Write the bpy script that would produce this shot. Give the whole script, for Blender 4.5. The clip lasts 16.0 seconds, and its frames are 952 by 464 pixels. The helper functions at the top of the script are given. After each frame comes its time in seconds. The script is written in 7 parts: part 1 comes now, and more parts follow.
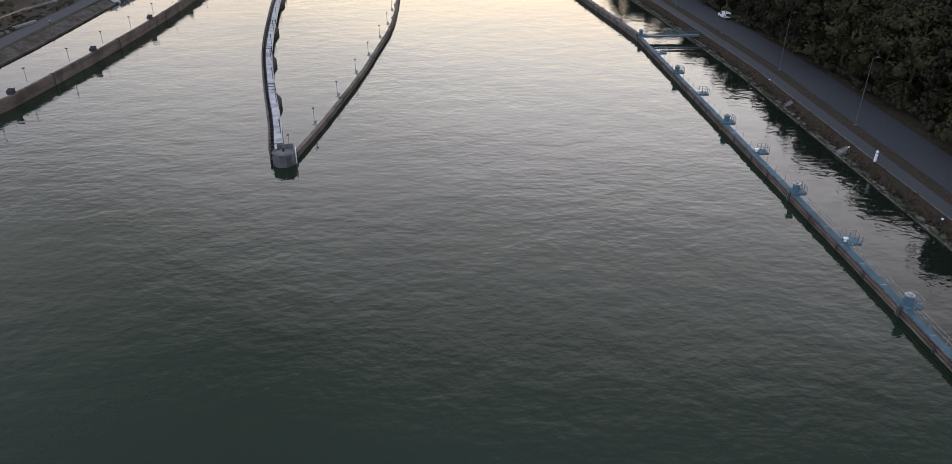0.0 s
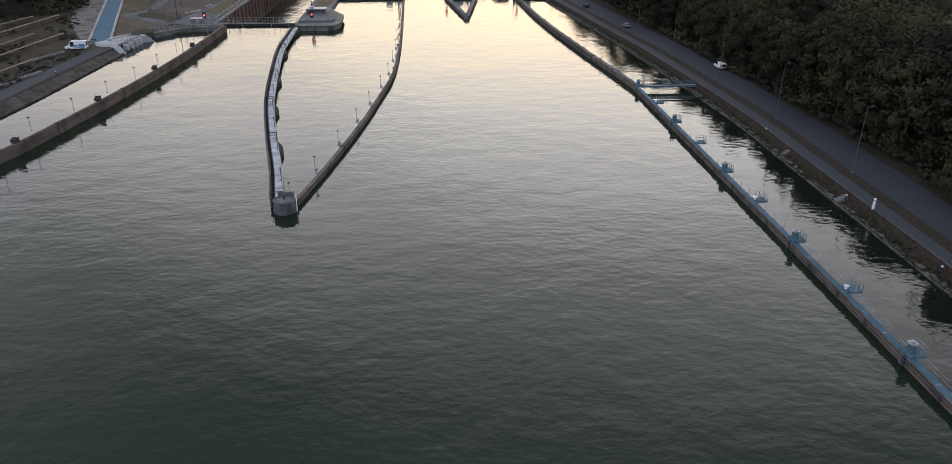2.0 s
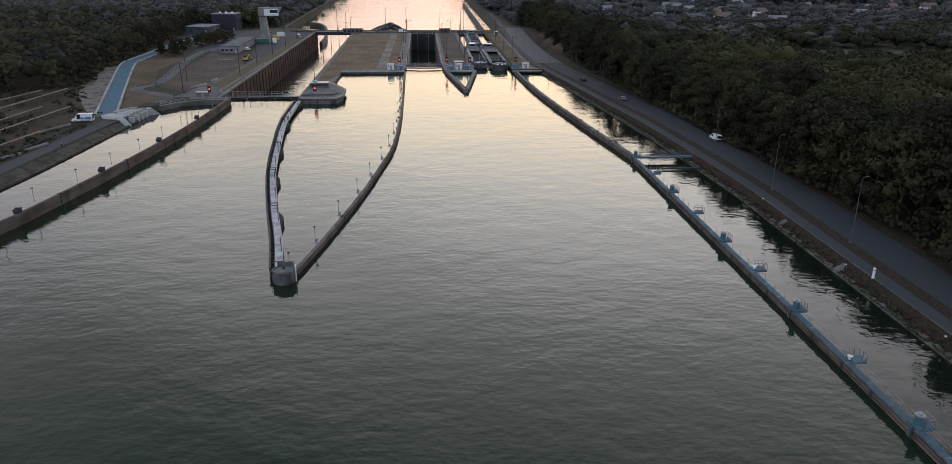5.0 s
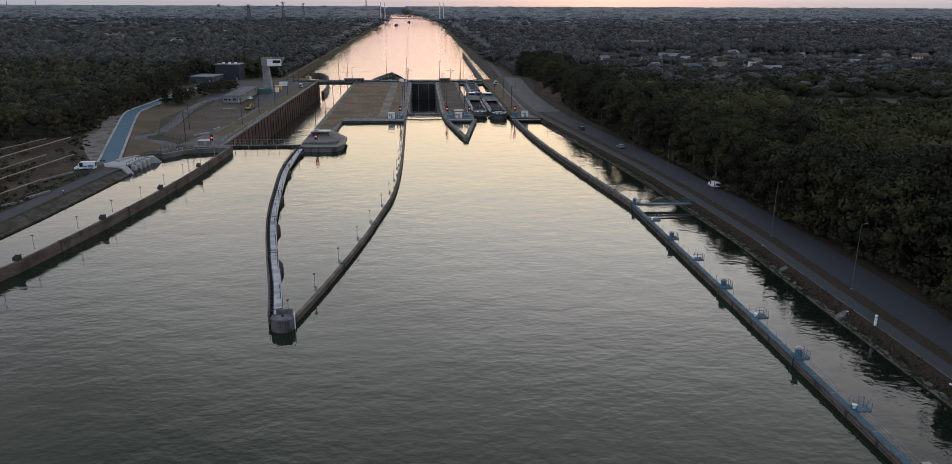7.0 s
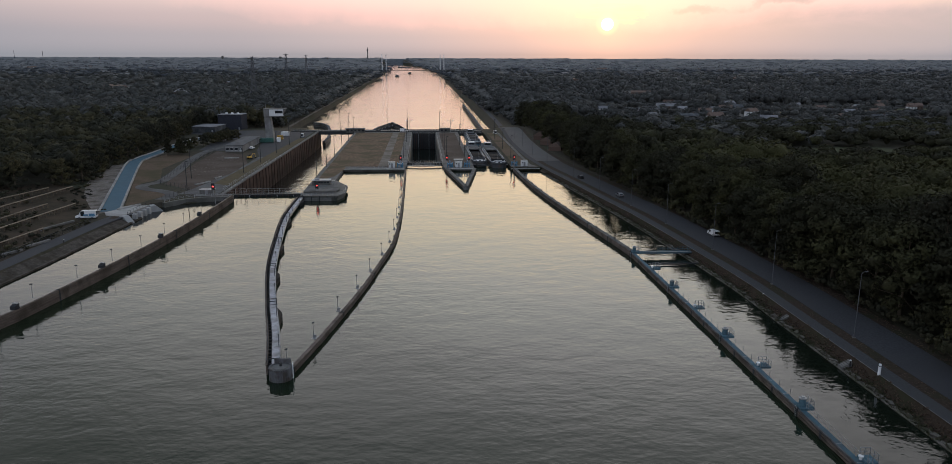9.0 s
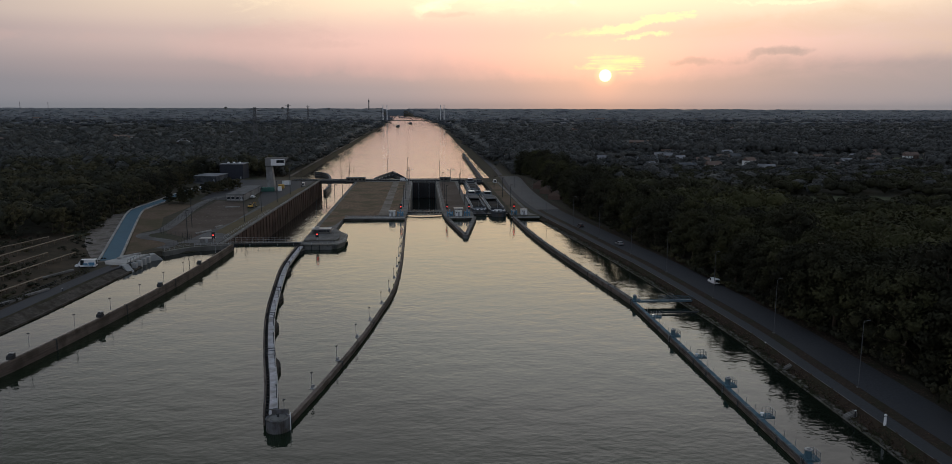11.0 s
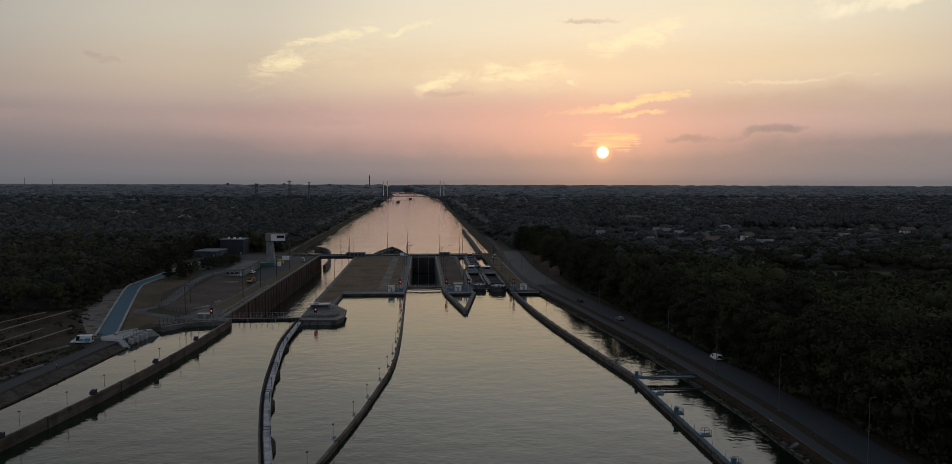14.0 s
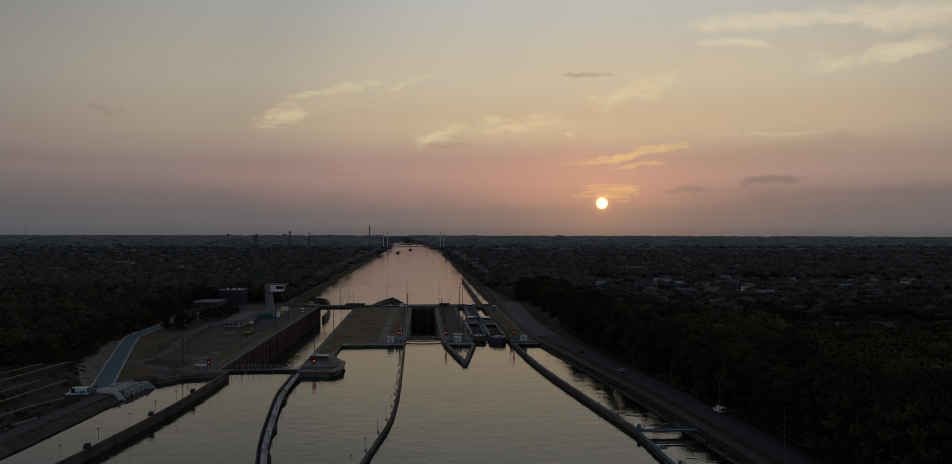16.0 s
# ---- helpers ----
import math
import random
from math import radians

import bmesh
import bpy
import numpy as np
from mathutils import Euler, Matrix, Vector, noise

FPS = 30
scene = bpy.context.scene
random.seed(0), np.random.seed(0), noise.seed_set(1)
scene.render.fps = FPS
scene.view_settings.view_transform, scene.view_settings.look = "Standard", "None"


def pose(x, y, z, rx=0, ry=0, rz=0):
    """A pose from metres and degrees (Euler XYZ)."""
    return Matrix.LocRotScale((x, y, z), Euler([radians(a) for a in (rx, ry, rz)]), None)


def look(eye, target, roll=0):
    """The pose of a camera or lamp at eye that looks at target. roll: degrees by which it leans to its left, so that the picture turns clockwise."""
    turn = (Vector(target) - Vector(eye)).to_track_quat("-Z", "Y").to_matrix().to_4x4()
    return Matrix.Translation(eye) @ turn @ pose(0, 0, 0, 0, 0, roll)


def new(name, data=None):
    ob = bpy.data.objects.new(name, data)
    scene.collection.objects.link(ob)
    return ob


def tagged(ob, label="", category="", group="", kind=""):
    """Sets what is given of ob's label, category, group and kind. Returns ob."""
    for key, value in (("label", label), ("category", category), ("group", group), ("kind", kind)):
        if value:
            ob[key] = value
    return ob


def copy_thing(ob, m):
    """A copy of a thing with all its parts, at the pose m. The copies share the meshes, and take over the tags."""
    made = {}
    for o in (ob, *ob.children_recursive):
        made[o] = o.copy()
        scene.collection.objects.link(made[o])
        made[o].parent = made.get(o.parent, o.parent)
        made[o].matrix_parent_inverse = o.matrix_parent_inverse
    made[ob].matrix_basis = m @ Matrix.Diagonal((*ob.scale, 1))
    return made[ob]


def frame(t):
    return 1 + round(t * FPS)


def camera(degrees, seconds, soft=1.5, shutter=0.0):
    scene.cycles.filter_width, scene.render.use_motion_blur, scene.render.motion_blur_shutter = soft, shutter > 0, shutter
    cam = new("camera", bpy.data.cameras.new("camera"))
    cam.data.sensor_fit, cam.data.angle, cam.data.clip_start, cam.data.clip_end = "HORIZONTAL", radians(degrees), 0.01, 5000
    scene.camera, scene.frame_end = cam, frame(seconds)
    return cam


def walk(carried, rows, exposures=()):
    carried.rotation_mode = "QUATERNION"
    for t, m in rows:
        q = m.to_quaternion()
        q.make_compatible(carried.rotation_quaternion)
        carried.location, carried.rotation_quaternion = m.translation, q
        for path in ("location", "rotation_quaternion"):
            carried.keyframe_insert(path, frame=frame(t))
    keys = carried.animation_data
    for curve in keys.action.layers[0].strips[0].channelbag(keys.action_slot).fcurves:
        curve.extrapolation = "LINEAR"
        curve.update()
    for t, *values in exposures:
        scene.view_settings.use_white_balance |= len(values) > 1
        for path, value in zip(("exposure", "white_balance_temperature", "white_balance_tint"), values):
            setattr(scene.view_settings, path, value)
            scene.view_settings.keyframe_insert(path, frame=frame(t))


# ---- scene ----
cam = camera(64.49, 16.0, soft=0.8)
EYE = (0.0, 0.0, 54.0)
# seconds, pitch, yaw, roll in degrees; the camera hovers and tilts up
TURNS = [
    (0.0, -29.36, -4.16, -0.32), (0.5, -28.45, -4.16, -0.32), (1.0, -27.55, -4.16, -0.31),
    (1.5, -26.65, -4.16, -0.30), (2.0, -25.75, -4.16, -0.30), (2.5, -24.87, -4.16, -0.29),
    (3.0, -23.99, -4.16, -0.29), (3.5, -23.11, -4.16, -0.29), (4.0, -22.21, -4.17, -0.28),
    (5.25, -20.00, -4.17, -0.26), (6.5, -17.80, -4.17, -0.24), (7.0, -16.89, -4.17, -0.22),
    (7.5, -15.98, -4.17, -0.22), (8.0, -15.07, -4.17, -0.20), (8.5, -14.15, -4.17, -0.20),
    (9.0, -13.22, -4.17, -0.18), (10.25, -10.92, -4.17, -0.15), (11.5, -8.59, -4.16, -0.12),
    (12.0, -7.66, -4.16, -0.12), (12.5, -6.71, -4.17, -0.12), (13.0, -5.77, -4.17, -0.12),
    (13.5, -4.81, -4.18, -0.10), (14.0, -3.84, -4.19, -0.10), (14.5, -2.86, -4.20, -0.10),
    (15.0, -1.88, -4.20, -0.09), (15.5, -0.94, -4.20, -0.09), (16.0, 0.00, -4.19, -0.09),
]
EXPOSURES = [(0.0, 2.5, 6200, 15), (2.0, 2.38, 6200, 14), (4.0, 2.18, 6200, 13), (6.5, 2.0, 6220, 12), (9.0, 1.57, 6250, 10), (11.5, 0.92, 6280, 9), (12.5, 0.71, 6300, 9), (13.5, 0.53, 6300, 9), (14.5, 0.36, 6300, 9), (15.0, 0.22, 6300, 9), (15.5, 0.16, 6300, 9), (16.0, -0.2, 6300, 9)]
walk(cam, [(t, pose(*EYE, 0, 0, yaw) @ pose(0, 0, 0, 90 + pitch) @ pose(0, 0, 0, 0, 0, -roll)) for t, pitch, yaw, roll in TURNS], EXPOSURES)

# ---- world and sun ----
SUN = Vector((0.2402, 0.9882, 0.0385)).normalized()
world = bpy.data.worlds.new("evening_sky")
scene.world = world
world.use_nodes = True
wn, wl = world.node_tree.nodes, world.node_tree.links
wn.clear()


def wmath(op, a, b=None, clamp=False):
    n = wn.new("ShaderNodeMath")
    n.operation, n.use_clamp = op, clamp
    for i, v in enumerate((a, b)):
        if v is None:
            continue
        if isinstance(v, (int, float)):
            n.inputs[i].default_value = v
        else:
            wl.new(v, n.inputs[i])
    return n.outputs[0]


def wramp(fac, stops, ease="EASE"):
    n = wn.new("ShaderNodeValToRGB")
    n.color_ramp.interpolation = ease
    el = n.color_ramp.elements
    while len(el) < len(stops):
        el.new(0.5)
    for e, (p, c) in zip(el, stops):
        e.position, e.color = p, (*c, 1)
    wl.new(fac, n.inputs[0])
    return n.outputs[0]


def wmix(fac, a, b, kind="MIX"):
    n = wn.new("ShaderNodeMixRGB")
    n.blend_type = kind
    for i, v in enumerate((fac, a, b)):
        if isinstance(v, (int, float)):
            n.inputs[i].default_value = v
        elif isinstance(v, tuple):
            n.inputs[i].default_value = (*v, 1)
        else:
            wl.new(v, n.inputs[i])
    return n.outputs[0]


coord = wn.new("ShaderNodeTexCoord").outputs["Generated"]
sep = wn.new("ShaderNodeSeparateXYZ")
wl.new(coord, sep.inputs[0])
height = sep.outputs[2]
dot = wn.new("ShaderNodeVectorMath")
dot.operation = "DOT_PRODUCT"
wl.new(coord, dot.inputs[0])
dot.inputs[1].default_value = SUN
toward = dot.outputs["Value"]
side = wmath("MULTIPLY_ADD", toward, 0.5)
wn[-1].inputs[2].default_value = 0.5
up = wmath("POWER", wmath("MAXIMUM", height, 0.0), 0.5)
sunward = wramp(up, [(0.0, (0.130, 0.124, 0.129)), (0.14, (0.178, 0.158, 0.160)), (0.21, (0.242, 0.182, 0.174)), (0.286, (0.390, 0.276, 0.238)), (0.38, (0.58, 0.445, 0.295)), (0.45, (0.615, 0.527, 0.385)),
                     (0.55, (0.565, 0.55, 0.50)), (0.63, (0.60, 0.575, 0.565)), (0.76, (0.42, 0.402, 0.395)), (0.87, (0.18, 0.188, 0.192)), (1.0, (0.12, 0.147, 0.185))])
aside = wramp(up, [(0.0, (0.100, 0.103, 0.113)), (0.16, (0.122, 0.118, 0.128)), (0.286, (0.208, 0.168, 0.163)), (0.326, (0.265, 0.214, 0.190)), (0.43, (0.298, 0.275, 0.248)),
                   (0.55, (0.250, 0.246, 0.250)), (0.65, (0.150, 0.146, 0.142)), (0.8, (0.070, 0.079, 0.083)), (0.93, (0.095, 0.115, 0.145)), (1.0, (0.12, 0.147, 0.185))])
behind = wramp(up, [(0.0, (0.16, 0.155, 0.17)), (0.2, (0.225, 0.21, 0.225)), (0.35, (0.25, 0.235, 0.25)), (0.5, (0.18, 0.19, 0.215)), (0.75, (0.13, 0.152, 0.188)), (1.0, (0.12, 0.147, 0.185))])
near_sun = wramp(side, [(0.0, (0, 0, 0)), (0.84, (0, 0, 0)), (0.94, (0.5, 0.5, 0.5)), (0.985, (1, 1, 1)), (1.0, (1, 1, 1))])
western = wramp(side, [(0.0, (0, 0, 0)), (0.45, (0, 0, 0)), (0.85, (1, 1, 1)), (1.0, (1, 1, 1))])
air = wmix(near_sun, wmix(western, behind, aside), sunward)
# picture-like plane of directions ahead, for the banks of cloud seen there
yaw0 = radians(-4.19)
ahead = wmath("SUBTRACT", wmath("MULTIPLY", sep.outputs[1], math.cos(yaw0)), wmath("MULTIPLY", sep.outputs[0], math.sin(yaw0)))
across = wmath("ADD", wmath("MULTIPLY", sep.outputs[0], math.cos(yaw0)), wmath("MULTIPLY", sep.outputs[1], math.sin(yaw0)))
front = wmath("MAXIMUM", ahead, 0.05)
uu = wmath("DIVIDE", across, front)
vv = wmath("DIVIDE", height, front)
plane = wn.new("ShaderNodeCombineXYZ")
wl.new(uu, plane.inputs[0])
wl.new(vv, plane.inputs[1])


def streaks(scale, angle, stretch, seed, detail=9, rough=0.62):
    mp = wn.new("ShaderNodeMapping")
    mp.inputs["Rotation"].default_value = (0, 0, radians(angle))
    mp.inputs["Location"].default_value = (seed, seed * 0.7, 0)
    mp.inputs["Scale"].default_value = (1.0, stretch, 1.0)
    wl.new(plane.outputs[0], mp.inputs[0])
    n = wn.new("ShaderNodeTexNoise")
    n.inputs["Scale"].default_value, n.inputs["Detail"].default_value, n.inputs["Roughness"].default_value, n.inputs["Distortion"].default_value = scale, detail, rough, 0.6
    wl.new(mp.outputs[0], n.inputs["Vector"])
    return wmath("ADD", wmath("MULTIPLY", wmath("SUBTRACT", n.outputs[0], 0.5), 3.2), 0.5)


warp = wn.new("ShaderNodeTexNoise")
warp.inputs["Scale"].default_value, warp.inputs["Detail"].default_value = 11.0, 5
wl.new(plane.outputs[0], warp.inputs["Vector"])
wsep = wn.new("ShaderNodeSeparateXYZ")
wl.new(warp.outputs["Color"], wsep.inputs[0])
wu = wmath("ADD", uu, wmath("MULTIPLY", wmath("SUBTRACT", wsep.outputs[0], 0.5), 0.16))
wv = wmath("ADD", vv, wmath("MULTIPLY", wmath("SUBTRACT", wsep.outputs[1], 0.5), 0.035))


warp2 = wn.new("ShaderNodeTexNoise")
warp2.inputs["Scale"].default_value, warp2.inputs["Detail"].default_value, warp2.inputs["Roughness"].default_value = 38.0, 6, 0.65
wl.new(plane.outputs[0], warp2.inputs["Vector"])
wsep2 = wn.new("ShaderNodeSeparateXYZ")
wl.new(warp2.outputs["Color"], wsep2.inputs[0])
wu = wmath("ADD", wu, wmath("MULTIPLY", wmath("SUBTRACT", wsep2.outputs[0], 0.5), 0.07))
wv = wmath("ADD", wv, wmath("MULTIPLY", wmath("SUBTRACT", wsep2.outputs[1], 0.5), 0.016))


def bank(u0, v0, ru, rv, slant=0.0):
    """A soft, warped oval of cloud round a direction."""
    du = wmath("SUBTRACT", wu, u0)
    dv = wmath("SUBTRACT", wmath("SUBTRACT", wv, v0), wmath("MULTIPLY", du, slant))
    a_ = wmath("DIVIDE", du, ru)
    b_ = wmath("DIVIDE", dv, rv)
    r2 = wmath("ADD", wmath("MULTIPLY", a_, a_), wmath("MULTIPLY", b_, b_))
    return wmath("SUBTRACT", 1.0, r2, True)


def cloud(banks, tex, cover, soft_):
    """Ragged cloud where the banks lift the noise over a threshold."""
    out = banks[0]
    for it in banks[1:]:
        out = wmath("MAXIMUM", out, it)
    lift = wmath("MULTIPLY", wmath("SUBTRACT", wmath("ADD", wmath("MULTIPLY", out, 0.75), tex), cover), soft_ * 1.25, True)
    return wmath("MULTIPLY", lift, wmath("MULTIPLY", out, 1.5, True))


fine = streaks(24.0, -17, 3.6, 1.3, 12, 0.74)
broad_ = streaks(7.0, -8, 3.4, 4.7, 12, 0.70)
strand = streaks(16.0, -8, 3.5, 2.2, 10, 0.68)
rosy = bank(0.08, 0.076, 0.50, 0.046)
air = wmix(wmath("MULTIPLY", rosy, 0.48), air, (0.48, 0.262, 0.226))
glow_bank = bank(0.14, 0.070, 0.22, 0.036)
air = wmix(wmath("MULTIPLY", glow_bank, 0.32), air, (0.56, 0.28, 0.21))
# low mauve and grey banks
dusky = cloud([bank(-0.27, 0.092, 0.13, 0.020), bank(-0.20, 0.078, 0.09, 0.007), bank(-0.58, 0.085, 0.16, 0.010), bank(0.155, 0.2125, 0.042, 0.0042), bank(-0.475, 0.163, 0.045, 0.0055, -0.1), bank(-0.045, 0.113, 0.045, 0.006)], broad_, 0.60, 0.7)
air = wmix(wmath("MULTIPLY", dusky, 0.5), air, (0.30, 0.205, 0.185))
tawny = cloud([bank(0.47, 0.108, 0.30, 0.026, 0.10), bank(0.62, 0.095, 0.20, 0.035, 0.05)], broad_, 0.45, 0.6)
air = wmix(wmath("MULTIPLY", tawny, 0.55), air, (0.37, 0.262, 0.182))
slate = cloud([bank(0.55, 0.034, 0.38, 0.040, 0.05), bank(0.385, 0.064, 0.07, 0.008, 0.1), bank(0.285, 0.057, 0.05, 0.006)], broad_, 0.42, 0.7)
air = wmix(wmath("MULTIPLY", slate, 0.75), air, (0.178, 0.156, 0.152))
# clouds lit by the sun
veil = cloud([bank(-0.20, 0.165, 0.14, 0.045, 0.25), bank(0.21, 0.195, 0.14, 0.040, 0.1), bank(0.05, 0.14, 0.13, 0.030), bank(-0.05, 0.14, 0.08, 0.035, 0.3), bank(0.34, 0.22, 0.12, 0.03)], fine, 0.72, 0.8)
air = wmix(wmath("MULTIPLY", veil, 0.34), air, (0.70, 0.56, 0.35))
golden = cloud([bank(-0.235, 0.155, 0.060, 0.018, 0.08), bank(-0.195, 0.187, 0.048, 0.009, 0.22), bank(-0.09, 0.200, 0.032, 0.007, 0.25), bank(-0.148, 0.201, 0.022, 0.006), bank(0.215, 0.188, 0.075, 0.019, 0.22), bank(0.055, 0.145, 0.06, 0.014, 0.1), bank(0.105, 0.127, 0.020, 0.005), bank(-0.05, 0.130, 0.050, 0.012, 0.3)], fine, 0.56, 0.75)
air = wmix(wmath("MULTIPLY", golden, 0.62), air, (0.80, 0.66, 0.38))
cream = cloud([bank(0.40, 0.281, 0.17, 0.014, 0.02), bank(0.58, 0.290, 0.16, 0.030), bank(0.56, 0.243, 0.13, 0.018, 0.22), bank(0.34, 0.252, 0.06, 0.008)], broad_, 0.40, 0.8)
air = wmix(wmath("MULTIPLY", cream, 0.66), air, (0.82, 0.69, 0.47))
streak = cloud([bank(0.195, 0.100, 0.105, 0.0075, 0.147), bank(0.25, 0.111, 0.045, 0.006, 0.08), bank(0.215, 0.088, 0.055, 0.004, 0.06)], strand, 0.5, 0.65)
air = wmix(wmath("MULTIPLY", streak, 0.72), air, (0.85, 0.60, 0.22))
rim = cloud([bank(0.415, 0.1335, 0.13, 0.0032, 0.085)], strand, 0.62, 0.7)
air = wmix(wmath("MULTIPLY", rim, 0.5), air, (0.74, 0.60, 0.36))
layers = cloud([bank(0.169, 0.054, 0.046, 0.017, 0.05)], streaks(13.0, 2, 13.0, 7.7, 8, 0.6), 0.80, 0.8)
air = wmix(wmath("MULTIPLY", layers, 0.6), air, (0.98, 0.62, 0.17))
away = wmath("SQRT", wmath("MULTIPLY", wmath("SUBTRACT", 1.0, toward), 2.0))
halo = wramp(wmath("DIVIDE", away, 0.3), [(0.0, (0.6, 0.28, 0.07)), (0.03, (0.34, 0.135, 0.034)), (0.05, (0.17, 0.062, 0.018)), (0.13, (0.095, 0.040, 0.012)), (0.4, (0.034, 0.014, 0.004)), (0.9, (0, 0, 0))], "LINEAR")
air = wmix(1.0, air, halo, "ADD")
disc = wmath("DIVIDE", wmath("SUBTRACT", 0.0082, away), 0.0040, True)
air = wmix(disc, air, (4.0, 3.0, 1.2))
nishita = wn.new("ShaderNodeTexSky")
nishita.sky_type = "NISHITA"
nishita.sun_disc = False
nishita.sun_elevation, nishita.sun_rotation = math.asin(SUN.z), math.atan2(SUN.x, SUN.y)
nishita.air_density, nishita.dust_density = 1.0, 2.0
air = wmix(1.0, air, wmix(1.0, nishita.outputs[0], (0.004, 0.004, 0.004), "MULTIPLY"), "ADD")
back = wn.new("ShaderNodeBackground")
wl.new(air, back.inputs[0])
back.inputs[1].default_value = 1.0
wl.new(back.outputs[0], wn.new("ShaderNodeOutputWorld").inputs[0])

sun = new("sun", bpy.data.lights.new("sun", "SUN"))
sun.data.energy, sun.data.angle, sun.data.color = 0.03, radians(12), (1.0, 0.62, 0.34)
sun.matrix_world = look((0, 0, 300), tuple(Vector((0, 0, 300)) - SUN))


# ---- materials ----
def material(name, c1, c2, scale=1.0, rough=0.8, bump=0.2, metal=0.0, stain=None, stain_scale=0.08, stretch=(1, 1, 1), spread=0.12, glow=None):
    m = bpy.data.materials.new(name)
    m.use_nodes = True
    n, l = m.node_tree.nodes, m.node_tree.links
    b = n["Principled BSDF"]
    tc = n.new("ShaderNodeTexCoord")
    geo = n.new("ShaderNodeNewGeometry")
    mp = n.new("ShaderNodeMapping")
    mp.inputs["Scale"].default_value = stretch
    l.new(geo.outputs["Position"], mp.inputs[0])
    fine = n.new("ShaderNodeTexNoise")
    fine.inputs["Scale"].default_value, fine.inputs["Detail"].default_value, fine.inputs["Roughness"].default_value = scale, 7, 0.65
    l.new(mp.outputs[0], fine.inputs["Vector"])
    big = n.new("ShaderNodeTexNoise")
    big.inputs["Scale"].default_value, big.inputs["Detail"].default_value = stain_scale, 4
    l.new(geo.outputs["Position"], big.inputs["Vector"])
    r = n.new("ShaderNodeValToRGB")
    r.color_ramp.elements[0].position, r.color_ramp.elements[1].position = 0.32, 0.68
    r.color_ramp.elements[0].color, r.color_ramp.elements[1].color = (*c1, 1), (*c2, 1)
    l.new(fine.outputs[0], r.inputs[0])
    out = r.outputs[0]
    if stain:
        r2 = n.new("ShaderNodeValToRGB")
        r2.color_ramp.elements[0].position, r2.color_ramp.elements[1].position = 0.45, 0.65
        l.new(big.outputs[0], r2.inputs[0])
        mix = n.new("ShaderNodeMixRGB")
        l.new(r2.outputs[0], mix.inputs[0])
        l.new(out, mix.inputs[1])
        mix.inputs[2].default_value = (*stain, 1)
        out = mix.outputs[0]
    info = n.new("ShaderNodeObjectInfo")
    hsv = n.new("ShaderNodeHueSaturation")
    mr = n.new("ShaderNodeMapRange")
    mr.inputs[3].default_value, mr.inputs[4].default_value = 1 - spread, 1 + spread
    l.new(info.outputs["Random"], mr.inputs[0])
    l.new(mr.outputs[0], hsv.inputs["Value"])
    l.new(out, hsv.inputs["Color"])
    l.new(hsv.outputs[0], b.inputs["Base Color"])
    b.inputs["Roughness"].default_value, b.inputs["Metallic"].default_value = rough, metal
    if rough >= 0.8:
        b.inputs["Specular IOR Level"].default_value = 0.12
    if bump:
        bp = n.new("ShaderNodeBump")
        bp.inputs["Strength"].default_value, bp.inputs["Distance"].default_value = bump, 0.05
        l.new(fine.outputs[0], bp.inputs["Height"])
        l.new(bp.outputs[0], b.inputs["Normal"])
    if glow:
        b.inputs["Emission Color"].default_value, b.inputs["Emission Strength"].default_value = (*glow[0], 1), glow[1]
    return m


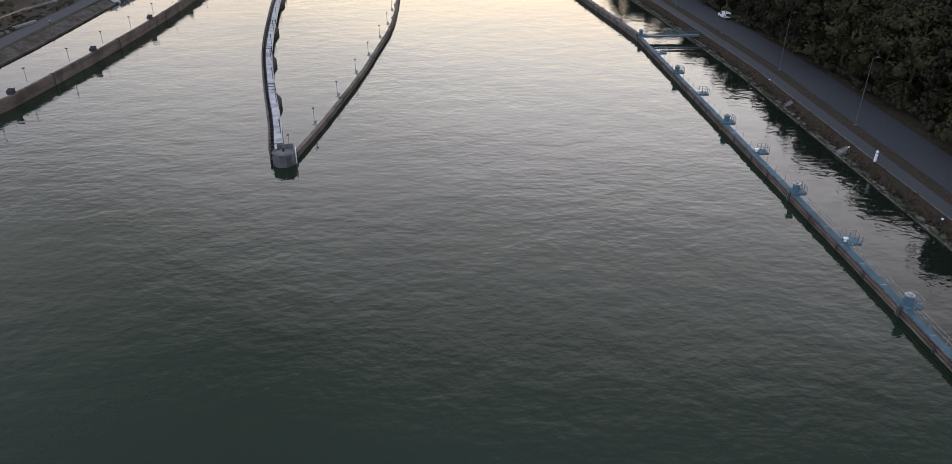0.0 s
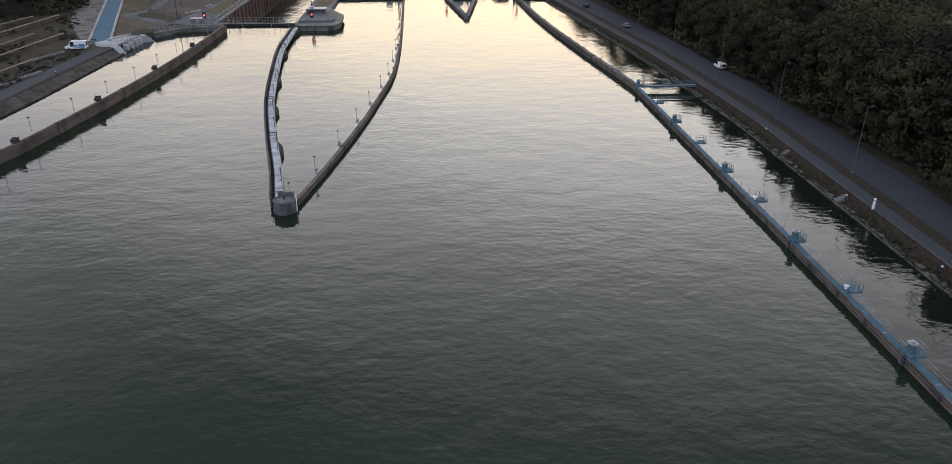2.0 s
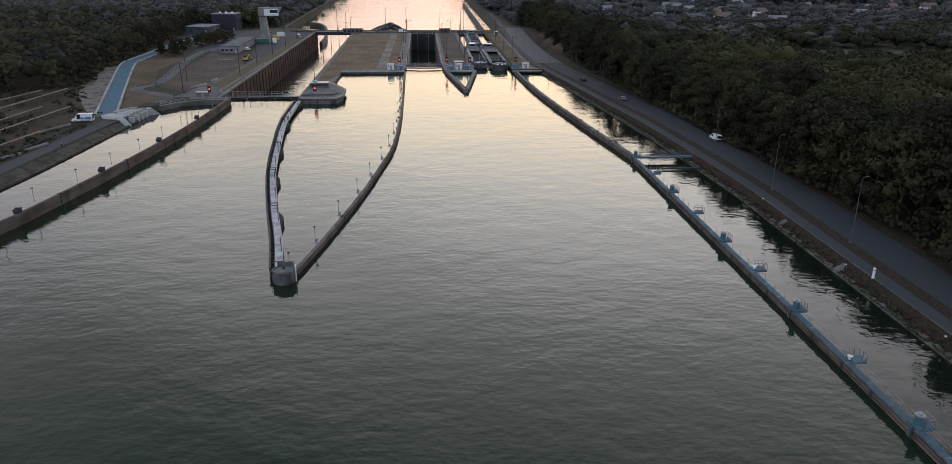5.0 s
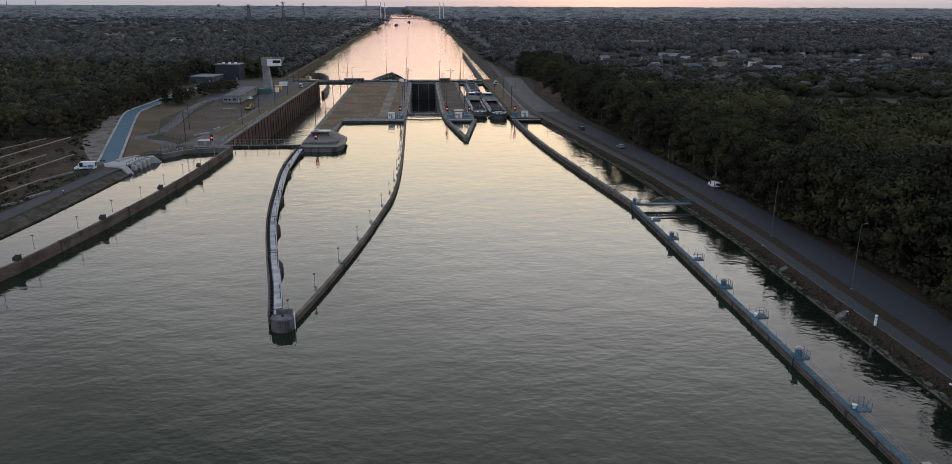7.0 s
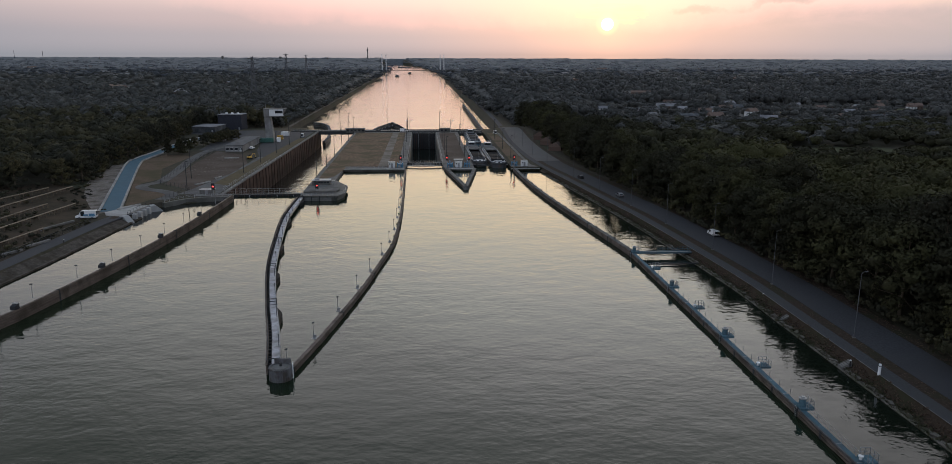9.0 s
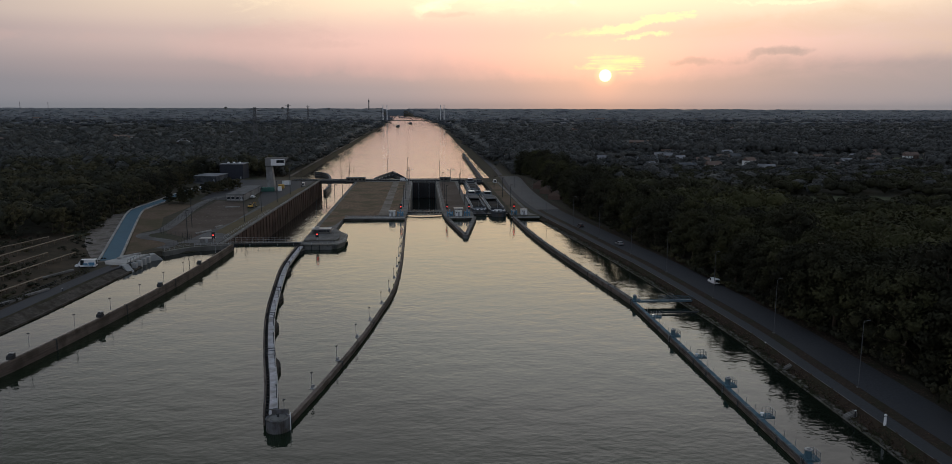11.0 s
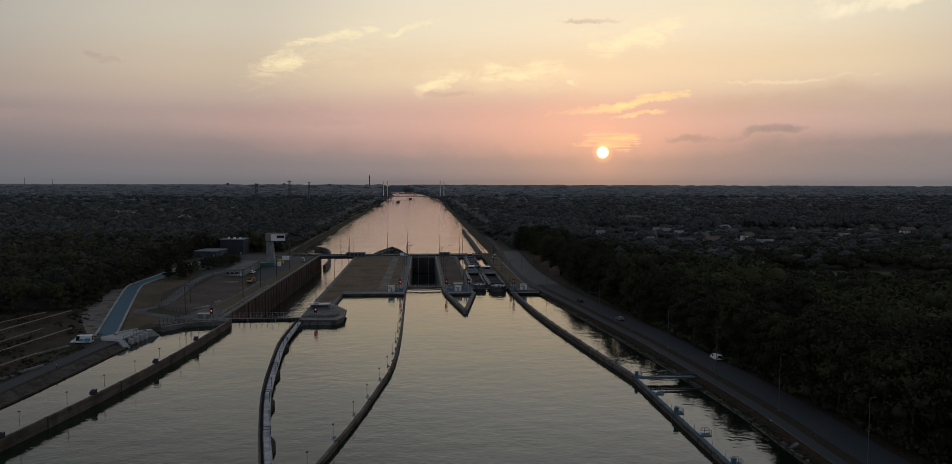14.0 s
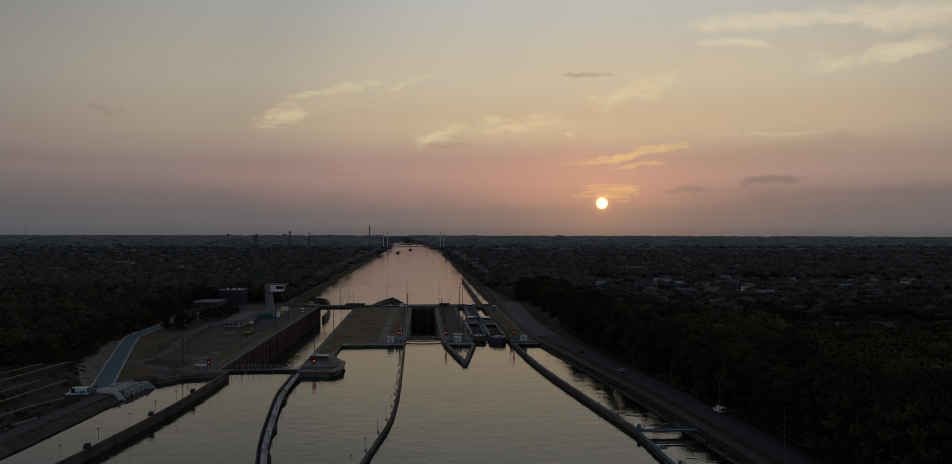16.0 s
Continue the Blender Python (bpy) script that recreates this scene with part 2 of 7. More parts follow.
def leaf_material(name, c1, c2, c3, scale=0.06, vary=0.10, sheen=0.0):
    m = bpy.data.materials.new(name)
    m.use_nodes = True
    n, l = m.node_tree.nodes, m.node_tree.links
    b = n["Principled BSDF"]
    geo = n.new("ShaderNodeNewGeometry")
    info = n.new("ShaderNodeObjectInfo")
    tree = n.new("ShaderNodeTexNoise")
    tree.inputs["Scale"].default_value, tree.inputs["Detail"].default_value = scale, 2 if scale > 0.015 else 7
    l.new(geo.outputs["Position"], tree.inputs["Vector"])
    add = n.new("ShaderNodeMath")
    add.operation = "MULTIPLY_ADD"
    l.new(info.outputs["Random"], add.inputs[0])
    add.inputs[1].default_value = 0.35
    l.new(tree.outputs[0], add.inputs[2])
    r = n.new("ShaderNodeValToRGB")
    el = r.color_ramp.elements
    el.new(0.5)
    for e, (p, c) in zip(el, ((0.42, c1), (0.66, c2), (0.95, c3))):
        e.position, e.color = p, (*c, 1)
    l.new(add.outputs[0], r.inputs[0])
    hsv = n.new("ShaderNodeHueSaturation")
    mr = n.new("ShaderNodeMapRange")
    mr.inputs[3].default_value, mr.inputs[4].default_value = 1 - vary, 1 + vary
    l.new(geo.outputs["Random Per Island"], mr.inputs[0])
    l.new(mr.outputs[0], hsv.inputs["Value"])
    l.new(r.outputs[0], hsv.inputs["Color"])
    l.new(hsv.outputs[0], b.inputs["Base Color"])
    b.inputs["Roughness"].default_value = 0.75
    b.inputs["Specular IOR Level"].default_value = 0.1
    # Blue-tinted sheen stands in for haze; near leaves have none.
    b.inputs["Sheen Weight"].default_value, b.inputs["Sheen Roughness"].default_value, b.inputs["Sheen Tint"].default_value = sheen, 0.4, (0.80, 0.9, 1.0, 1)
    clump = n.new("ShaderNodeTexNoise")
    clump.inputs["Scale"].default_value, clump.inputs["Detail"].default_value, clump.inputs["Roughness"].default_value = 1.1, 6, 0.7
    l.new(geo.outputs["Position"], clump.inputs["Vector"])
    dab = n.new("ShaderNodeMapRange")
    dab.inputs[1].default_value, dab.inputs[2].default_value, dab.inputs[3].default_value, dab.inputs[4].default_value = 0.30, 0.70, 0.72 if not sheen else 0.76, 1.28 if not sheen else 1.24
    l.new(clump.outputs[0], dab.inputs[0])
    deep = n.new("ShaderNodeMixRGB")
    deep.blend_type = "MULTIPLY"
    deep.inputs[0].default_value = 1.0
    l.new(hsv.outputs[0], deep.inputs[1])
    l.new(dab.outputs[0], deep.inputs[2])
    l.new(deep.outputs[0], b.inputs["Base Color"])
    bp = n.new("ShaderNodeBump")
    bp.inputs["Strength"].default_value, bp.inputs["Distance"].default_value = 0.7 if not sheen else 0.45, 0.8
    l.new(clump.outputs[0], bp.inputs["Height"])
    l.new(bp.outputs[0], b.inputs["Normal"])
    return m


def water_material(name, deep, ripple, size, rough=0.012, ior=1.36):
    m = bpy.data.materials.new(name)
    m.use_nodes = True
    n, l = m.node_tree.nodes, m.node_tree.links
    b = n["Principled BSDF"]
    geo = n.new("ShaderNodeNewGeometry")
    b.inputs["Roughness"].default_value, b.inputs["IOR"].default_value = rough, ior
    murk = n.new("ShaderNodeTexNoise")
    murk.inputs["Scale"].default_value, murk.inputs["Detail"].default_value = 0.03, 4
    l.new(geo.outputs["Position"], murk.inputs["Vector"])
    r = n.new("ShaderNodeValToRGB")
    r.color_ramp.elements[0].color, r.color_ramp.elements[1].color = (*[0.75 * c for c in deep], 1), (*[1.25 * c for c in deep], 1)
    l.new(murk.outputs[0], r.inputs[0])
    l.new(r.outputs[0], b.inputs["Base Color"])
    last = None
    for scale, stretch, dist, dx, grain in ((0.88 / size, (0.8, 1.0, 1.0), 0.052 * ripple, 11, 2.0), (0.21 / size, (0.75, 1.0, 1.0), 0.14 * ripple, -9, 2.0), (1.7 / size, (0.55, 1.0, 1.0), 0.011 * ripple, 4, 1.0), (0.035 / size, (0.8, 1, 1), 0.25 * ripple, 2, 1.0)):
        mp = n.new("ShaderNodeMapping")
        mp.inputs["Scale"].default_value, mp.inputs["Rotation"].default_value = stretch, (0, 0, radians(dx))
        l.new(geo.outputs["Position"], mp.inputs[0])
        t = n.new("ShaderNodeTexNoise")
        t.inputs["Scale"].default_value, t.inputs["Detail"].default_value, t.inputs["Roughness"].default_value = scale, grain, 0.5
        l.new(mp.outputs[0], t.inputs["Vector"])
        bp = n.new("ShaderNodeBump")
        bp.inputs["Strength"].default_value, bp.inputs["Distance"].default_value = 1.0, dist
        l.new(t.outputs[0], bp.inputs["Height"])
        if last:
            l.new(last, bp.inputs["Normal"])
        last = bp.outputs[0]
    l.new(last, b.inputs["Normal"])
    return m


WATER = water_material("canal_water", (0.0118, 0.0205, 0.0112), 0.76, 1.0)
CALM_WATER = water_material("sheltered_water", (0.0085, 0.0125, 0.0085), 0.60, 1.1)
LOW_WATER = water_material("lower_water", (0.022, 0.021, 0.016), 2.0, 1.3, 0.07, 1.5)
GROUND = material("woodland_soil", (0.034, 0.031, 0.024), (0.066, 0.058, 0.042), 0.5, 0.95, 0.4, stain=(0.036, 0.040, 0.024), stain_scale=0.02)
DRYGRASS = material("dry_grass", (0.080, 0.056, 0.039), (0.150, 0.108, 0.076), 1.6, 0.95, 0.5, stain=(0.070, 0.060, 0.034), stain_scale=0.07)
GREENGRASS = material("rough_grass", (0.021, 0.018, 0.013), (0.058, 0.047, 0.030), 0.8, 0.95, 0.6, stain=(0.066, 0.048, 0.034), stain_scale=0.09)
MEADOW = material("meadow", (0.046, 0.052, 0.028), (0.080, 0.082, 0.046), 0.3, 0.95, 0.3, stain=(0.085, 0.08, 0.045), stain_scale=0.01)
SAND = material("sandy_gravel", (0.14, 0.12, 0.105), (0.23, 0.205, 0.18), 1.1, 0.95, 0.4, stain=(0.11, 0.095, 0.075), stain_scale=0.1)
DIRT = material("trampled_earth", (0.050, 0.038, 0.032), (0.095, 0.073, 0.060), 0.8, 0.95, 0.4, stain=(0.10, 0.083, 0.07), stain_scale=0.06)
ASPHALT = material("worn_asphalt", (0.040, 0.042, 0.048), (0.064, 0.066, 0.074), 2.5, 0.85, 0.2, stain=(0.058, 0.059, 0.064), stain_scale=0.05)
PATHWAY = material("path_asphalt", (0.040, 0.042, 0.047), (0.066, 0.068, 0.074), 2.5, 0.85, 0.2, stain=(0.056, 0.057, 0.060), stain_scale=0.07)
CONCRETE = material("weathered_concrete", (0.125, 0.122, 0.118), (0.205, 0.2, 0.19), 0.9, 0.85, 0.25, stain=(0.105, 0.1, 0.093), stain_scale=0.2)
PALECON = material("pale_concrete", (0.3, 0.295, 0.285), (0.42, 0.415, 0.4), 0.8, 0.8, 0.2, stain=(0.25, 0.245, 0.235), stain_scale=0.15)
DARKCON = material("wet_shaded_concrete", (0.09, 0.088, 0.082), (0.17, 0.165, 0.15), 0.7, 0.7, 0.3, stain=(0.07, 0.07, 0.06), stain_scale=0.15, stretch=(1, 1, 0.3))
PLANK = material("weathered_plank", (0.10, 0.080, 0.069), (0.19, 0.156, 0.133), 1.2, 0.85, 0.4, stain=(0.085, 0.07, 0.058), stain_scale=0.3, stretch=(0.3, 0.3, 3), spread=0.2)
RUSTWALL = material("rusty_chamber_wall", (0.072, 0.047, 0.039), (0.138, 0.090, 0.072), 0.6, 0.85, 0.3, stain=(0.058, 0.040, 0.033), stain_scale=0.12, stretch=(1, 1, 0.25))
BLUESTEEL = material("blue_painted_steel", (0.060, 0.118, 0.150), (0.095, 0.165, 0.205), 1.0, 0.8, 0.1, 0.0, stain=(0.085, 0.12, 0.14), stain_scale=0.3)
CABIN_BLUE = material("bright_blue_paint", (0.05, 0.17, 0.30), (0.08, 0.24, 0.38), 1.0, 0.45, 0.05)
DARKSTEEL = material("dark_steel", (0.030, 0.032, 0.035), (0.060, 0.062, 0.066), 2.0, 0.8, 0.1, 0.0)
GALV = material("galvanised_steel", (0.26, 0.27, 0.28), (0.38, 0.39, 0.40), 3.0, 0.5, 0.05, 0.6)
WHITEDECK = material("whitish_deck_coating", (0.36, 0.35, 0.375), (0.60, 0.59, 0.62), 1.6, 0.75, 0.2, stain=(0.27, 0.255, 0.25), stain_scale=0.45)
WHITE = material("white_paint", (0.70, 0.71, 0.72), (0.80, 0.81, 0.81), 1.5, 0.45, 0.03)
BARK = material("bark", (0.07, 0.055, 0.04), (0.15, 0.12, 0.09), 3.0, 0.95, 0.5, stretch=(1, 1, 0.2))
LEAF = leaf_material("broad_leaves", (0.0262, 0.0255, 0.0172), (0.0380, 0.0374, 0.0208), (0.067, 0.0655, 0.0275), 0.045)
LEAF_AUTUMN = leaf_material("turning_leaves", (0.025, 0.026, 0.0205), (0.038, 0.0385, 0.026), (0.088, 0.078, 0.040))
# Haze is mixed into these leaf colours, more on the sunward right side.
LEAF_HAZE_LEFT = leaf_material("haze_lifted_leaves", (0.038, 0.041, 0.0415), (0.053, 0.056, 0.0545), (0.084, 0.084, 0.075), 0.016, 0.08, 0.06)
LEAF_HAZE_RIGHT = leaf_material("haze_greyed_leaves", (0.056, 0.057, 0.056), (0.077, 0.078, 0.074), (0.116, 0.112, 0.100), 0.016, 0.08, 0.06)
# Haze painted into the leaf colour: bluer far off, palest at the horizon.
LEAF_HAZE_FAR = leaf_material("haze_blue_foliage", (0.057, 0.063, 0.071), (0.074, 0.081, 0.091), (0.098, 0.105, 0.113), 0.006, 0.08, 0.12)
LEAF_HAZE_EDGE = leaf_material("haze_pale_foliage", (0.094, 0.102, 0.113), (0.116, 0.125, 0.137), (0.143, 0.151, 0.161), 0.004, 0.06, 0.12)
GLASS = material("dark_glass", (0.02, 0.024, 0.028), (0.03, 0.034, 0.04), 1, 0.08, 0.0)
# The sky reflected in the channel water is put into this matt blue.
SKYBLUE_WATER = material("skyblue_channel_water", (0.058, 0.116, 0.158), (0.08, 0.146, 0.190), 0.5, 0.85, 0.1, stain=(0.068, 0.126, 0.165), stain_scale=0.08)
ROOF = material("roof_tiles", (0.12, 0.088, 0.074), (0.19, 0.138, 0.115), 2, 0.85, 0.3)
FLATROOF = material("flat_roof_felt", (0.20, 0.20, 0.21), (0.28, 0.28, 0.29), 0.7, 0.85, 0.1, stain=(0.16, 0.16, 0.17), stain_scale=0.15)
BRICK = material("brown_brick", (0.11, 0.075, 0.06), (0.17, 0.12, 0.098), 4, 0.9, 0.2)
HULL = material("dark_hull_paint", (0.035, 0.038, 0.045), (0.06, 0.065, 0.075), 0.7, 0.5, 0.1, stain=(0.09, 0.06, 0.045), stain_scale=0.4)
HATCH = material("hatch_cover_metal", (0.045, 0.05, 0.057), (0.09, 0.096, 0.105), 1.2, 0.82, 0.1, stain=(0.13, 0.135, 0.14), stain_scale=0.25)
CLADDING = material("anthracite_cladding", (0.035, 0.037, 0.048), (0.05, 0.054, 0.068), 1.0, 0.8, 0.05, 0.0)
YELLOW = material("yellow_machine_paint", (0.45, 0.27, 0.05), (0.55, 0.34, 0.07), 1, 0.5, 0.05)
GREENBOX = material("green_container_paint", (0.03, 0.12, 0.10), (0.05, 0.16, 0.13), 1, 0.5, 0.05)
OLIVE = material("olive_rough_grass", (0.055, 0.046, 0.029), (0.112, 0.093, 0.057), 1.0, 0.95, 0.5, stain=(0.10, 0.08, 0.045), stain_scale=0.12)
TOWERCON = material("grey_tower_concrete", (0.19, 0.19, 0.19), (0.27, 0.27, 0.265), 0.8, 0.85, 0.2, stain=(0.16, 0.16, 0.155), stain_scale=0.2, stretch=(1, 1, 0.3))
PILERUST = material("dark_rusted_post", (0.048, 0.034, 0.029), (0.085, 0.060, 0.050), 1.0, 0.85, 0.2)
HOLD = material("rusty_hold_steel", (0.028, 0.024, 0.022), (0.055, 0.046, 0.04), 1.0, 0.85, 0.2)
GREYPAINT = material("grey_boat_paint", (0.22, 0.24, 0.26), (0.32, 0.34, 0.36), 1.2, 0.6, 0.05)
PILESTEEL = material("weathered_sheet_pile", (0.10, 0.10, 0.108), (0.17, 0.168, 0.175), 1.2, 0.8, 0.2, stain=(0.08, 0.07, 0.064), stain_scale=0.8, stretch=(1, 1, 0.2))
LAMPGREY = material("lamp_post_grey", (0.085, 0.088, 0.092), (0.13, 0.134, 0.14), 2.0, 0.8, 0.05)
LANE = material("pale_lane_concrete", (0.086, 0.087, 0.090), (0.14, 0.141, 0.144), 1.5, 0.85, 0.15, stain=(0.074, 0.073, 0.072), stain_scale=0.12)
ROADPALE = material("pale_road_asphalt", (0.072, 0.073, 0.077), (0.112, 0.113, 0.117), 1.8, 0.85, 0.15, stain=(0.085, 0.085, 0.088), stain_scale=0.1)
PALESAND = material("pale_bare_sand", (0.11, 0.095, 0.085), (0.25, 0.225, 0.205), 1.6, 0.95, 0.6, stain=(0.085, 0.072, 0.055), stain_scale=0.22)
OLDSLAB = material("mossy_slab_concrete", (0.048, 0.042, 0.037), (0.100, 0.089, 0.079), 1.1, 0.9, 0.4, stain=(0.040, 0.035, 0.027), stain_scale=0.35)
LIMEWASH = material("pale_washed_concrete", (0.30, 0.305, 0.305), (0.43, 0.435, 0.43), 1.0, 0.8, 0.15, stain=(0.33, 0.33, 0.33), stain_scale=0.5)
LAWNROWS = material("rowed_dry_lawn", (0.092, 0.063, 0.042), (0.19, 0.134, 0.090), 1.3, 0.95, 0.5, stain=(0.085, 0.074, 0.044), stain_scale=0.09, stretch=(0.9, 0.22, 1))
TIMBER = material("pale_timber", (0.19, 0.155, 0.115), (0.29, 0.24, 0.185), 1.5, 0.8, 0.3)
RUBBER = material("black_rubber", (0.018, 0.018, 0.019), (0.03, 0.03, 0.03), 3, 0.8, 0.1)
STONE = material("revetment_stone", (0.065, 0.060, 0.051), (0.15, 0.138, 0.122), 1.3, 0.9, 0.5, stain=(0.06, 0.062, 0.04), stain_scale=0.4, spread=0.3)
REDLAMP = material("red_signal_lens", (0.5, 0.02, 0.02), (0.6, 0.03, 0.02), 1, 0.4, 0, glow=((1.0, 0.06, 0.05), 1.3))
TAILLAMP = material("red_tail_lens", (0.3, 0.02, 0.02), (0.35, 0.02, 0.02), 1, 0.3, 0)


# ---- building helpers ----
def thing(name, x, y, z, rz=0.0, label="", category="", group="", kind=""):
    ob = new(name)
    ob.empty_display_size = 0.3
    ob.matrix_world = pose(x, y, z, 0, 0, rz)
    return tagged(ob, label, category, group, kind)


def part(name, bm, mat, parent=None, label="", smooth=False):
    me = bpy.data.meshes.new(name)
    if smooth:
        for f in bm.faces:
            f.smooth = True
    bm.normal_update()
    bm.to_mesh(me)
    bm.free()
    me.materials.append(mat)
    ob = new(name, me)
    if parent:
        ob.parent = parent
    if label:
        ob["label"] = label
    return ob


def again(name, ob, parent, m):
    """Another object on the same mesh."""
    o = new(name, ob.data)
    o.parent = parent
    o.matrix_basis = m
    return o


def box(bm, x0, x1, y0, y1, z0, z1, m=None):
    v = [bm.verts.new((x, y, z)) for x in (x0, x1) for y in (y0, y1) for z in (z0, z1)]
    for a in ((0, 1, 3, 2), (4, 6, 7, 5), (0, 4, 5, 1), (2, 3, 7, 6), (0, 2, 6, 4), (1, 5, 7, 3)):
        bm.faces.new([v[i] for i in a])
    if m is not None:
        bmesh.ops.transform(bm, matrix=m, verts=v)
    return bm


def boxes(*dims):
    bm = bmesh.new()
    for d in dims:
        box(bm, *d)
    return bm


def bevelled(bm, w=0.05, seg=1):
    bmesh.ops.bevel(bm, geom=list(bm.edges), offset=w, segments=seg, affect="EDGES", clamp_overlap=True)
    return bm


def prism(bm, pts, z0, z1, side_in=0.0):
    """An upright block over a plan outline given anticlockwise."""
    a = [bm.verts.new((x, y, z0)) for x, y in pts]
    b = [bm.verts.new((x, y, z1)) for x, y in pts]
    n = len(pts)
    for i in range(n):
        bm.faces.new((a[i], a[(i + 1) % n], b[(i + 1) % n], b[i]))
    bm.faces.new(b)
    bm.faces.new(a[::-1])
    return bm


def cyl(bm, x, y, z0, z1, r0, r1=None, seg=10):
    r1 = r0 if r1 is None else r1
    ring = [(math.cos(2 * math.pi * i / seg), math.sin(2 * math.pi * i / seg)) for i in range(seg)]
    a = [bm.verts.new((x + r0 * c, y + r0 * s, z0)) for c, s in ring]
    b = [bm.verts.new((x + r1 * c, y + r1 * s, z1)) for c, s in ring]
    for i in range(seg):
        bm.faces.new((a[i], a[(i + 1) % seg], b[(i + 1) % seg], b[i]))
    bm.faces.new(b)
    bm.faces.new(a[::-1])
    return bm


def tube(bm, pts, r, seg=6, r_end=None):
    """A round bar along points."""
    pts = [Vector(p) for p in pts]
    r_end = r if r_end is None else r_end
    rings = []
    for i, p in enumerate(pts):
        d = (pts[min(i + 1, len(pts) - 1)] - pts[max(i - 1, 0)]).normalized()
        q = d.to_track_quat("Z", "Y")
        k = r + (r_end - r) * i / (len(pts) - 1)
        rings.append([bm.verts.new(p + q @ Vector((k * math.cos(2 * math.pi * j / seg), k * math.sin(2 * math.pi * j / seg), 0))) for j in range(seg)])
    for a, b in zip(rings, rings[1:]):
        for j in range(seg):
            bm.faces.new((a[j], a[(j + 1) % seg], b[(j + 1) % seg], b[j]))
    bm.faces.new(rings[0][::-1])
    bm.faces.new(rings[-1])
    return bm


def curve(pts, step=4.0):
    """A smooth line through plan points, cut into about equal steps."""
    p = [Vector((*a, 0)).to_2d() for a in pts]
    p = [2 * p[0] - p[1], *p, 2 * p[-1] - p[-2]]
    fine = []
    for a, b, c, d in zip(p, p[1:], p[2:], p[3:]):
        n = max(2, int((c - b).length / 1.0))
        for i in range(n):
            t = i / n
            fine.append(0.5 * (2 * b + (c - a) * t + (2 * a - 5 * b + 4 * c - d) * t * t + (3 * b - a - 3 * c + d) * t ** 3))
    fine.append(p[-2])
    s = [0.0]
    for a, b in zip(fine, fine[1:]):
        s.append(s[-1] + (b - a).length)
    n = max(1, round(s[-1] / step))
    xs, ys = np.interp(np.linspace(0, s[-1], n + 1), s, [a.x for a in fine]), np.interp(np.linspace(0, s[-1], n + 1), s, [a.y for a in fine])
    return [Vector((float(x), float(y))) for x, y in zip(xs, ys)]


def sides(line):
    out = []
    for i in range(len(line)):
        d = (line[min(i + 1, len(line) - 1)] - line[max(i - 1, 0)]).normalized()
        out.append(Vector((d.y, -d.x)))
    return out


def sweep(bm, line, profile, closed=True):
    """Carries a profile of (offset to the right, height) along a plan line."""
    rows = [[bm.verts.new((p.x + s.x * o, p.y + s.y * o, z)) for o, z in profile] for p, s in zip(line, sides(line))]
    n = len(profile)
    for a, b in zip(rows, rows[1:]):
        for j in range(n if closed else n - 1):
            k = (j + 1) % n
            bm.faces.new((a[j], a[k], b[k], b[j]))
    if closed:
        bm.faces.new(rows[0])
        bm.faces.new(rows[-1][::-1])
    bmesh.ops.recalc_face_normals(bm, faces=list(bm.faces)) if closed else None
    return bm


def rect(o0, o1, z0, z1):
    return [(o0, z0), (o1, z0), (o1, z1), (o0, z1)]


def ribbon(line, o0, o1, z):
    """A thin slab along a line."""
    return sweep(bmesh.new(), line, rect(o0, o1, z - 0.25, z))


def quads(name, verts, mat, parent=None):
    """One mesh of loose four-sided leaves from an (n, 4, 3) array."""
    v = np.ascontiguousarray(verts, dtype=np.float32)
    n = len(v)
    me = bpy.data.meshes.new(name)
    me.vertices.add(4 * n)
    me.vertices.foreach_set("co", v.reshape(-1))
    me.loops.add(4 * n)
    me.loops.foreach_set("vertex_index", np.arange(4 * n, dtype=np.int32))
    me.polygons.add(n)
    me.polygons.foreach_set("loop_start", np.arange(0, 4 * n, 4, dtype=np.int32))
    me.update(calc_edges=True)
    me.materials.append(mat)
    ob = new(name, me)
    if parent:
        ob.parent = parent
    return ob


def ball(level):
    """Vertices and triangles of a unit ball."""
    bm = bmesh.new()
    bmesh.ops.create_icosphere(bm, subdivisions=level, radius=1.0)
    v = np.array([q.co[:] for q in bm.verts])
    bm.verts.index_update()
    f = np.array([[q.index for q in t.verts] for t in bm.faces])
    bm.free()
    return v, f


BALLS = {1: ball(1), 2: ball(2), 3: ball(3)}


def foliage(name, leaves, centres, radii, level, gen, mat, parent=None, hull=0.86):
    """One crown mesh: uneven inner masses and loose leaves over them."""
    bv, bf = BALLS[level]
    n, m = len(centres), len(bv)
    jit = gen.uniform(0.68, 1.12, (n, m, 1))
    hv = (centres[:, None, :] + bv[None] * radii[:, None, :] * hull * jit).reshape(-1, 3)
    hf = (bf[None] + (np.arange(n) * m)[:, None, None]).reshape(-1, 3)
    lv = leaves.reshape(-1, 3)
    me = bpy.data.meshes.new(name)
    me.vertices.add(len(hv) + len(lv))
    me.vertices.foreach_set("co", np.concatenate([hv, lv]).astype(np.float32).reshape(-1))
    nt, nq = len(hf), len(leaves)
    me.loops.add(3 * nt + 4 * nq)
    me.loops.foreach_set("vertex_index", np.concatenate([hf.reshape(-1), len(hv) + np.arange(4 * nq)]).astype(np.int32))
    me.polygons.add(nt + nq)
    me.polygons.foreach_set("loop_start", np.concatenate([np.arange(nt) * 3, 3 * nt + np.arange(nq) * 4]).astype(np.int32))
    me.polygons.foreach_set("use_smooth", np.arange(nt + nq) < nt)
    me.update(calc_edges=True)
    me.materials.append(mat)
    ob = new(name, me)
    if parent:
        ob.parent = parent
    return ob


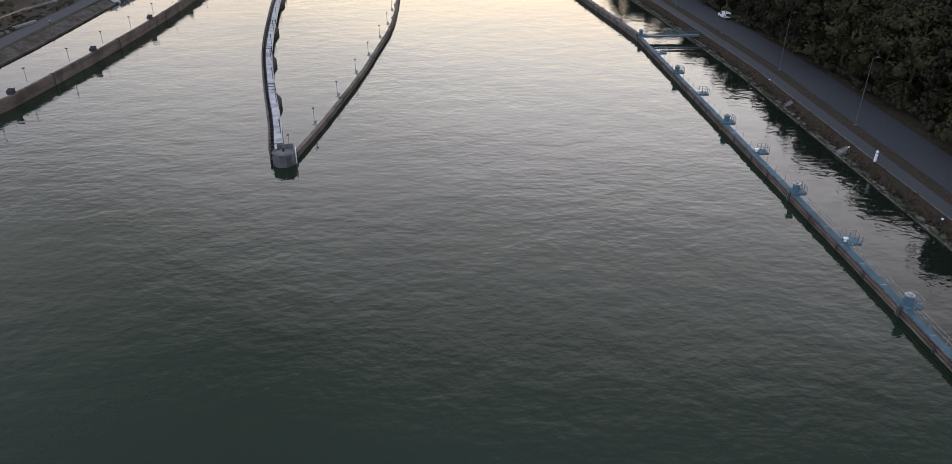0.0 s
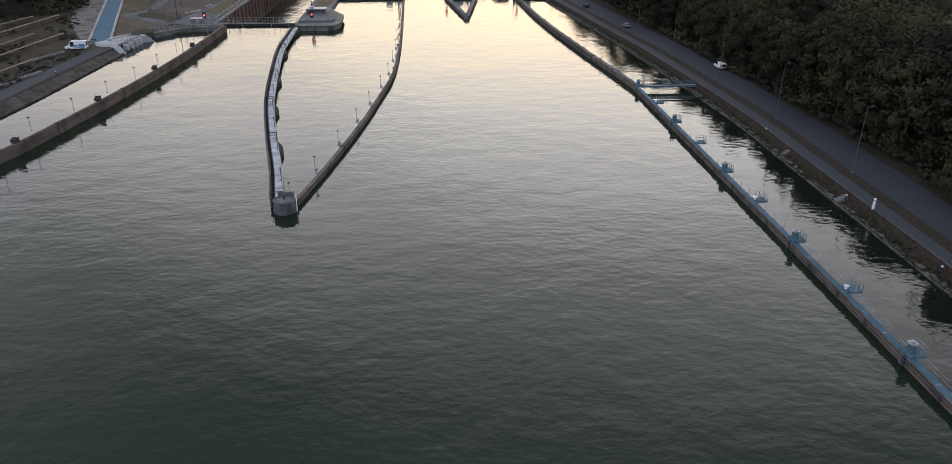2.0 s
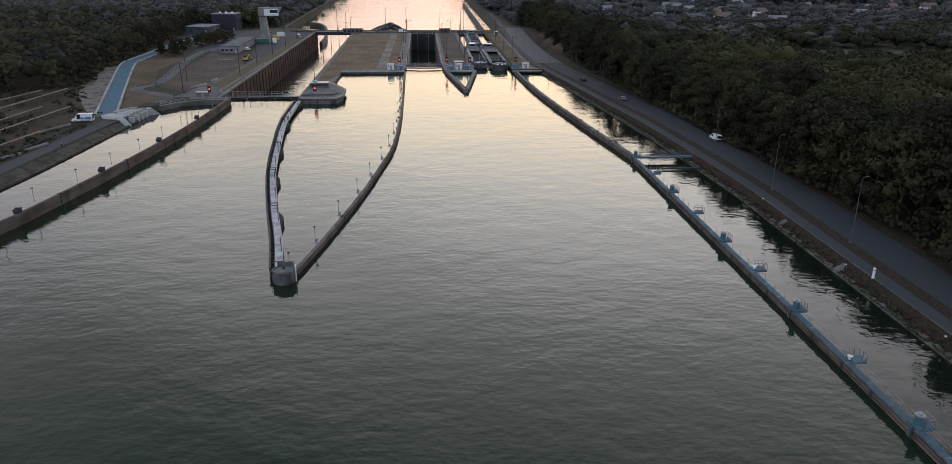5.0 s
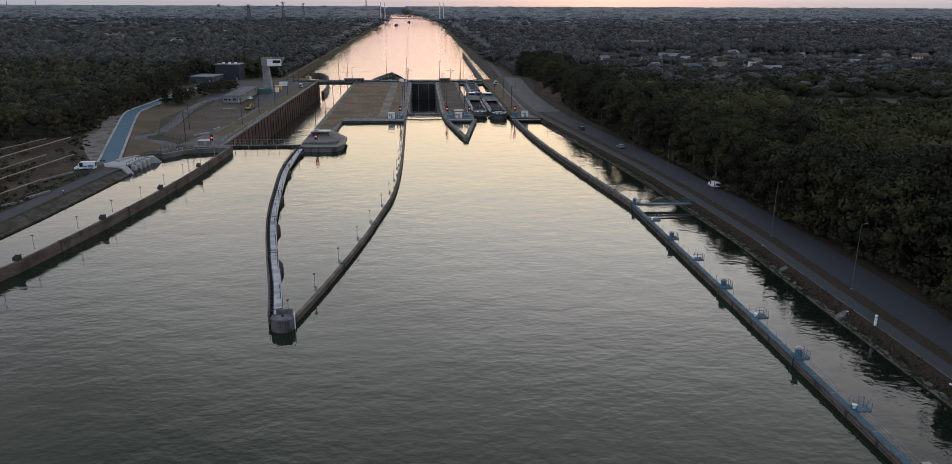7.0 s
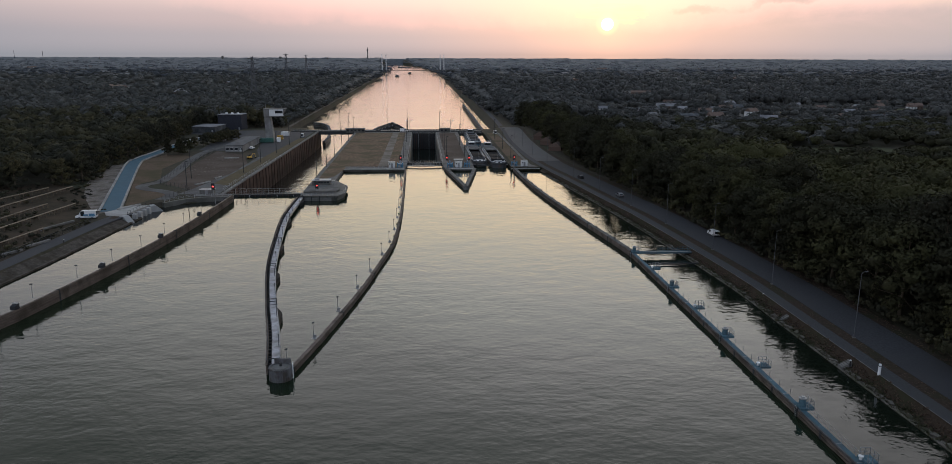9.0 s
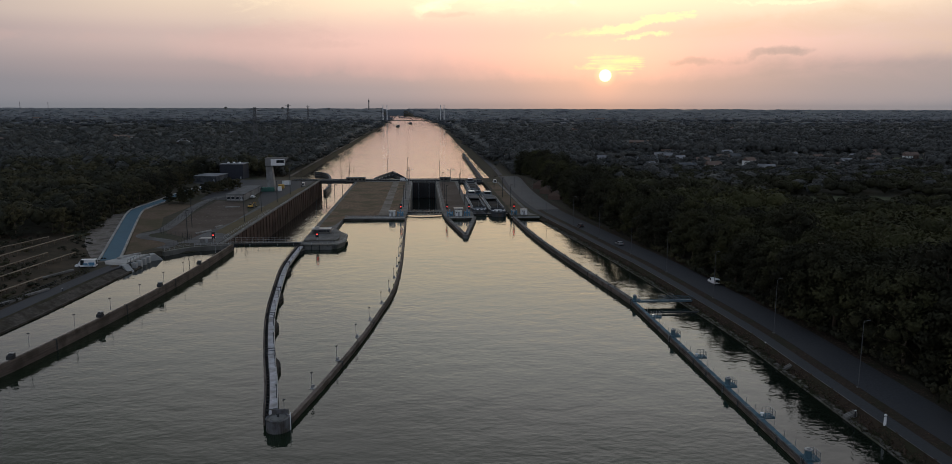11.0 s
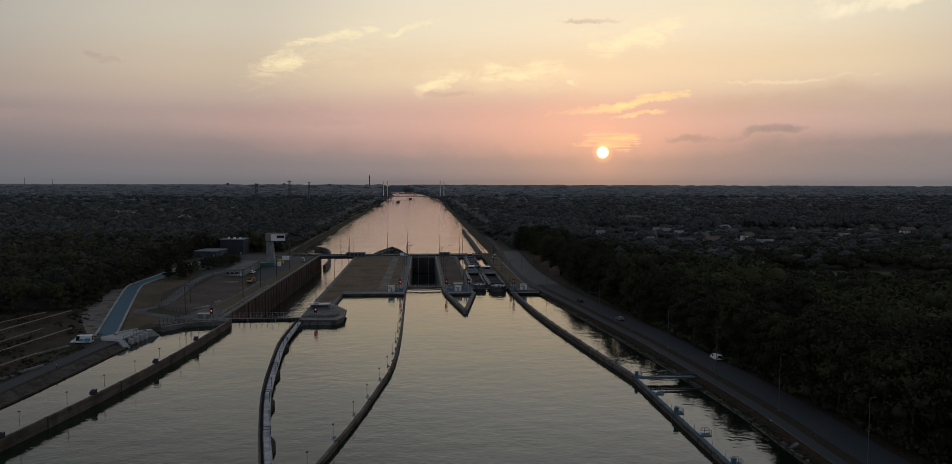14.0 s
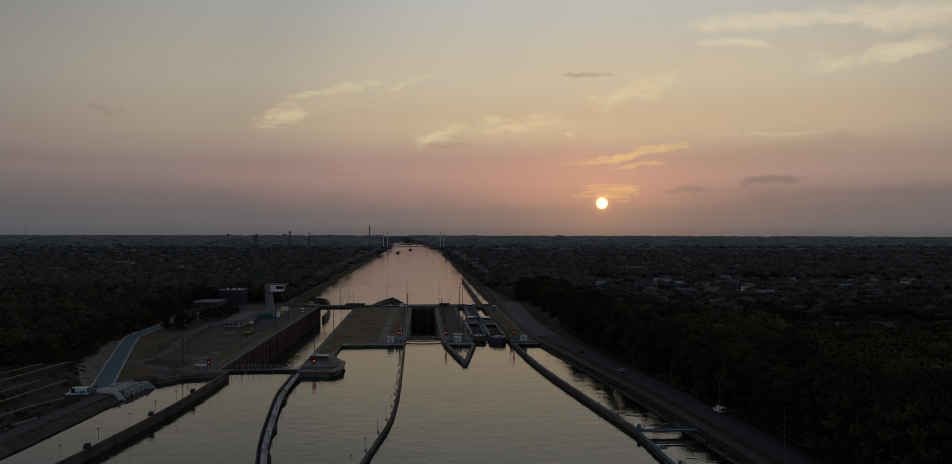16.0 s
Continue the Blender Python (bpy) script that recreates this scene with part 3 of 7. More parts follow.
def along(line, dist):
    """Point and heading (degrees) at a distance along a plan line."""
    for a, b in zip(line, line[1:]):
        l = (b - a).length
        if dist <= l or b is line[-1]:
            d = (b - a) / l
            p = a + d * dist
            return p.x, p.y, math.degrees(math.atan2(d.y, d.x))
        dist -= l


def length(line):
    return sum((b - a).length for a, b in zip(line, line[1:]))


# ---- the lie of the land ----
def ease(t):
    t = min(1.0, max(0.0, t))
    return t * t * (3 - 2 * t)


def land(y):
    """Height of the open ground: the plateau round the locks, the lower country behind, far rises."""
    return 2.0 - 0.4 * ease((y - 240) / 40) - 7.4 * ease((y - 545) / 110) + 25.0 * ease((y - 4150) / 800)


def lamp_line(y):
    return float(np.interp(y, (-400, 60, 165, 195, 228, 259, 292, 330, 365, 410, 470, 540, 620, 2570, 5000), (81, 81, 81, 79.3, 76.9, 74.0, 70.4, 65.8, 61.5, 59.0, 59.0, 62.0, 64.0, 72.0, 82.0)))


# the lower canal bends away beyond the far bridge
FAR_RIGHT = (44.5, 59.5, 62.0, 45.6, 17.0, -12.0, -100.0, -116.0)
FAR_LEFT = (-76.0, -106.5, -115.0, -130.0, -152.0, -174.0, -213.0, -220.0)


def right_edge(y):
    if y < 356.5:
        return lamp_line(y) - 6.4
    if y < 548:
        return 42.8
    return float(np.interp(y, (548, 625, 2570, 2928, 3543, 4000, 4800, 4990), FAR_RIGHT))


def left_edge(y):
    if y < 287:
        return float(np.interp(y, (-400, 180, 207, 245, 274, 286.9), (-150, -100.5, -97.8, -95.2, -94.0, -77.5)))
    if y < 548:
        return float(np.interp(y, (287, 520, 548), (-76.8, -71.9, -71.5)))
    return float(np.interp(y, (548, 640, 2570, 2928, 3543, 4000, 4800, 4990), FAR_LEFT))


def ground_sheet():
    ys = [-400, -200, -60, 0, 40, 80, 110, 140, 165, 180, 195, 207, 228, 245, 259, 274, 280, 286.9, 287.0, 292, 300, 310, 320, 330, 340, 350, 356.4, 356.5,
          365, 380, 410, 440, 470, 500, 520, 540, 547.9, 548, 560, 580, 600, 625, 655, 700, 800, 950, 1150, 1400, 1700, 2050, 2300, 2570, 2900, 3200, 3500, 3800, 4100, 4400, 4600, 4800, 4880, 4990, 5010, 5200, 5500]
    rows = []
    for y in ys:
        g, e, f = land(y), left_edge(y), right_edge(y)
        lock_l, lock_r = 287 <= y < 548, 356.5 <= y < 548
        low = y >= 548
        bed = g if y >= 5300 else -14.0 if y >= 287 else -6.0
        foot = g if y >= 5300 else -10.6 if low else -0.7
        row = [(e - d, g) for d in (6000, 3000, 1600, 900, 500, 300, 180, 110, 70, 45, 30, 20, 12)]
        row += [(e - (0.02 if lock_l else 3.6 if not low else 3.0), g), (e, bed if lock_l else foot), (e + 1.5, bed)]
        row += [(f - 1.5, bed), (f, bed if lock_r else foot), (f + (0.02 if lock_r else 2.0 if not low else 8.0), g)]
        row += [(f + d, g) for d in (12, 20, 30, 45, 70, 110, 180, 300, 500, 900, 1600, 3000, 6000)]
        rows.append([(x, y, z) for x, z in row])
    n = len(rows[0])
    me = bpy.data.meshes.new("ground")
    me.from_pydata([v for r in rows for v in r], [], [(i * n + j, i * n + j + 1, (i + 1) * n + j + 1, (i + 1) * n + j) for i in range(len(rows) - 1) for j in range(n - 1)])
    me.materials.append(GROUND)
    return tagged(new("ground", me), "dark woodland soil and scrub round the canal", "ground", kind="structure")


def plate(name, pts, z0, z1, mat, label, category, kind="structure"):
    return tagged(part(name, prism(bmesh.new(), pts, z0, z1), mat), label, category, kind=kind)


def drape(name, pts, dz, mat, label, category):
    """A plan outline laid on the ground."""
    bm = bmesh.new()
    bm.faces.new([bm.verts.new((x, y, 0)) for x, y in pts])
    for k in range(12):
        bmesh.ops.bisect_plane(bm, geom=bm.verts[:] + bm.edges[:] + bm.faces[:], plane_co=(0, 236 + 5 * k, 0), plane_no=(0, 1, 0))
    bmesh.ops.triangulate(bm, faces=bm.faces[:])
    bm.normal_update()
    if bm.faces and sum(f.normal.z for f in bm.faces) < 0:
        bmesh.ops.reverse_faces(bm, faces=bm.faces[:])
    for v in bm.verts:
        v.co.z = land(v.co.y) + dz
    return tagged(part(name, bm, mat), label, category, kind="structure")


ground_sheet()
for pts, lab in (([(57.7, -400), (100, -400), (100, 372), (43, 372), (44.2, 356), (45.4, 320), (47.9, 284), (51.2, 252), (53.7, 230), (55.9, 212), (57.7, 197)], "sheltered dark green water between pier and bank"),
                 ([(-160, -400), (-100, -400), (-100, 60), (-92.5, 110), (-85.0, 149.5), (-78.5, 185.8), (-74.6, 217), (-72.3, 246.5), (-70.9, 284), (-71, 290), (-160, 290)], "still side basin behind the plank wall")):
    tagged(part("water", prism(bmesh.new(), pts, -0.5, 0.006), CALM_WATER), lab, "water", kind="structure")
water = part("water", boxes((-92, 57.7, -400, 120, -0.6, 0.0), (-92, 57.7, 120, 286, -0.6, 0.0), (-71, 57, 286, 294.5, -0.6, 0.0), (-46.6, 57, 294.5, 372.0, -0.6, 0.0)), WATER)
tagged(water, "grey-green canal water with small wind ripples", "water", kind="structure")
tagged(part("water", boxes((-7, 10.6, 372.0, 380, -0.6, 0.0), (24.5, 43, 372.0, 536, -0.6, 0.0)), WATER), "still full lock water reflecting the evening sky", "water", kind="structure")
tagged(part("water", boxes((-600, 100, 538.2, 5200, -10.6, -10.0), (-78, -46, 297, 538, -10.6, -10.0)), LOW_WATER), "smooth lower canal water glowing with the sunset", "water", kind="structure")
tagged(part("water", boxes((-7.2, 10.8, 383, 533, -10.6, -10.0)), CALM_WATER), "dark still water at the bottom of the empty lock", "water", kind="structure")

# ---- lock islands and quays ----
ISLE_A = [(-46.5, 287), (-45.2, 284.2), (-34.2, 283.7), (-30.8, 291), (-31.6, 305), (-37.0, 325), (-36.8, 357), (-7.9, 357), (-7.3, 372), (-6.6, 535), (-46.3, 535), (-46.8, 300)]
ISLE_B = [(11.2, 357), (25.2, 357), (25.4, 372), (25.4, 535), (10.2, 535), (10.3, 372)]
island = plate("lock_island", ISLE_A, -14, 1.2, CONCRETE, "concrete island between the large and the middle lock", "lock island")
island_b = plate("lock_island", ISLE_B, -14, 1.2, CONCRETE, "narrow concrete island between two locks", "lock island")
plate("grass_field", [(-35.6, 364), (-11.5, 364), (-10.6, 528), (-44.4, 528), (-44.8, 330), (-43.5, 326), (-38.6, 336)], 1.1, 1.27, LAWNROWS, "dry brown lawn on the lock island", "grass")
plate("service_road", [(-21.0, 364), (-16.5, 364), (-15.2, 528), (-19.5, 528)], 1.2, 1.30, SAND, "pale worn track across the lock island", "track")
plate("grass_field", [(12.6, 366), (23.2, 366), (23.2, 526), (12.4, 526)], 1.1, 1.26, DIRT, "brown bare strip between the two locks", "grass")
drape("grass_field", [(45.0, 366), (51.5, 366), (51.5, 520), (45.0, 520)], 0.05, DRYGRASS, "brown grass beside the barge lock", "grass")
drape("service_road", [(43.0, 358), (56.0, 358), (53.5, 366), (53.5, 520), (51.8, 520), (51.8, 365), (43.0, 365)], 0.05, CONCRETE, "grey concrete apron along the lock", "apron")

# tall wall of the emptied large lock, with darker ladder recesses
lock_wall = thing("wall_west", -74.0, 400, 0, label="tall rusty brown wall of the emptied lock chamber", category="lock wall", kind="structure")
wl_line = curve([(-76.0, 290), (-73.7, 400), (-71.2, 520), (-70.9, 538)], 9)
part("wall_face", sweep(bmesh.new(), [p - Vector((-74.0, 400)) for p in wl_line], rect(-0.9, 0, -13, 1.25)), RUSTWALL, lock_wall)
part("coping", sweep(bmesh.new(), [p - Vector((-74.0, 400)) for p in wl_line], rect(-1.4, 0.15, 1.25, 1.72)), CONCRETE, lock_wall, "pale concrete coping")
bm = boxes((0, 0.3, -0.16, 0.16, -12.5, 1.1))
pilaster = None
for i in range(38):
    x, y, a = along(wl_line, 4 + i * 6.4)
    m = pose(x + 74.0, y - 400, 0)
    if pilaster is None:
        pilaster = part("pilaster", bm, PILERUST, lock_wall, "dark vertical fender post")
        pilaster.matrix_basis = m
    else:
        again("pilaster", pilaster, lock_wall, m)
block = None
for i in range(40):
    x, y, a = along(wl_line, 3 + i * 6.1)
    m = pose(x + 74.0 - 0.7, y - 400, 1.72)
    if block is None:
        block = part("bollard", bevelled(boxes((-0.22, 0.22, -0.32, 0.32, 0, 0.35)), 0.06), PALECON, lock_wall, "small pale edge bollard")
        block.matrix_basis = m
    else:
        again("bollard", block, lock_wall, m)
# heads, gates and the bridge over the lower heads
bridge = thing("road_bridge", -20, 538, 0, label="long flat concrete road bridge over the lower lock heads", category="bridge", kind="structure")
part("deck", boxes((-70, 63, -4.5, 4.5, 0.2, 1.6)), DARKCON, bridge)
part("girder", boxes((-70, 63, -4.9, -4.5, -0.5, 1.9)), DARKSTEEL, bridge, "dark steel edge girder")
part("girder", boxes((-70, 63, 4.5, 4.9, -0.5, 1.9)), DARKSTEEL, bridge)
rail = bmesh.new()
for i in range(67):
    box(rail, -69.9 + 2 * i, -69.8 + 2 * i, -4.8, -4.7, 1.9, 2.9)
box(rail, -70, 63, -4.8, -4.7, 2.82, 2.9)
part("railing", rail, GALV, bridge)
for x0, x1 in ((-27.5, -21), (29.8, 31.5), (63, 66)):
    part("pier", boxes((x0, x1, -6, 6, -14, 0.2)), CONCRETE, bridge)


def mitre_gate(x0, x1, y, z0, z1, label, mat=DARKSTEEL, ribs=9, rail_h=1.2):
    g = thing("lock_gate", (x0 + x1) / 2, y, z0, label=label, category="lock gate", group="lock gates")
    w, h = x1 - x0, z1 - z0
    for s in (-1, 1):
        leaf = part("gate_leaf", boxes((min(0, s * w / 2), max(0, s * w / 2), -0.4, 0.4, 0, h)), mat, g)
        for k in range(ribs // 2 + 1):
            x = s * w / 2 * (k + 0.5) / (ribs // 2 + 1)
            part("rib", boxes((x - 0.12, x + 0.12, -0.85, -0.4, 0.2, h - 0.2)), GALV if k % 3 == 2 else RUSTWALL, leaf)
        beam = bmesh.new()
        for z in (0.25, 0.5, 0.75):
            box(beam, min(0.02 * s, s * w / 2), max(0.02 * s, s * w / 2), -0.7, -0.4, h * z - 0.15, h * z + 0.15)
        part("beam", beam, mat, leaf)
    part("walkway", boxes((-w / 2, w / 2, -0.7, 0.7, h, h + 0.15)), CONCRETE, g)
    n = int(w / 2)
    for k in range(n + 1):
        x = -w / 2 + k * w / n
        part("post", boxes((x - 0.06, x + 0.06, -0.68, -0.58, h + 0.15, h + rail_h)), GALV, g)
    for q in (1.0, 0.62, 0.3):
        part("handrail", boxes((-w / 2, w / 2, -0.67, -0.59, h + rail_h * q - 0.08, h + rail_h * q)), GALV, g)
    return g


mitre_gate(-6.8, 10.4, 526, -13, 0.9, "tall dark closed lower lock gate with vertical ribs", DARKSTEEL, 11)
mitre_gate(25.3, 42.9, 526, -13, 0.8, "closed lower gate behind the barges")
mitre_gate(-76.4, -46.9, 295.5, -13, 0.7, "low dark top of the closed upper gate with handrail", DARKSTEEL, 13, 2.4)
mitre_gate(-7.1, 10.4, 381.5, -13, 0.4, "closed upper gate of the empty middle lock")


def footbridge(x0, x1, y):
    """A thin walkway that bows towards the water, with pale posts and rails."""
    b = thing("footbridge", (x0 + x1) / 2, y, 0.3, label="thin bowed footbridge with pale handrails across the lock mouth", category="footbridge", group="lock mouth footbridges")
    w = (x1 - x0) / 2
    bow = [Vector((-w + 2 * w * k / 12, -1.6 * math.sin(math.pi * k / 12))) for k in range(13)]
    part("beam", sweep(bmesh.new(), bow, rect(-0.5, 0.5, 0.15, 0.55)), DARKSTEEL, b)
    part("deck", sweep(bmesh.new(), bow, rect(-0.46, 0.46, 0.55, 0.62)), GALV, b)
    for p in bow:
        part("post", boxes((p.x - 0.05, p.x + 0.05, p.y - 0.48, p.y - 0.40, 0.6, 1.7)), GALV, b)
    for z in (1.1, 1.64):
        part("handrail", sweep(bmesh.new(), bow, rect(0.40, 0.48, z, z + 0.07)), GALV, b)


footbridge(-7.3, 10.3, 371)
footbridge(25.4, 42.8, 371)
# side walls of the middle chamber, lined dark
for x0, x1 in ((-6.7, -6.3), (9.9, 10.35)):
    tagged(part("wall_chamber", boxes((x0, x1, 383, 525, -13, 1.3)), DARKCON), "wet dark concrete side wall of the middle lock", "lock wall", kind="structure")

VERGE = material("verge_grass", (0.031, 0.023, 0.018), (0.062, 0.046, 0.033), 1.8, 0.95, 0.5, stain=(0.036, 0.036, 0.021), stain_scale=0.16)
# ---- right bank: revetment, path, verge, road ----
YS = [-60, 20, 60, 100, 140, 165, 195, 228, 259, 292, 330, 365, 410, 470, 540, 600]
lamps_at = curve([(lamp_line(y), y) for y in YS], 6)


def strip_object(name, o0, o1, z, mat, label, category, line=lamps_at, drop=True):
    bm = bmesh.new()
    rows = []
    for p, s in zip(line, sides(line)):
        g = land(p.y)
        rows.append([bm.verts.new((p.x + s.x * o, p.y + s.y * o, g + zz)) for o, zz in ((o0, -0.3), (o0, z), (o1, z), (o1, -0.3))])
    for a, b in zip(rows, rows[1:]):
        for j in range(3):
            bm.faces.new((a[j], b[j], b[j + 1], a[j + 1]))
    return tagged(part(name, bm, mat), label, category, kind="structure")


strip_object("verge", -5.15, 12.4, 0.03, VERGE, "dry brown grass verge along the canal road", "verge")
strip_object("path", -4.9, -2.2, 0.06, PATHWAY, "grey asphalt towpath beside the canal", "path")
strip_object("road", 0.4, 9.3, 0.07, ASPHALT, "grey worn asphalt road below the trees", "road")
strip_object("road", -2.2, 9.9, 0.09, ROADPALE, "wide pale grey road junction beside the barge lock", "road", [p for p in lamps_at if 372 < p.y < 575])
strip_object("kerb", -5.05, -4.95, 0.08, CONCRETE, "thin pale concrete kerb along the towpath", "kerb", [p for p in lamps_at if p.y < 357])
slope = bmesh.new()
rows = []
for p, s in zip(lamps_at, sides(lamps_at)):
    if p.y < 357:
        g = land(p.y)
        rows.append([slope.verts.new((p.x + s.x * o, p.y + s.y * o, z)) for o, z in ((-6.9, 0.35), (-6.0, 0.75), (-5.1, g + 0.02))])
for a, b in zip(rows, rows[1:]):
    for j in range(2):
        slope.faces.new((a[j], b[j], b[j + 1], a[j + 1]))
tagged(part("bank_slope", slope, VERGE), "weedy grass slope above the stone revetment", "bank", kind="structure")
revet = thing("revetment", 74, 150, 0, label="uneven pale stone blocks along the waterline", category="revetment", kind="structure")
base_stone = []
for v in range(4):
    bm = boxes((-0.42, 0.42, -0.62, 0.62, -1.2, 0.6))
    bevelled(bm, 0.12)
    for q in bm.verts:
        q.co += Vector((random.uniform(-0.14, 0.14), random.uniform(-0.18, 0.18), random.uniform(-0.16, 0.12)))
    base_stone.append(bm)
stones = []
d = 0.0
line_stone = [p for p in lamps_at if 40 < p.y < 352]
while d < length(line_stone) - 3:
    x, y, a = along(line_stone, d)
    ang = radians(a)
    px, py = x + math.cos(ang + math.pi / 2) * 7.0, y + math.sin(ang + math.pi / 2) * 7.0
    m = pose(px - 74, py - 150, random.uniform(-0.35, 0.1), random.uniform(-9, 9), random.uniform(-12, 12), a - 90 + random.uniform(-14, 14))
    k = len(stones) % 4
    if len(stones) < 4:
        s = part("stone", base_stone[k], STONE, revet)
        s.matrix_basis = m
    else:
        s = again("stone", stones[k], revet, m)
    stones.append(s)
    d += random.uniform(0.95, 1.5)

tagged(part("toe_beam", sweep(bmesh.new(), line_stone, rect(-7.75, -7.3, -0.6, 0.16)), STONE), "rough pale stone toe along the waterline", "kerb", kind="structure")


def tufts(bands, n, mat, label, seed):
    """Loose tufts of thin bent blades, strewn over bands (offset from, to, width of the tuft, height)."""
    pick = random.Random(seed)
    bm = bmesh.new()
    reach = length(line_stone) - 2
    for i in range(n):
        o0, o1, wide, high = bands[i % len(bands)]
        x, y, a = along(line_stone, pick.uniform(0, 1) ** 1.5 * reach)
        ang = radians(a) + math.pi / 2
        edge = 0.25 * math.sin(0.7 * y) + 0.2 * math.sin(1.9 * y + 1)
        o = pick.uniform(o0, o1) + edge
        bx, by = x - math.cos(ang) * o, y - math.sin(ang) * o
        z0 = land(y) if o > -5.1 else 0.75 + (land(y) - 0.75) * (o + 6.0) / 0.9 if o > -6.0 else 0.35 + 0.4 * (o + 6.9) / 0.9
        grow = pick.uniform(0.5, 1.2)
        for k in range(4):
            t = pick.uniform(0, math.tau)
            ux, uy = math.cos(t), math.sin(t)
            w, lean, h = 0.09 * grow, wide * grow * pick.uniform(0.3, 1.0), high * grow * pick.uniform(0.5, 1.0)
            p0 = bm.verts.new((bx - uy * w, by + ux * w, z0 - 0.05))
            p1 = bm.verts.new((bx + uy * w, by - ux * w, z0 - 0.05))
            p2 = bm.verts.new((bx + ux * lean * 0.5 + uy * w, by + uy * lean * 0.5 - ux * w, z0 + h))
            p3 = bm.verts.new((bx + ux * lean, by + uy * lean, z0 + h * 0.7))
            bm.faces.new((p0, p1, p2))
            bm.faces.new((p0, p2, p3))
    tagged(part("grass", bm, mat), label, "grass", kind="stuff")


STRAW = material("dead_grass", (0.045, 0.031, 0.024), (0.115, 0.080, 0.058), 1.5, 0.95, 0.3, spread=0.3)
SEDGE = material("bank_weeds", (0.028, 0.030, 0.017), (0.075, 0.070, 0.042), 1.5, 0.95, 0.3, spread=0.3)
tufts(((-6.6, -5.3, 0.35, 0.25), (-2.3, 0.3, 0.3, 0.12), (9.3, 12.0, 0.35, 0.15), (-6.8, -5.4, 0.3, 0.2)), 9000, STRAW, "dead brown grass along the towpath and road", 31)
tufts(((-7.6, -6.3, 0.4, 0.45),), 2400, SEDGE, "green weeds growing between the bank stones", 32)

# ---- left bank: sloping slabs, service road, yards ----
lb = curve([(-109, 120), (-100.5, 180), (-97.8, 207), (-95.2, 245), (-94.6, 256)], 3.2)
slabs = thing("revetment", -98, 200, 0, label="grey sloping concrete slabs above the waterline", category="revetment", kind="structure")
slab = None
for i in range(len(lb) - 1):
    x, y, a = along(lb, i * 3.2 + 1.6)
    m = pose(x + 98, y - 200, -0.05, 0, 0, a)
    if slab is None:
        bm = bmesh.new()
        prof = [(0.1, -0.5), (0.1, 0.35), (3.9, 1.98), (3.9, 1.5), (0.9, -0.5)]
        a0 = [bm.verts.new((-1.54, o, z)) for o, z in prof]
        a1 = [bm.verts.new((1.54, o, z)) for o, z in prof]
        for j in range(5):
            bm.faces.new((a0[j], a0[(j + 1) % 5], a1[(j + 1) % 5], a1[j]))
        bm.faces.new(a0[::-1])
        bm.faces.new(a1)
        bmesh.ops.recalc_face_normals(bm, faces=list(bm.faces))
        slab = part("slab", bm, OLDSLAB, slabs)
        slab.matrix_basis = m
    else:
        again("slab", slab, slabs, m)
tagged(part("kerb", sweep(bmesh.new(), lb, rect(-0.3, 0.4, -0.6, 0.45)), OLDSLAB), "dark wet concrete toe beam at the waterline", "kerb", kind="structure")
tagged(part("verge", ribbon(lb, -6.2, -3.9, 2.03), GREENGRASS), "strip of short grass beside the slabs", "verge", kind="structure")
strip_object("road", -2.6, 2.4, 0.06, ASPHALT, "narrow grey service road on the left bank", "road", curve([(-116.5, 120), (-106.8, 180), (-104.2, 207), (-101.2, 240), (-98.5, 256)], 5))
drape("yard_grass", [(-240, 130), (-113, 130), (-108, 190), (-104, 236), (-111, 262), (-128, 300), (-150, 318), (-240, 330)], 0.03, GREENGRASS, "rough weedy storage ground", "grass")
drape("sand_track", [(-108, 254), (-104.5, 258), (-111, 276), (-141, 366), (-143, 376), (-150, 372), (-146, 350), (-138, 318), (-128, 292), (-116, 268)], 0.05, PALESAND, "bare pale sand beside the channel", "sand")
drape("lawn", [(-104, 268), (-96.5, 290), (-100, 300), (-112, 308), (-116, 318), (-112, 330), (-121, 360), (-120, 405), (-136, 412), (-139.5, 384)], 0.04, DRYGRASS, "dry brown lawn beside the channel", "grass")
drape("yard", [(-106, 316), (-92, 303), (-83, 320), (-84, 372), (-95, 410), (-112.5, 425), (-111.0, 380)], 0.05, DIRT, "bare brown earth yard inside the fence", "yard")
loop = curve([(-96, 281), (-95, 291), (-101, 299), (-110, 305), (-113.5, 313), (-109.5, 323), (-111.5, 350), (-116.5, 390), (-117.5, 430), (-108, 470)], 3)
strip_object("road", -2.4, 2.4, 0.09, LANE, "curved pale grey access lane", "road", loop)
drape("apron", [(-93.5, 292), (-78.0, 290.5), (-76.2, 345), (-75.0, 400), (-85, 400), (-85.5, 345), (-91.0, 304)], 0.07, LANE, "grey paved strip beside the lock", "apron")
drape("lock_road", [(-83, 372), (-78.5, 345), (-76.5, 400), (-75.0, 470), (-74, 536), (-96, 536), (-98, 480), (-92, 430), (-84.5, 400)], 0.06, PATHWAY, "grey road beside the large lock", "road")
drape("lawn", [(-86.0, 316), (-77.4, 310), (-75.4, 400), (-73.4, 490), (-77.6, 490), (-82.0, 400)], 0.10, OLIVE, "strip of olive rough grass along the lock wall", "grass")
drape("yard", [(-124, 430), (-98, 424), (-97, 540), (-160, 556), (-165, 530), (-128, 500)], 0.05, PATHWAY, "paved yard round the lock buildings", "yard")

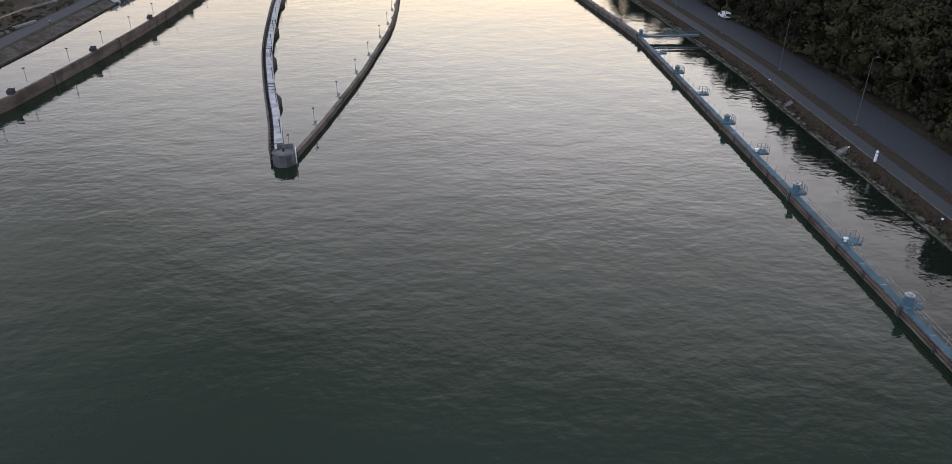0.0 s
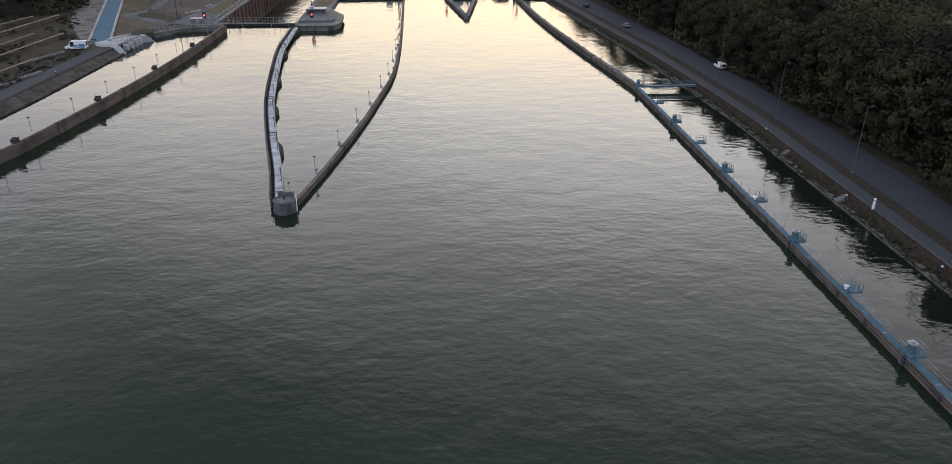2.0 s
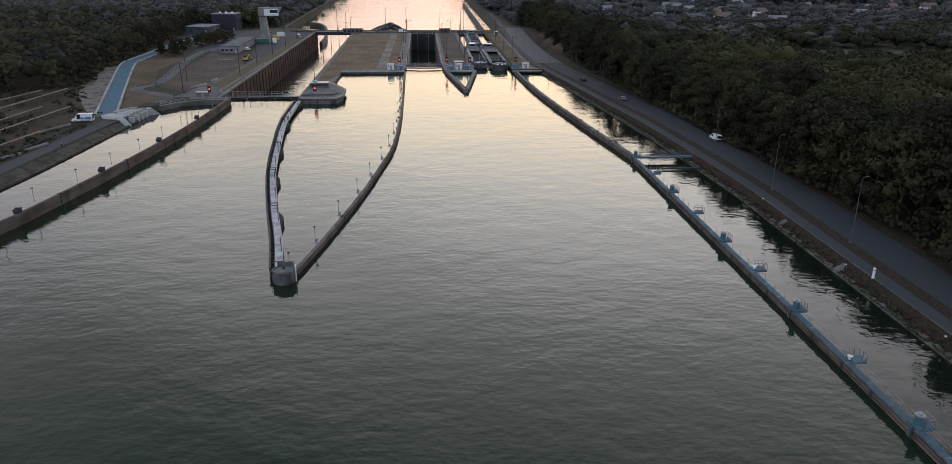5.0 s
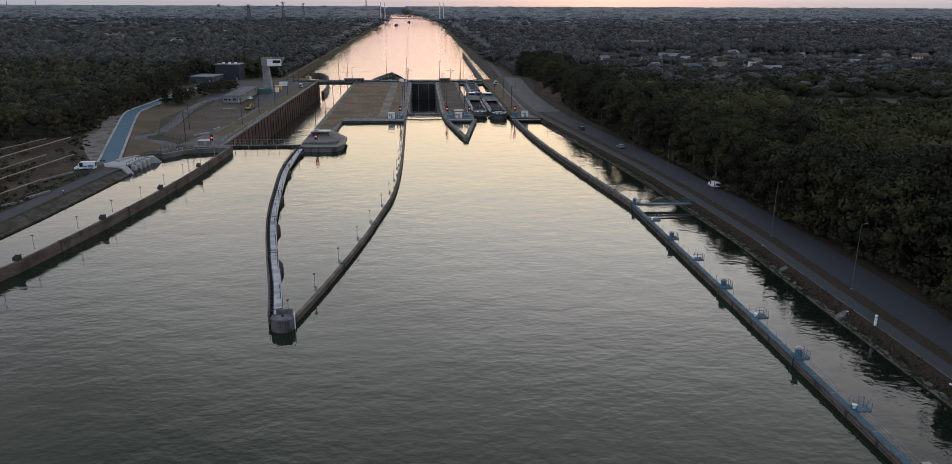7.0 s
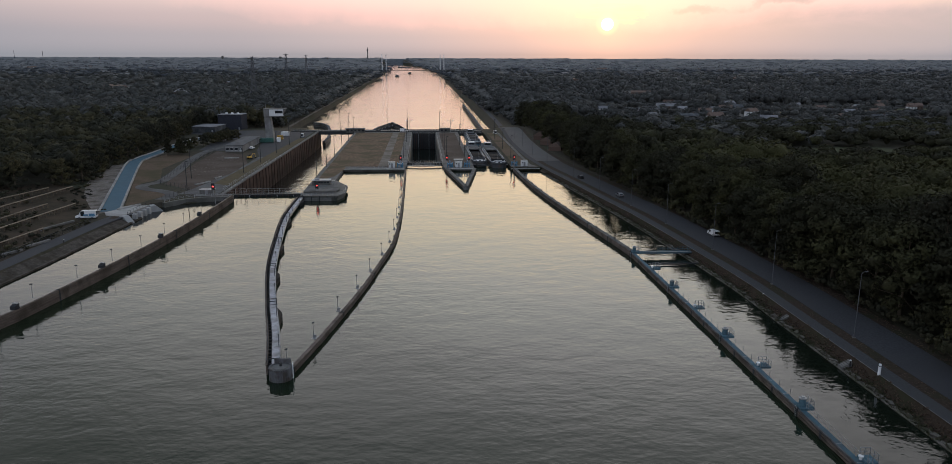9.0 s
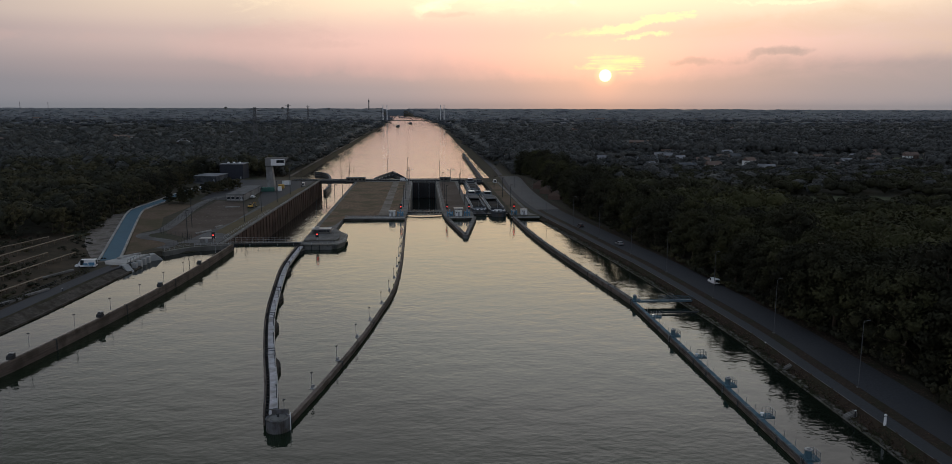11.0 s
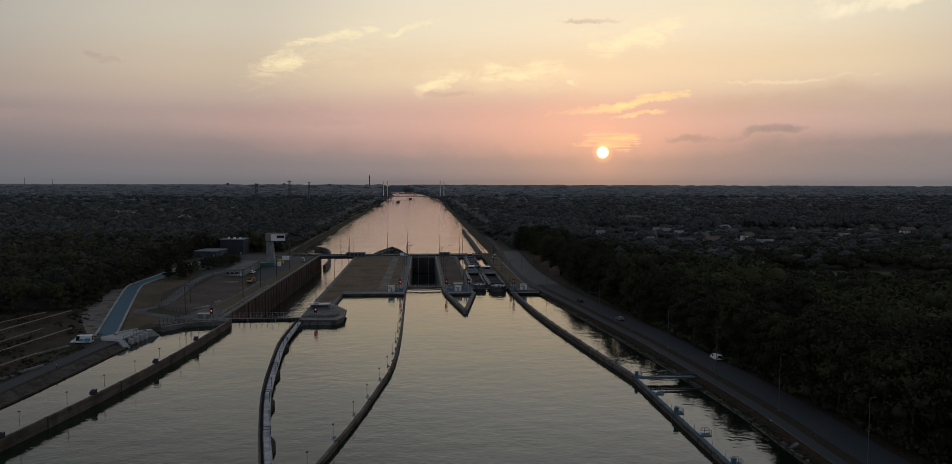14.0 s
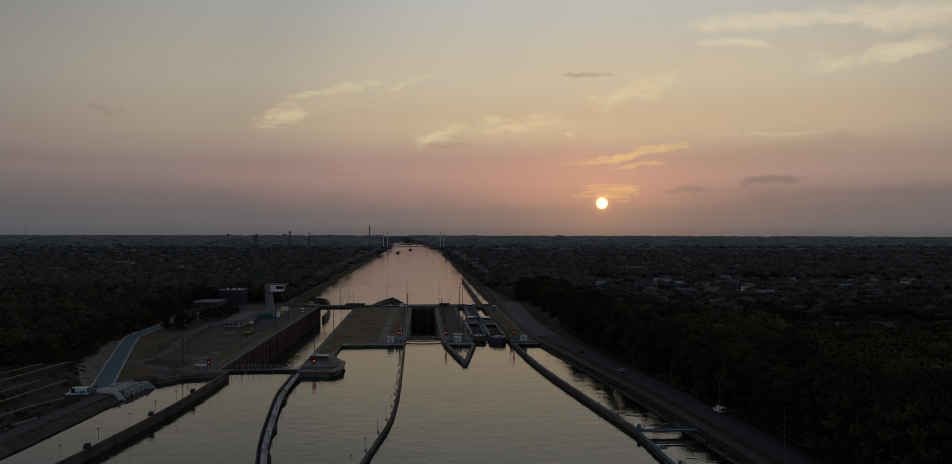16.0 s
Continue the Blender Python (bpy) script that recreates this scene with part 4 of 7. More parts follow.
# ---- far side strips ----
tagged(part("towpath", ribbon(curve([(left_edge(y) - 5.0, y) for y in (640, 1000, 1475, 2000, 2560)], 60), -1.2, 1.6, land(700) + 0.12), SAND), "pale towpath on the lower bank", "path", kind="structure")
tagged(part("towpath", ribbon(curve([(66, 600), (70.5, 800), (71.5, 1475), (73, 2560)], 60), -1.5, 2.5, land(700) + 0.12), ASPHALT), "grey bank road beside the lower canal", "path", kind="structure")
for pts, lab in (([(188, 365), (262, 372), (290, 400), (262, 428), (190, 420)], "open green clearing among the trees"), ([(500, 770), (760, 780), (760, 850), (520, 850)], "pale green meadow beyond the village"),
                 ([(380, 830), (470, 830), (480, 880), (390, 880)], "pale field beside a white farmhouse"), ([(250, 640), (340, 630), (350, 680), (260, 690)], "grassy plot at the village edge")):
    z = land(pts[0][1])
    plate("meadow", pts, z - 0.4, z + 0.1, MEADOW, lab, "meadow")


# ---- guide walls and piers in the upper canal ----
def rel(line, x, y):
    o = Vector((x, y))
    return [p - o for p in line]


def cut(line, d0, d1):
    """The stretch of a line between two distances."""
    pts = [Vector(along(line, d0)[:2])]
    s = 0.0
    for a, b in zip(line, line[1:]):
        s += (b - a).length
        if d0 + 0.3 < s < d1 - 0.3:
            pts.append(b)
    pts.append(Vector(along(line, d1)[:2]))
    return pts


def lamp_post(h=2.9, r=0.05):
    """A short lamp post with a small square head, on its own foot."""
    t = thing("guide_lamp", 0, 0, 0, label="short grey lamp post with a flat head on the guide wall", category="lamp post", group="guide wall lamps")
    bm = cyl(bmesh.new(), 0, 0, 0, 0.12, 0.16, 0.14, 8)
    part("foot", bm, GALV, t)
    part("pole", cyl(bmesh.new(), 0, 0, 0.1, h, r * 1.3, r, 8), GALV, t)
    part("head", bevelled(boxes((-0.28, 0.28, -0.2, 0.2, h, h + 0.16)), 0.04), DARKSTEEL, t)
    return t


guide_lamp = lamp_post()


def plank_wall(line, name, label, sections, height, thick, rows, group, cap=CONCRETE, face=1):
    """A guide wall of horizontal planks between dark joints; face +1: planks on the right of the line."""
    total = length(line)
    made = []
    for i in range(sections):
        d0, d1 = total * i / sections, total * (i + 1) / sections
        seg = cut(line, d0 + 0.12, d1 - 0.12)
        x, y = seg[0]
        w = thing(name, x, y, 0, label=label, category="guide wall", group=group)
        loc = rel(seg, x, y)
        part("core", sweep(bmesh.new(), loc, rect(-thick / 2 + 0.12, thick / 2 - 0.12, -1.5, height - 0.12)), DARKCON, w)
        part("cap", sweep(bmesh.new(), loc, rect(-thick / 2, thick / 2, height - 0.12, height + 0.05)), cap, w)
        ph = (height - 0.1) / rows
        for k in range(rows):
            o = face * (thick / 2 - 0.12)
            z = 0.06 + k * ph
            out = random.uniform(0.14, 0.2)
            part("plank", sweep(bmesh.new(), loc, rect(min(o, o + face * out), max(o, o + face * out), z, z + ph - 0.09)), PLANK, w)
        for q in (0.0, 1.0):
            px, py, a = along(loc, length(loc) * q)
            post = part("joint_post", boxes((-0.1, 0.1, -thick / 2 - 0.1, thick / 2 + 0.1, -1.5, height + 0.14)), DARKSTEEL, w)
            post.matrix_basis = pose(px, py, 0, 0, 0, a)
        made.append(w)
    return made


# long plank wall before the large lock
west_line = curve([(-92.5, 110), (-85.0, 149.5), (-83.6, 155.0), (-78.5, 185.8), (-74.6, 217), (-72.3, 246.5), (-70.9, 284)], 5)
plank_wall(west_line, "guide_wall", "brown weathered plank guide wall with dark joints", 6, 2.55, 0.6, 9, "west guide wall sections", PLANK)
for x, y in ((-84.3, 162.2), (-81.2, 176.8), (-79.0, 191.9), (-76.9, 206.5), (-75.6, 221.9), (-74.3, 236.2), (-73.0, 251), (-72.3, 266)):
    copy_thing(guide_lamp, pose(x, y, 2.6))


def mooring_hut():
    t = thing("mooring_box", 0, 0, 0, label="dark steel mooring box standing on the plank wall", category="mooring box", group="mooring boxes")
    bm = bmesh.new()
    prism(bm, [(-0.7, -0.6), (0.7, -0.6), (0.7, 0.6), (-0.7, 0.6)], 0, 1.15)
    for v in bm.verts:
        if v.co.z > 1 and v.co.x < 0:
            v.co.z = 0.75
    part("housing", bevelled(bm, 0.06), DARKSTEEL, t)
    part("hook", tube(bmesh.new(), [(0.72, -0.25, 0.3), (1.0, -0.25, 0.35), (1.0, 0.25, 0.35), (0.72, 0.25, 0.3)], 0.07), GALV, t)
    part("lid", boxes((0.05, 0.75, -0.65, 0.65, 1.14, 1.22)), GALV, t)
    return t


hut = mooring_hut()
huts = [(45.2, 0), (76.5, 0), (108, 0), (138.5, 0)]
for i, (d, _) in enumerate(huts):
    x, y, a = along(west_line, d)
    m = pose(x - 0.3, y, 2.6, 0, 0, a)
    if i == 0:
        hut.matrix_basis = m
    else:
        copy_thing(hut, m)

# curved plank wall from the pier head to the middle lock
east_line = curve([(-22.9, 123.8), (-19.1, 141.9), (-14.1, 170.0), (-11.1, 191.8), (-8.6, 212), (-7.5, 237.2), (-7.15, 274.5), (-7.6, 356)], 5)
plank_wall(east_line, "guide_wall", "curved brown plank guide wall with a worn timber cap", 8, 1.12, 0.7, 4, "curved guide wall sections", PLANK)


def lamp_bracket():
    t = thing("lamp_platform", 0, 0, 0, label="small grey steel landing bracket on the back of the wall", category="landing bracket", group="lamp brackets")
    part("plate", boxes((-0.8, 0.8, 0, 1.0, 1.55, 1.65)), GALV, t)
    part("strut", tube(bmesh.new(), [(0, 0.05, 0.4), (0, 0.9, 1.55)], 0.06), GALV, t)
    part("cabinet", boxes((-0.3, 0.3, 0.35, 0.8, 1.65, 2.2)), GALV, t)
    return t


bracket = lamp_bracket()
first = True
for y in (124.6, 138.2, 153.8, 169.4, 184, 199.5, 213.5, 230, 247, 264, 283, 302, 322):
    d = min((abs(along(east_line, q)[1] - y), q) for q in [k * 0.5 for k in range(int(2 * length(east_line)))])[1]
    x, yy, a = along(east_line, d)
    m = pose(x - 0.45, yy, -0.5, 0, 0, a)
    if first:
        bracket.matrix_basis = m
        first = False
    else:
        copy_thing(bracket, m)
    copy_thing(guide_lamp, pose(x - 1.2, yy + 0.1, 1.15, 0, 0, a))
guide_lamp.matrix_basis = pose(*along(west_line, 40)[:2], 2.6)

# pier with the pale deck
pier_line = curve([(-26.9, 123.4), (-29.8, 139.4), (-33.4, 156.1), (-38.8, 184.7), (-42.4, 212.7), (-45.9, 247.8), (-46.6, 283.0)], 4)
stops = [0, 34.0, 63.2, 91.5, 126.8, length(pier_line)]
for i, (d0, d1) in enumerate(zip(stops, stops[1:])):
    seg = cut(pier_line, d0 + 0.25, d1 - 0.25)
    x, y = seg[0]
    loc = rel(seg, x, y)
    w = thing("pier_section", x, y, 0, label="narrow pier section with whitish deck and dark timber fenders", category="pier", group="pier sections")
    part("outer_wall", sweep(bmesh.new(), loc, rect(-0.30, -0.04, -1.5, 1.72)), PLANK, w, "grey timber outer wall")
    part("wall_cap", sweep(bmesh.new(), loc, rect(-0.36, 0.04, 1.72, 1.86)), PLANK, w, "weathered plank cap")
    part("beam", sweep(bmesh.new(), loc, rect(0.56, 2.1, 0.7, 1.45)), CONCRETE, w)
    part("deck", sweep(bmesh.new(), loc, rect(0.58, 2.0, 1.45, 1.6)), WHITEDECK, w, "whitish worn deck")
    part("edge_beam", sweep(bmesh.new(), loc, rect(2.0, 2.15, 1.1, 1.75)), GALV, w)
    part("waling", sweep(bmesh.new(), loc, rect(0.08, 0.26, 0.9, 1.2)), DARKSTEEL, w)
    part("waling", sweep(bmesh.new(), loc, rect(0.08, 0.26, 0.15, 0.45)), DARKSTEEL, w)
    part("walkway", sweep(bmesh.new(), loc, rect(0.04, 0.54, 1.1, 1.22)), GALV, w, "grey grating walkway")
    part("handrail", sweep(bmesh.new(), loc, rect(0.64, 0.68, 2.47, 2.52)), PILESTEEL, w)
    part("handrail", sweep(bmesh.new(), loc, rect(-0.17, -0.11, 2.65, 2.72)), PILESTEEL, w)
    pile = stanchion = None
    L = length(loc)
    n = int(L / 1.6)
    for k in range(n):
        px, py, a = along(loc, (k + 0.5) * L / n)
        m = pose(px, py, 0, 0, 0, a)
        if pile is None:
            pile = part("fender_post", bevelled(boxes((-0.26, 0.26, -0.66, -0.02, -0.5, 1.70)), 0.05), RUBBER, w, "black timber fender block")
            pile.matrix_basis = m
            stanchion = part("stanchion", boxes((-0.05, 0.05, -0.70, -0.63, 1.55, 2.5)), DARKSTEEL, w)
            stanchion.matrix_basis = m
            outer = part("outer_stanchion", boxes((-0.05, 0.05, 0.1, 0.17, 1.8, 2.7)), DARKSTEEL, w)
            outer.matrix_basis = m
        else:
            again("fender_post", pile, w, m)
            again("stanchion", stanchion, w, m)
            again("outer_stanchion", outer, w, m)
    for k in range(2):
        px, py, a = along(loc, L * (0.25 + 0.5 * k))
        post = part("lamp_post", boxes((-0.06, 0.06, -1.95, -1.83, 1.6, 4.0), (-0.25, 0.25, -2.0, -1.78, 4.0, 4.12)), DARKSTEEL, w)
        post.matrix_basis = pose(px, py, 0, 0, 0, a)
    for q in (0.02, 0.98):
        px, py, a = along(loc, L * q)
        fr = part("end_frame", boxes((-0.3, 0.3, -2.2, 0.1, -2, 1.57), (-0.08, 0.08, -2.15, -2.0, 1.5, 2.7), (-0.08, 0.08, -0.2, -0.05, 1.5, 2.7), (-0.08, 0.08, -2.15, -0.05, 2.6, 2.7)), DARKSTEEL, w)
        fr.matrix_basis = pose(px, py, 0, 0, 0, a)
    # bulging timber fender on the inner side near the end
    bow = bmesh.new()
    n = 14
    rows = []
    for k in range(n + 1):
        t = k / n
        px, py, a = along(loc, L * 0.985 - 10 * t)
        out = 2.2 + 0.85 * min(1, t / 0.35, (1 - t) / 0.5)
        ang = radians(a) - math.pi / 2
        q = Vector((px, py, 0)) + Vector((math.cos(ang), math.sin(ang), 0)) * out
        r = Vector((px, py, 0)) + Vector((math.cos(ang), math.sin(ang), 0)) * 2.15
        rows.append([bow.verts.new(v + Vector((0, 0, z))) for v, z in ((r, -0.5), (q, -0.5), (q, 1.1), (r, 1.35))])
    for a_, b_ in zip(rows, rows[1:]):
        for j in range(4):
            bow.faces.new((a_[j], a_[(j + 1) % 4], b_[(j + 1) % 4], b_[j]))
    bmesh.ops.recalc_face_normals(bow, faces=list(bow.faces))
    part("bow_fender", bow, RUBBER, w, "dark bulging fender")

# round pier head of vertical sheet piles
head = thing("round_pier", -24.45, 122.0, 0, label="round pier head of ribbed grey sheet piling", category="pier head")
part("core", cyl(bmesh.new(), 0, 0, -2, 2.05, 1.78, None, 40), DARKCON, head)
pile = None
for k in range(30):
    a = 360 * k / 30
    if 55 < a < 100:
        continue
    m = pose(0, 0, 0, 0, 0, a)
    if pile is None:
        bm = bmesh.new()
        prism(bm, [(1.72, -0.2), (1.84, -0.2), (1.98, -0.09), (1.98, 0.09), (1.84, 0.2), (1.72, 0.2)], -1.5, 2.2)
        pile = part("ribbed_panel", bm, PILESTEEL, head, "grey ribbed steel sheet panel")
        pile.matrix_basis = m
    else:
        again("ribbed_panel", pile, head, m)
part("lid", cyl(bmesh.new(), 0, 0, 2.05, 2.2, 1.3, 1.25, 32), CONCRETE, head, "round concrete lid")
part("bollard", cyl(cyl(bmesh.new(), 0, 0.2, 2.2, 2.65, 0.22, 0.18, 12), 0, 0.2, 2.65, 2.8, 0.3, 0.3, 12), DARKSTEEL, head)
part("back_plate", boxes((-1.3, 1.5, 1.6, 1.85, 0, 2.9)), PILESTEEL, head)
part("ladder", boxes((2.05, 2.12, -0.3, -0.24, -0.8, 3.0), (2.05, 2.12, 0.24, 0.3, -0.8, 3.0), *[(2.05, 2.11, -0.26, 0.26, z * 0.3, z * 0.3 + 0.05) for z in range(-1, 9)]), WHITE, head, "pale steel ladder")

# pointed nose between the middle and the barge lock
nose = thing("guide_nose", 18.1, 305.5, 0, label="low V-shaped concrete guide nose in the water", category="guide nose", kind="structure")
for pts in ([(0, 0), (-1.6, 13), (-6.3, 51.5)], [(0, 0), (1.8, 13), (7.2, 51.5)]):
    arm = curve(pts, 6)
    s = 1 if pts[1][0] < 0 else -1
    part("arm", sweep(bmesh.new(), arm, rect(-0.65, 0.65, -1.5, 1.2)), DARKCON, nose)
    part("cap", sweep(bmesh.new(), arm, rect(-0.8, 0.8, 1.2, 1.4)), CONCRETE, nose)
    for k in range(3):
        part("plank", sweep(bmesh.new(), arm, rect(min(-s * 0.65, -s * 0.82), max(-s * 0.65, -s * 0.82), 0.1 + k * 0.38, 0.4 + k * 0.38)), PLANK, nose)
part("tip", cyl(bmesh.new(), 0, 0.4, -1.5, 1.45, 1.1, None, 16), CONCRETE, nose)

# concrete wall that continues the blue pier up to the barge lock
plain_line = curve([(57.6, 197.4), (56.0, 212), (53.7, 230), (51.2, 252), (47.9, 284), (45.4, 320), (44.2, 356)], 5)
plank_wall(plain_line, "guide_wall", "low grey concrete guide wall with timber rubbing planks", 9, 1.5, 1.2, 3, "barge lock guide wall sections", face=-1)
for d in (14, 29, 45, 61, 78, 95, 112):
    x, y, a = along(plain_line, d)
    b = thing("mooring_bollard", x, y, 1.65, a, "small dark mooring bollard on the wall", "bollard", "wall bollards")
    part("stem", cyl(bmesh.new(), 0, 0, 0, 0.4, 0.2, 0.16, 10), DARKSTEEL, b)
    part("cap", cyl(bmesh.new(), 0, 0, 0.4, 0.55, 0.3, 0.3, 10), DARKSTEEL, b)

# blue steel pier on the right
JOINTS = [-21.7, 9.4, 40.5, 71.6, 102.9, 133.4, 164.8, 196.5]
for y0, y1 in zip(JOINTS, JOINTS[1:]):
    w = thing("steel_pier", 57.7, y0, -0.55, label="blue-painted steel pier section with timber rubbing strips", category="pier", group="blue pier sections")
    L = y1 - y0
    part("body", bevelled(boxes((-0.50, 0.45, 0.2, L - 0.2, -1.2, 1.72)), 0.08), BLUESTEEL, w)
    part("deck", boxes((-0.45, 0.40, 0.2, L - 0.2, 1.73, 1.80)), BLUESTEEL, w, "blue steel deck plates")
    for k in range(int(L / 5.1)):
        part("deck_seam", boxes((-0.45, 0.40, 5.1 * (k + 1) - 0.05, 5.1 * (k + 1) + 0.05, 1.80, 1.82)), GALV, w)
    for z0, z1 in ((0.12, 0.48), (0.62, 0.98), (1.12, 1.5)):
        part("rubbing_strip", boxes((-0.68, -0.50, 0.35, L - 0.35, z0, z1)), PLANK, w, "weathered timber strip")
    part("edge_strip", boxes((-0.66, -0.45, 0.2, L - 0.2, 1.62, 1.84)), PILESTEEL, w)
    part("joint", boxes((-0.80, -0.45, -0.35, 0.35, -1.0, 1.9)), DARKSTEEL, w)
    for q in (0.27, 0.5, 0.77):
        part("fender_block", boxes((-0.76, -0.66, L * q - 0.25, L * q + 0.25, 0.0, 1.55)), DARKSTEEL, w)
    n = int(L / 3.4)
    for k in range(n + 1):
        yy = 0.8 + k * (L - 1.6) / n
        part("stanchion", boxes((0.38, 0.44, yy - 0.04, yy + 0.04, 1.7, 2.9)), GALV, w)
    if y1 < 125:
        part("handrail", boxes((0.39, 0.43, 0.8, L - 0.8, 2.85, 2.9), (0.39, 0.43, 0.8, L - 0.8, 2.35, 2.39)), GALV, w)


def dolphin():
    t = thing("mooring_dolphin", 0, 0, 0, label="blue steel mooring post on a railed side platform", category="mooring post", group="mooring posts")
    part("platform", bevelled(boxes((-0.6, 1.6, -1.0, 1.1, 1.75, 2.2)), 0.05), BLUESTEEL, t)
    part("post", cyl(bmesh.new(), 0.1, 0, 2.2, 3.35, 0.55, 0.5, 16), BLUESTEEL, t)
    part("cap", cyl(cyl(bmesh.new(), 0.1, 0, 3.35, 3.5, 0.62, 0.62, 16), 0.1, 0, 3.5, 3.72, 0.3, 0.26, 12), GALV, t, "pale steel cap")
    for x, y in ((1.5, -0.9), (1.5, 1.0), (0.6, 1.0), (1.5, 0.1), (0.6, -0.9)):
        part("rail_post", boxes((x - 0.04, x + 0.04, y - 0.04, y + 0.04, 2.2, 3.3)), GALV, t)
    for z in (2.75, 3.25):
        part("handrail", tube(bmesh.new(), [(0.6, -0.9, z), (1.5, -0.9, z), (1.5, 1.0, z), (0.6, 1.0, z)], 0.035, 5), GALV, t)
    part("ladder", boxes((-0.92, -0.84, -0.25, -0.2, -0.5, 2.1), (-0.92, -0.84, 0.2, 0.25, -0.5, 2.1), *[(-0.92, -0.86, -0.22, 0.22, 0.3 * k, 0.3 * k + 0.04) for k in range(7)]), GALV, t, "pale ladder")
    return t


def basket():
    t = thing("landing_stage", 0, 0, 0, label="small railed landing stage with a low bollard", category="landing stage", group="landing stages")
    part("platform", boxes((0.3, 2.1, -1.0, 1.0, 1.8, 2.1)), BLUESTEEL, t)
    part("bollard", cyl(cyl(bmesh.new(), 0.2, 0, 2.05, 2.45, 0.22, 0.2, 12), 0.2, 0, 2.45, 2.6, 0.36, 0.36, 12), WHITE, t, "white bollard")
    for x, y in ((0.6, -0.95), (1.3, -0.95), (2.05, -0.95), (2.05, 0), (2.05, 0.95), (1.3, 0.95), (0.6, 0.95)):
        part("rail_post", boxes((x - 0.04, x + 0.04, y - 0.04, y + 0.04, 2.1, 3.25)), GALV, t)
    for z in (2.65, 3.22):
        part("handrail", tube(bmesh.new(), [(0.6, -0.95, z), (2.05, -0.95, z), (2.05, 0.95, z), (0.6, 0.95, z)], 0.035, 5), GALV, t)
    return t


d0, b0 = dolphin(), basket()
for i, y in enumerate((71.9, 40.8, 103.0, 133.3, 164.9, 196.7)):
    m = pose(57.8, y, -0.55)
    if i == 0:
        d0.matrix_basis = m
    else:
        copy_thing(d0, m)
for i, y in enumerate((87.3, 56.2, 118.8, 150.0, 180.5)):
    m = pose(57.8, y, -0.55)
    if i == 0:
        b0.matrix_basis = m
    else:
        copy_thing(b0, m)

# gangway from the blue pier to the bank
gang = thing("gangway", 58.5, 196.4, 1.45, label="light blue steel gangway bridge from pier to bank", category="gangway")
part("girder", boxes((0, 17.5, -0.75, -0.6, -0.35, 0.15)), BLUESTEEL, gang)
part("girder", boxes((0, 17.5, 0.6, 0.75, -0.35, 0.15)), BLUESTEEL, gang)
part("deck", boxes((0, 17.5, -0.6, 0.6, -0.1, 0.0)), GALV, gang)
rl = bmesh.new()
for s in (-0.68, 0.68):
    for k in range(8):
        x = 6.0 + k * 1.4
        box(rl, x - 0.04, x + 0.04, s - 0.04, s + 0.04, 0, 1.15)
    box(rl, 6.0, 15.8, s - 0.03, s + 0.03, 1.1, 1.16)
    box(rl, 6.0, 15.8, s - 0.03, s + 0.03, 0.55, 0.6)
part("railing", rl, BLUESTEEL, gang)
part("abutment", boxes((15.6, 18.6, -1.4, 1.4, -1.7, -0.12)), CONCRETE, gang)
pipe = thing("cable_beam", 58.5, 188.0, 0.35, label="thin dark cable beam above the water", category="beam")
part("beam", boxes((0, 16.4, -0.18, 0.18, -0.15, 0.2)), DARKSTEEL, pipe)


# ---- street lamps, posts and cars on the right bank ----
def street_lamp():
    t = thing("street_lamp", 0, 0, 0, label="tall slim grey street lamp with one short arm", category="street lamp", group="street lamps along the road")
    part("pole", cyl(cyl(bmesh.new(), 0, 0, 0, 2.0, 0.10, 0.09, 8), 0, 0, 2.0, 12.6, 0.085, 0.045, 8), LAMPGREY, t)
    part("arm", tube(bmesh.new(), [(0, 0, 12.4), (0.15, 0, 12.85), (0.7, 0, 13.0)], 0.04), LAMPGREY, t)
    part("lantern", bevelled(boxes((0.55, 1.25, -0.15, 0.15, 12.94, 13.06)), 0.05), LAMPGREY, t)
    part("base", boxes((-0.25, 0.25, -0.25, 0.25, -0.3, 0.15)), CONCRETE, t)
    return t


sl = street_lamp()
for i, y in enumerate((129.0, 163.3, 195.6, 228.4, 259.0, 292.4, 325, 96.5, 64, 366, 402, 440, 480)):
    m = pose(lamp_line(y) + 0.2, y, land(y) + 0.03, 0, 0, 0)
    if i == 0:
        sl.matrix_basis = m
    else:
        copy_thing(sl, m)

post = thing("marker_post", 76.0, 112.5, 1.95, label="white round canal marker post with a dark cap", category="marker post")
part("column", cyl(bmesh.new(), 0, 0, 0, 1.75, 0.24, 0.22, 16), WHITE, post)
part("cap", cyl(bmesh.new(), 0, 0, 1.75, 1.95, 0.26, 0.2, 16), WHITE, post)
part("band", cyl(bmesh.new(), 0, 0, 1.55, 1.65, 0.245, 0.245, 16), DARKSTEEL, post)
for x, y in ((74.6, 118.6), (76.1, 156.5), (75.0, 92)):
    k = thing("bank_bollard", x, y, 1.5 if y > 100 else 1.4, label="short dark bank bollard with a white top", category="bollard", group="bank bollards")
    part("stem", cyl(bmesh.new(), 0, 0, -0.6, 0.45, 0.14, 0.13, 10), DARKSTEEL, k)
    part("top", cyl(bmesh.new(), 0, 0, 0.45, 0.62, 0.18, 0.15, 10), WHITE, k)
for x, y in ((75.0, 143.8), (74.4, 119.6)):
    steps = thing("bank_steps", x, y, 0.6, -8, "short concrete steps down to the water", "steps", "bank steps")
    for k in range(5):
        part("step", boxes((-1.0 + 0.35 * k, -0.6 + 0.35 * k, -0.7, 0.7, -0.6, 0.05 + 0.22 * k)), CONCRETE, steps)


